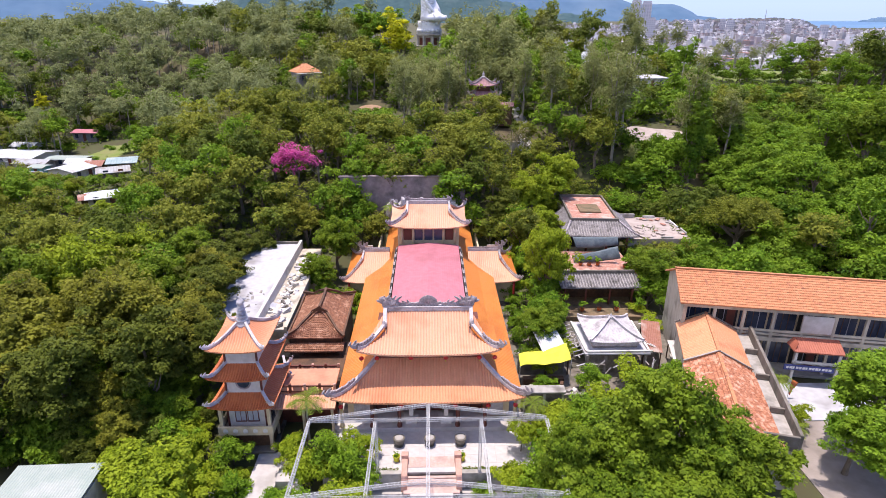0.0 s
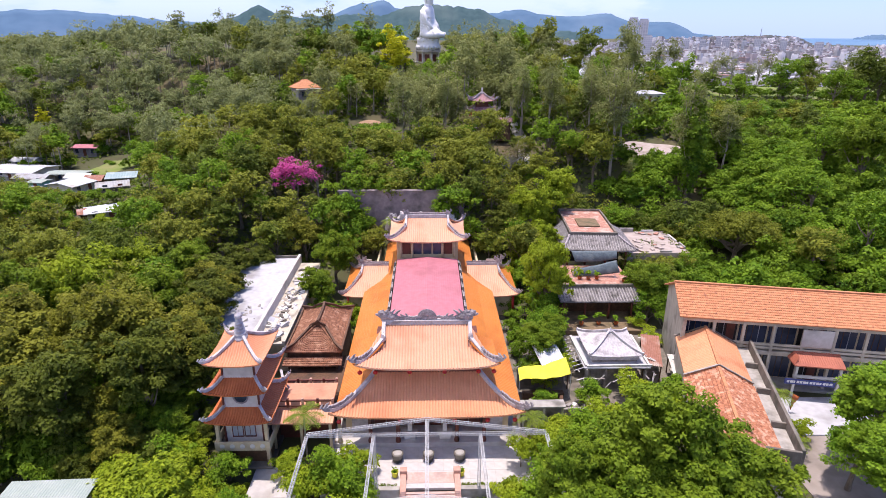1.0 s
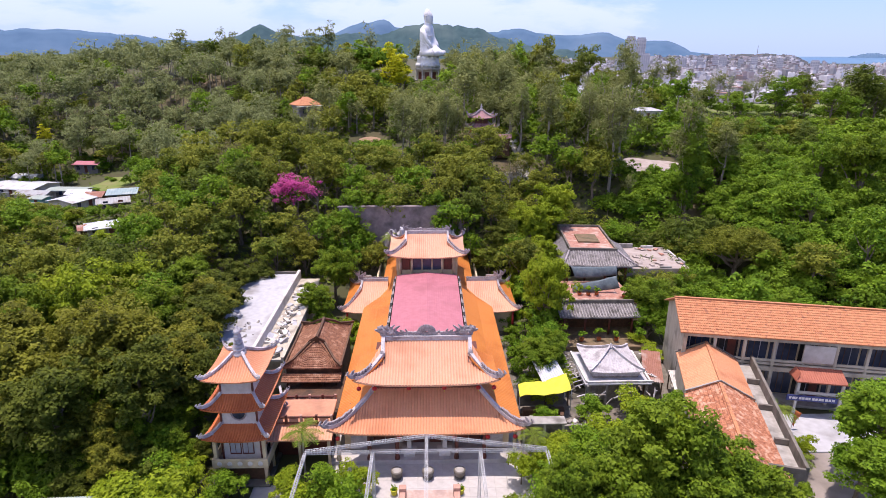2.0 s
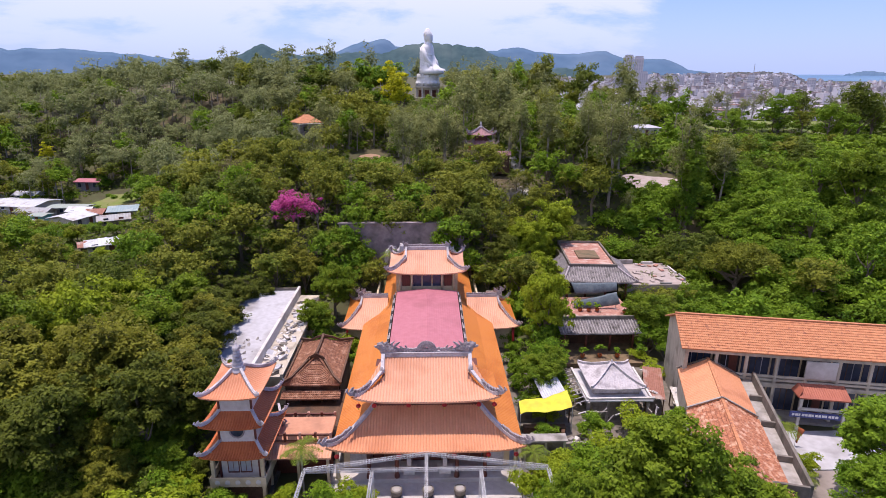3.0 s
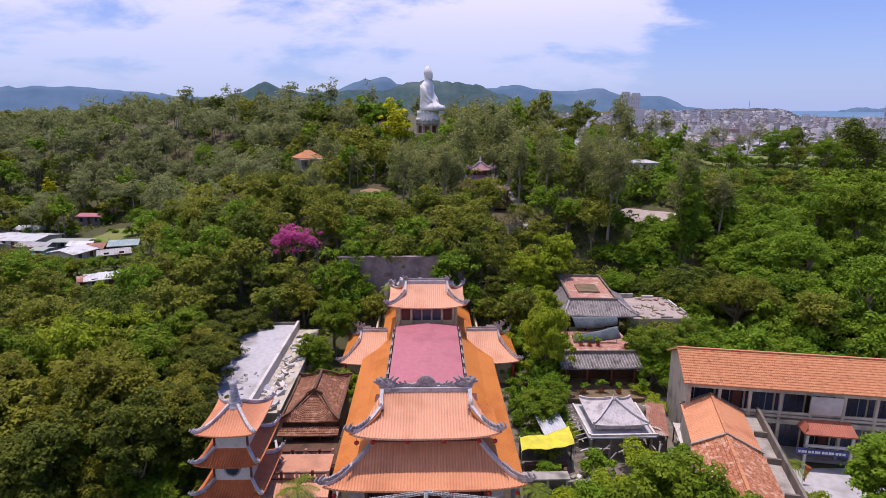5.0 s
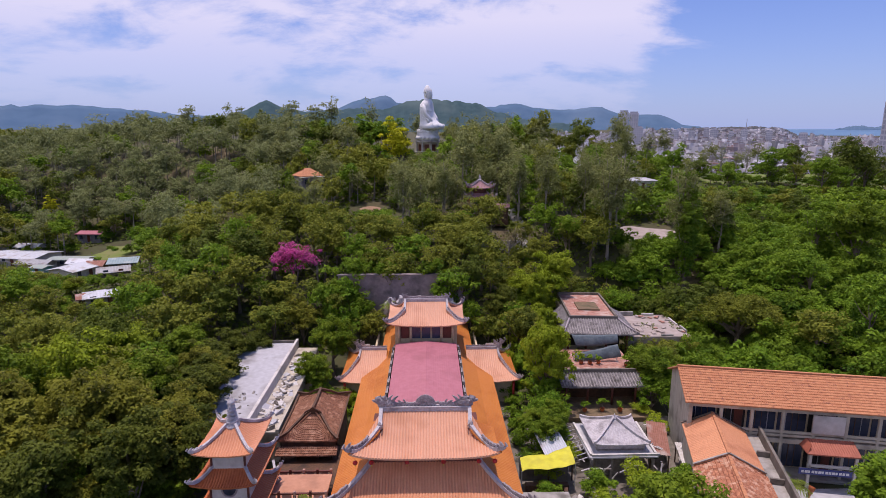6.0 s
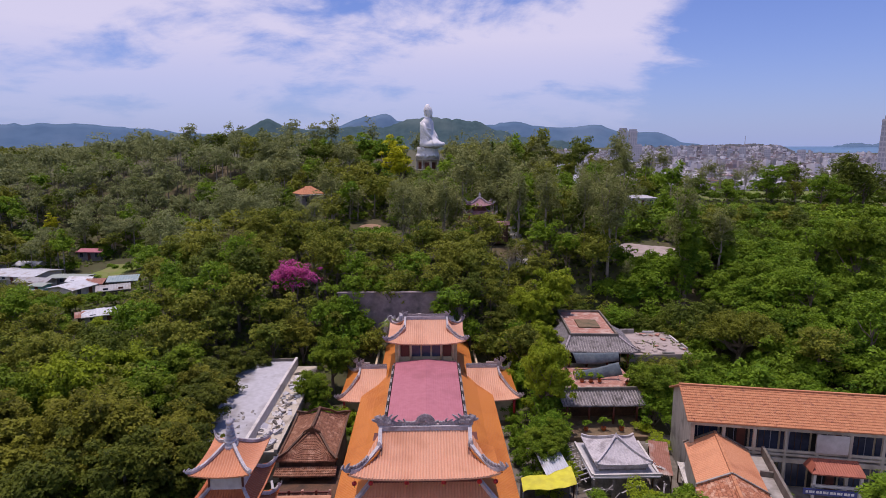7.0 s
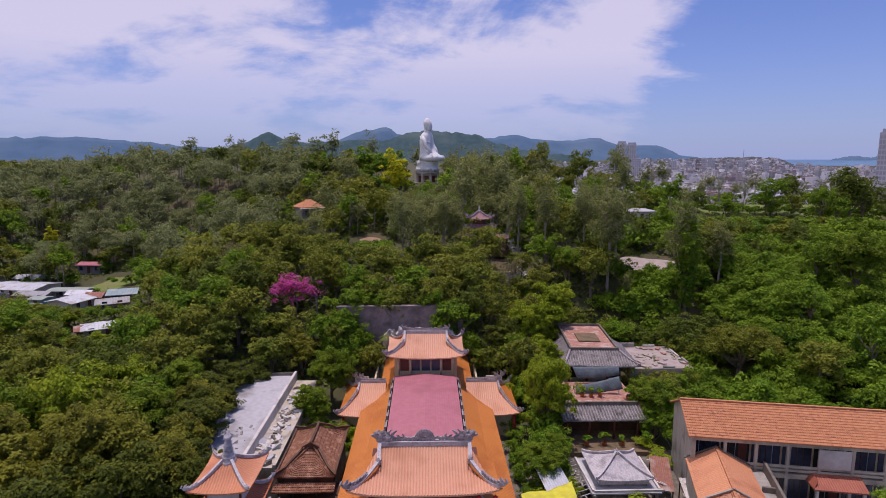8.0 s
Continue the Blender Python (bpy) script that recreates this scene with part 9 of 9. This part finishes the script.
def palm(x, y, z, h, s, seed):
    p = thing("palm", x, y, z, 40 * seed, "small palm with arching yellow-green fronds", "palm", "palms")
    part("trunk", lathe([(0.1 * (1.3 if i == 0 else 1), h * i / 5) for i in range(6)], 8), M_BARK_PALE, p)
    rng = np.random.default_rng(seed)
    for k in range(11):
        a = 2 * math.pi * k / 11 + rng.uniform(-0.2, 0.2)
        el = rng.uniform(0.2, 1.1)
        d = Vector((math.cos(a), math.sin(a), 0))
        pts = [Vector((0, 0, h)) + d * s * t * math.cos(el * 0.6) + Vector((0, 0, s * (t * math.sin(el) * 1.1 - 0.75 * t * t))) for t in (0, 0.25, 0.5, 0.75, 1.0)]
        verts, faces = [], []
        side = Vector((-d.y, d.x, 0))
        for i, (u, v) in enumerate(zip(pts, pts[1:])):
            for j in range(4):
                q = u.lerp(v, j / 4)
                w = s * 0.3 * math.sin(math.pi * (0.08 + 0.86 * (i + j / 4) / 4))
                for sg in (-1, 1):
                    b = len(verts)
                    tip = q + side * sg * w + (v - u).normalized() * w * 0.6 - Vector((0, 0, w * 0.35))
                    verts += [tuple(q), tuple(q + (v - u) * 0.2), tuple(tip)]
                    faces.append((b, b + 1, b + 2))
        raw_part("frond", verts, faces, L_PALM, p)
    return p


palm(-11.6, 45.9, 0, 4.9, 2.1, 1)
palm(10.2, 47.3, 0, 3.2, 1.9, 2)
palm(35.6, 45.3, 0, 1.4, 1.6, 3)
palm(36.6, 51.6, 0, 2.6, 2.5, 4)
palm(30.6, 35.0, LOW, 1.6, 1.7, 5)
palm(-6.3, 92.3, 6, 3.4, 1.7, 6)

# creeper-covered trunk on the slope
ivy = make_tree("creeper_clad_tree", 430, 1.8, 7.4, 6.8, 190, 80, 0.18, 0.8, L_LUSH, "tall tree trunk wrapped in dark creeper", trunk_r=0.3, trunk_h=13.0, tri=True, low=-0.97, bough=0.5, group=WOODS)
plant(ivy, 51.8, 111.6, 1.3, 0, tall=1.2)
plant(OLIVE[0], 51.3, 112.6, 1.3, 0, tall=1.55)
plant(BUSHD[0], 50.0, 109.5, 0.9, 0)
plant(BUSHD[1], 54.0, 109.8, 1.0, 60)
for k, (x, y, s) in enumerate(((38.0, 118.0, 1.55), (41.0, 122.0, 1.5), (34.5, 124.0, 1.4), (36.0, 131.0, 1.35), (40.0, 128.0, 1.45))):
    plant(OLIVE[k % 3], x, y, s, 70 * k, tall=1.1)
for k, (x, y, sc, tall) in enumerate(((9.6, 127.0, 1.3, 0.9), (13.4, 124.0, 1.2, 0.9), (16.5, 112.0, 1.1, 1.0), (-25.5, 107.5, 1.0, 0.9), (-20.6, 106.5, 0.9, 0.9), (5.0, 120.0, 1.1, 1.0), (-40.0, 118.0, 1.2, 1.1), (-44.0, 128.0, 1.2, 1.2))):
    plant(DRY, x, y, sc, 67 * k, tall=tall)
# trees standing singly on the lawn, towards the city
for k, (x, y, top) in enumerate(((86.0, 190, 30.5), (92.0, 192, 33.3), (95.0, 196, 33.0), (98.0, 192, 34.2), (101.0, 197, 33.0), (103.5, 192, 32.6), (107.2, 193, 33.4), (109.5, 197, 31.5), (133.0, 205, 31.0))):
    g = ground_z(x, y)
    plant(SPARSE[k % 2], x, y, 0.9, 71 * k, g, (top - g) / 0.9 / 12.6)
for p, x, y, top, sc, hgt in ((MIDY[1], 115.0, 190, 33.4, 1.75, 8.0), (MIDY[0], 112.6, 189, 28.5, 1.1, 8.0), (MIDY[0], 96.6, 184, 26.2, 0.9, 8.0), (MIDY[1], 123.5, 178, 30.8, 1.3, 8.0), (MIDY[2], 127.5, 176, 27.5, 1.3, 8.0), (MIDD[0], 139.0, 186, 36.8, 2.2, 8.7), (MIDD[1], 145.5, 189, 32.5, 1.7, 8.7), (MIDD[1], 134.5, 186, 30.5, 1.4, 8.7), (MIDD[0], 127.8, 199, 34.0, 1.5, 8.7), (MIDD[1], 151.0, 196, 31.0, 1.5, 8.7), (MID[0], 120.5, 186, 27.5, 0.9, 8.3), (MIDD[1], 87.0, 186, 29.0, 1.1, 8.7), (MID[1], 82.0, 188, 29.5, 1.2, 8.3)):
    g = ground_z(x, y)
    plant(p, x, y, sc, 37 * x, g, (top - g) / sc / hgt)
# the round tree and the broad layered tree on the green slope
round_tree = make_tree("round_tree", 440, 6.6, 3.2, 4.6, 230, 110, 0.15, 0.8, L_OLIVEGREEN, "wide dome-shaped olive-green tree on the green slope", trunk_r=0.4, trunk_h=4.6, limbs=12, low=-0.5, bough=0.3, tri=True, group="large trees near the temple")
plant(round_tree, 52.8, 92.0, 1.28, 30, 0.8, 1.1)
rb = random.Random(5)
for j in range(9):
    for i in range(16):
        x, y = 43.5 + 3.1 * i + rb.uniform(-1.2, 1.2), 71.5 + 3.3 * j + rb.uniform(-1.2, 1.2)
        if x > 0.82 * y + 8 or (x - 53) ** 2 + (y - 93) ** 2 < 16:
            continue
        plant((BUSH if rb.random() < 0.45 else BUSHD)[rb.randrange(2)], x, y, rb.uniform(0.85, 1.45), rb.uniform(0, 360), None, rb.uniform(0.8, 1.25))
for k, (x, y, sc) in enumerate(((-11.2, 70.6, 0.7), (-10.7, 73.4, 0.8), (-13.8, 71.0, 0.9), (-10.4, 76.4, 0.6), (-14.6, 73.4, 1.0))):
    plant(SHRUB[k % 2], x, y, sc, 43 * k, 0, 1.2)
for k, (x, y, sc) in enumerate(((-23.6, 44.0, 1.1), (-21.6, 43.2, 0.9), (-25.4, 46.2, 1.2), (-22.6, 45.4, 0.8), (-27.5, 47.0, 0.9))):
    plant(SHRUB[k % 2], x, y, sc, 43 * k, 0, 1.3)
for k, (x, y, sc) in enumerate(((47.0, 116.0, 1.1), (50.0, 115.0, 1.2), (54.0, 116.0, 1.1), (57.0, 117.5, 1.2), (45.0, 113.0, 1.1), (48.6, 112.0, 1.2), (56.0, 113.0, 1.2), (47.5, 119.0, 1.0), (52.0, 118.6, 1.0), (59.0, 114.0, 1.2), (49.5, 106.5, 1.1), (54.5, 107.0, 1.1))):
    plant((BUSH if k % 3 else BUSHD)[k % 2], x, y, sc, 50 * k, tall=1.15)
# creepers over the slope below the clearing
for k in range(150):
    x, y = rb.uniform(40, 92), rb.uniform(99, 126)
    if x < 0.8 * y + 4 and (x > 46 or y > 104) and not open_ground(x, y):
        sc = min(rb.uniform(0.9, 1.5), (sight_limit(x, y, 3.0) - ground_z(x, y)) / 3.9)
        if sc > 0.4:
            plant((BUSH if k % 5 < 3 else BUSHD)[k % 2], x, y, sc, 47 * k, None, rb.uniform(0.75, 1.15))
# shrubs along the edge of the lawn
for k in range(26):
    x = 82 + 3.1 * k
    plant((BUSHD if k % 3 else BUSH)[k % 2], x, 180.5 + 0.25 * (x - 80) + (k * 7 % 5) * 0.8, 0.9 + 0.12 * (k * 5 % 4), 61 * k, tall=0.9 + 0.15 * (k % 3))
plant(NEARBIG[0], 81.5, 105.0, 1.25, 200, ground_z(81.5, 105) - 1.0, 1.3)
for k, (x, y, sc) in enumerate(((78.6, 101.5, 1.2), (81.5, 100.0, 1.3), (84.6, 101.8, 1.2), (83.0, 98.0, 1.1), (79.6, 97.6, 1.1))):
    plant(BUSHD[k % 2], x, y, sc, 50 * k, tall=1.5)


# ---- undergrowth that hides the soil on the hill ----
def undergrowth():
    rng = np.random.default_rng(50)
    pts = []
    while len(pts) < 48000:
        y = rng.uniform(44, 230)
        x = rng.uniform(-1, 1) * (0.8 * y + 10)
        if open_ground(x, y) and rng.random() < 0.985:
            continue
        if (x - 51.5) ** 2 / 80 + (y - 127) ** 2 / 42 < 1 or abs(x) < 12 and y < 97 or (9 < x < 43 and y < 100) or (-33 < x < 0 and y < 90):
            continue
        if noise.noise((x / 14, y / 14, 9)) < -0.25 and rng.random() < 0.8:
            continue
        h = abs(rng.normal()) * 0.5
        pts.append((x, y, ground_z(x, y) + 0.1 + h))
    ob = new("undergrowth", leaf_mesh("undergrowth", leaves(np.array(pts), 0.5, rng, 0.7, 0.6), L_GRASS))
    tagged(ob, "tangled green undergrowth between the trees", "undergrowth", kind="stuff")


undergrowth()

rng = np.random.default_rng(8)
pts = np.stack([np.concatenate([rng.uniform(-9.3, -2.8, 500), rng.uniform(2.9, 8.5, 420)]), rng.uniform(41.66, 42.05, 920), rng.uniform(0.03, 0.22, 920)], 1)
strip = new("edging_plants", leaf_mesh("edging_plants", leaves(pts, 0.09, rng), L_GRASS))
tagged(strip, "low green edging plants along the terrace wall", "plants", kind="stuff")

# ---- paved grounds ----
paving("courtyard_paving", -9.4, 12.4, 41.6, 47.2, 0.0, 1.2, "pale stone paving of the temple courtyard")
low = mesh_object("lower_yard", boxes((-21.8, 23.0, 16, 41.2, LOW - 0.8, LOW)), M_PAVE)
tagged(low, "pale paved lower yard in front of the terrace", "pavement", kind="structure")
yard = mesh_object("school_yard", boxes((34.2, 78, 24, 52.6, -0.5, 0.02)), M_YARD)
tagged(yard, "dusty grey-brown school yard", "pavement", kind="structure")
apron = mesh_object("school_apron", boxes((36.6, 60, 48.0, 54.5, 0.0, 0.16), bevel=0.03), M_WHITEROOF)
apron.matrix_basis = pose(0, 0, 0)
tagged(apron, "white paved apron before the school", "pavement", kind="structure")
path = mesh_object("side_path", boxes((-16.1, -13.6, 36.0, 44.6, -2.4, -0.02), (-13.6, -12.2, 40.4, 44.6, -1.9, 0.3), bevel=0.03), M_PAVE)
tagged(path, "pale paved path beside the pagoda", "pavement", kind="structure")
passage = mesh_object("side_passage", boxes((9.4, 12.4, 46.5, 96, -0.4, 0.03), (-9.8, -9.4, 46.5, 96, -0.4, 0.03)), M_DARKCONC)
tagged(passage, "dark weathered paving along the hall's sides", "pavement", kind="structure")
for k, (x, y, sc, tall) in enumerate(((-18.2, 43.4, 0.9, 1.0), (-17.6, 41.0, 0.8, 1.0), (-17.4, 38.8, 0.9, 1.1), (-19.6, 39.0, 1.1, 1.2), (-12.4, 44.6, 0.6, 1.0), (-62.5, 107.5, 0.9, 0.8), (-70.5, 108.5, 1.0, 0.9), (-73.0, 116.5, 1.2, 1.0))):
    plant(SHRUB[k % 2], x, y, sc, 77 * k, ground_z(x, y) if y > 100 else 0 if y > 42 else LOW, tall)
steps = thing("garden_steps", -12.4, 41.2, LOW, 0, "short flight of pale steps between the shrubs", "stair", kind="structure")
for k in range(8):
    part("step", boxes((-0.9, 0.9, -2.2 + k * 0.3, 0.4, k * 0.2 - 0.1, k * 0.2 + 0.1), bevel=0.012), M_PLASTER, steps)
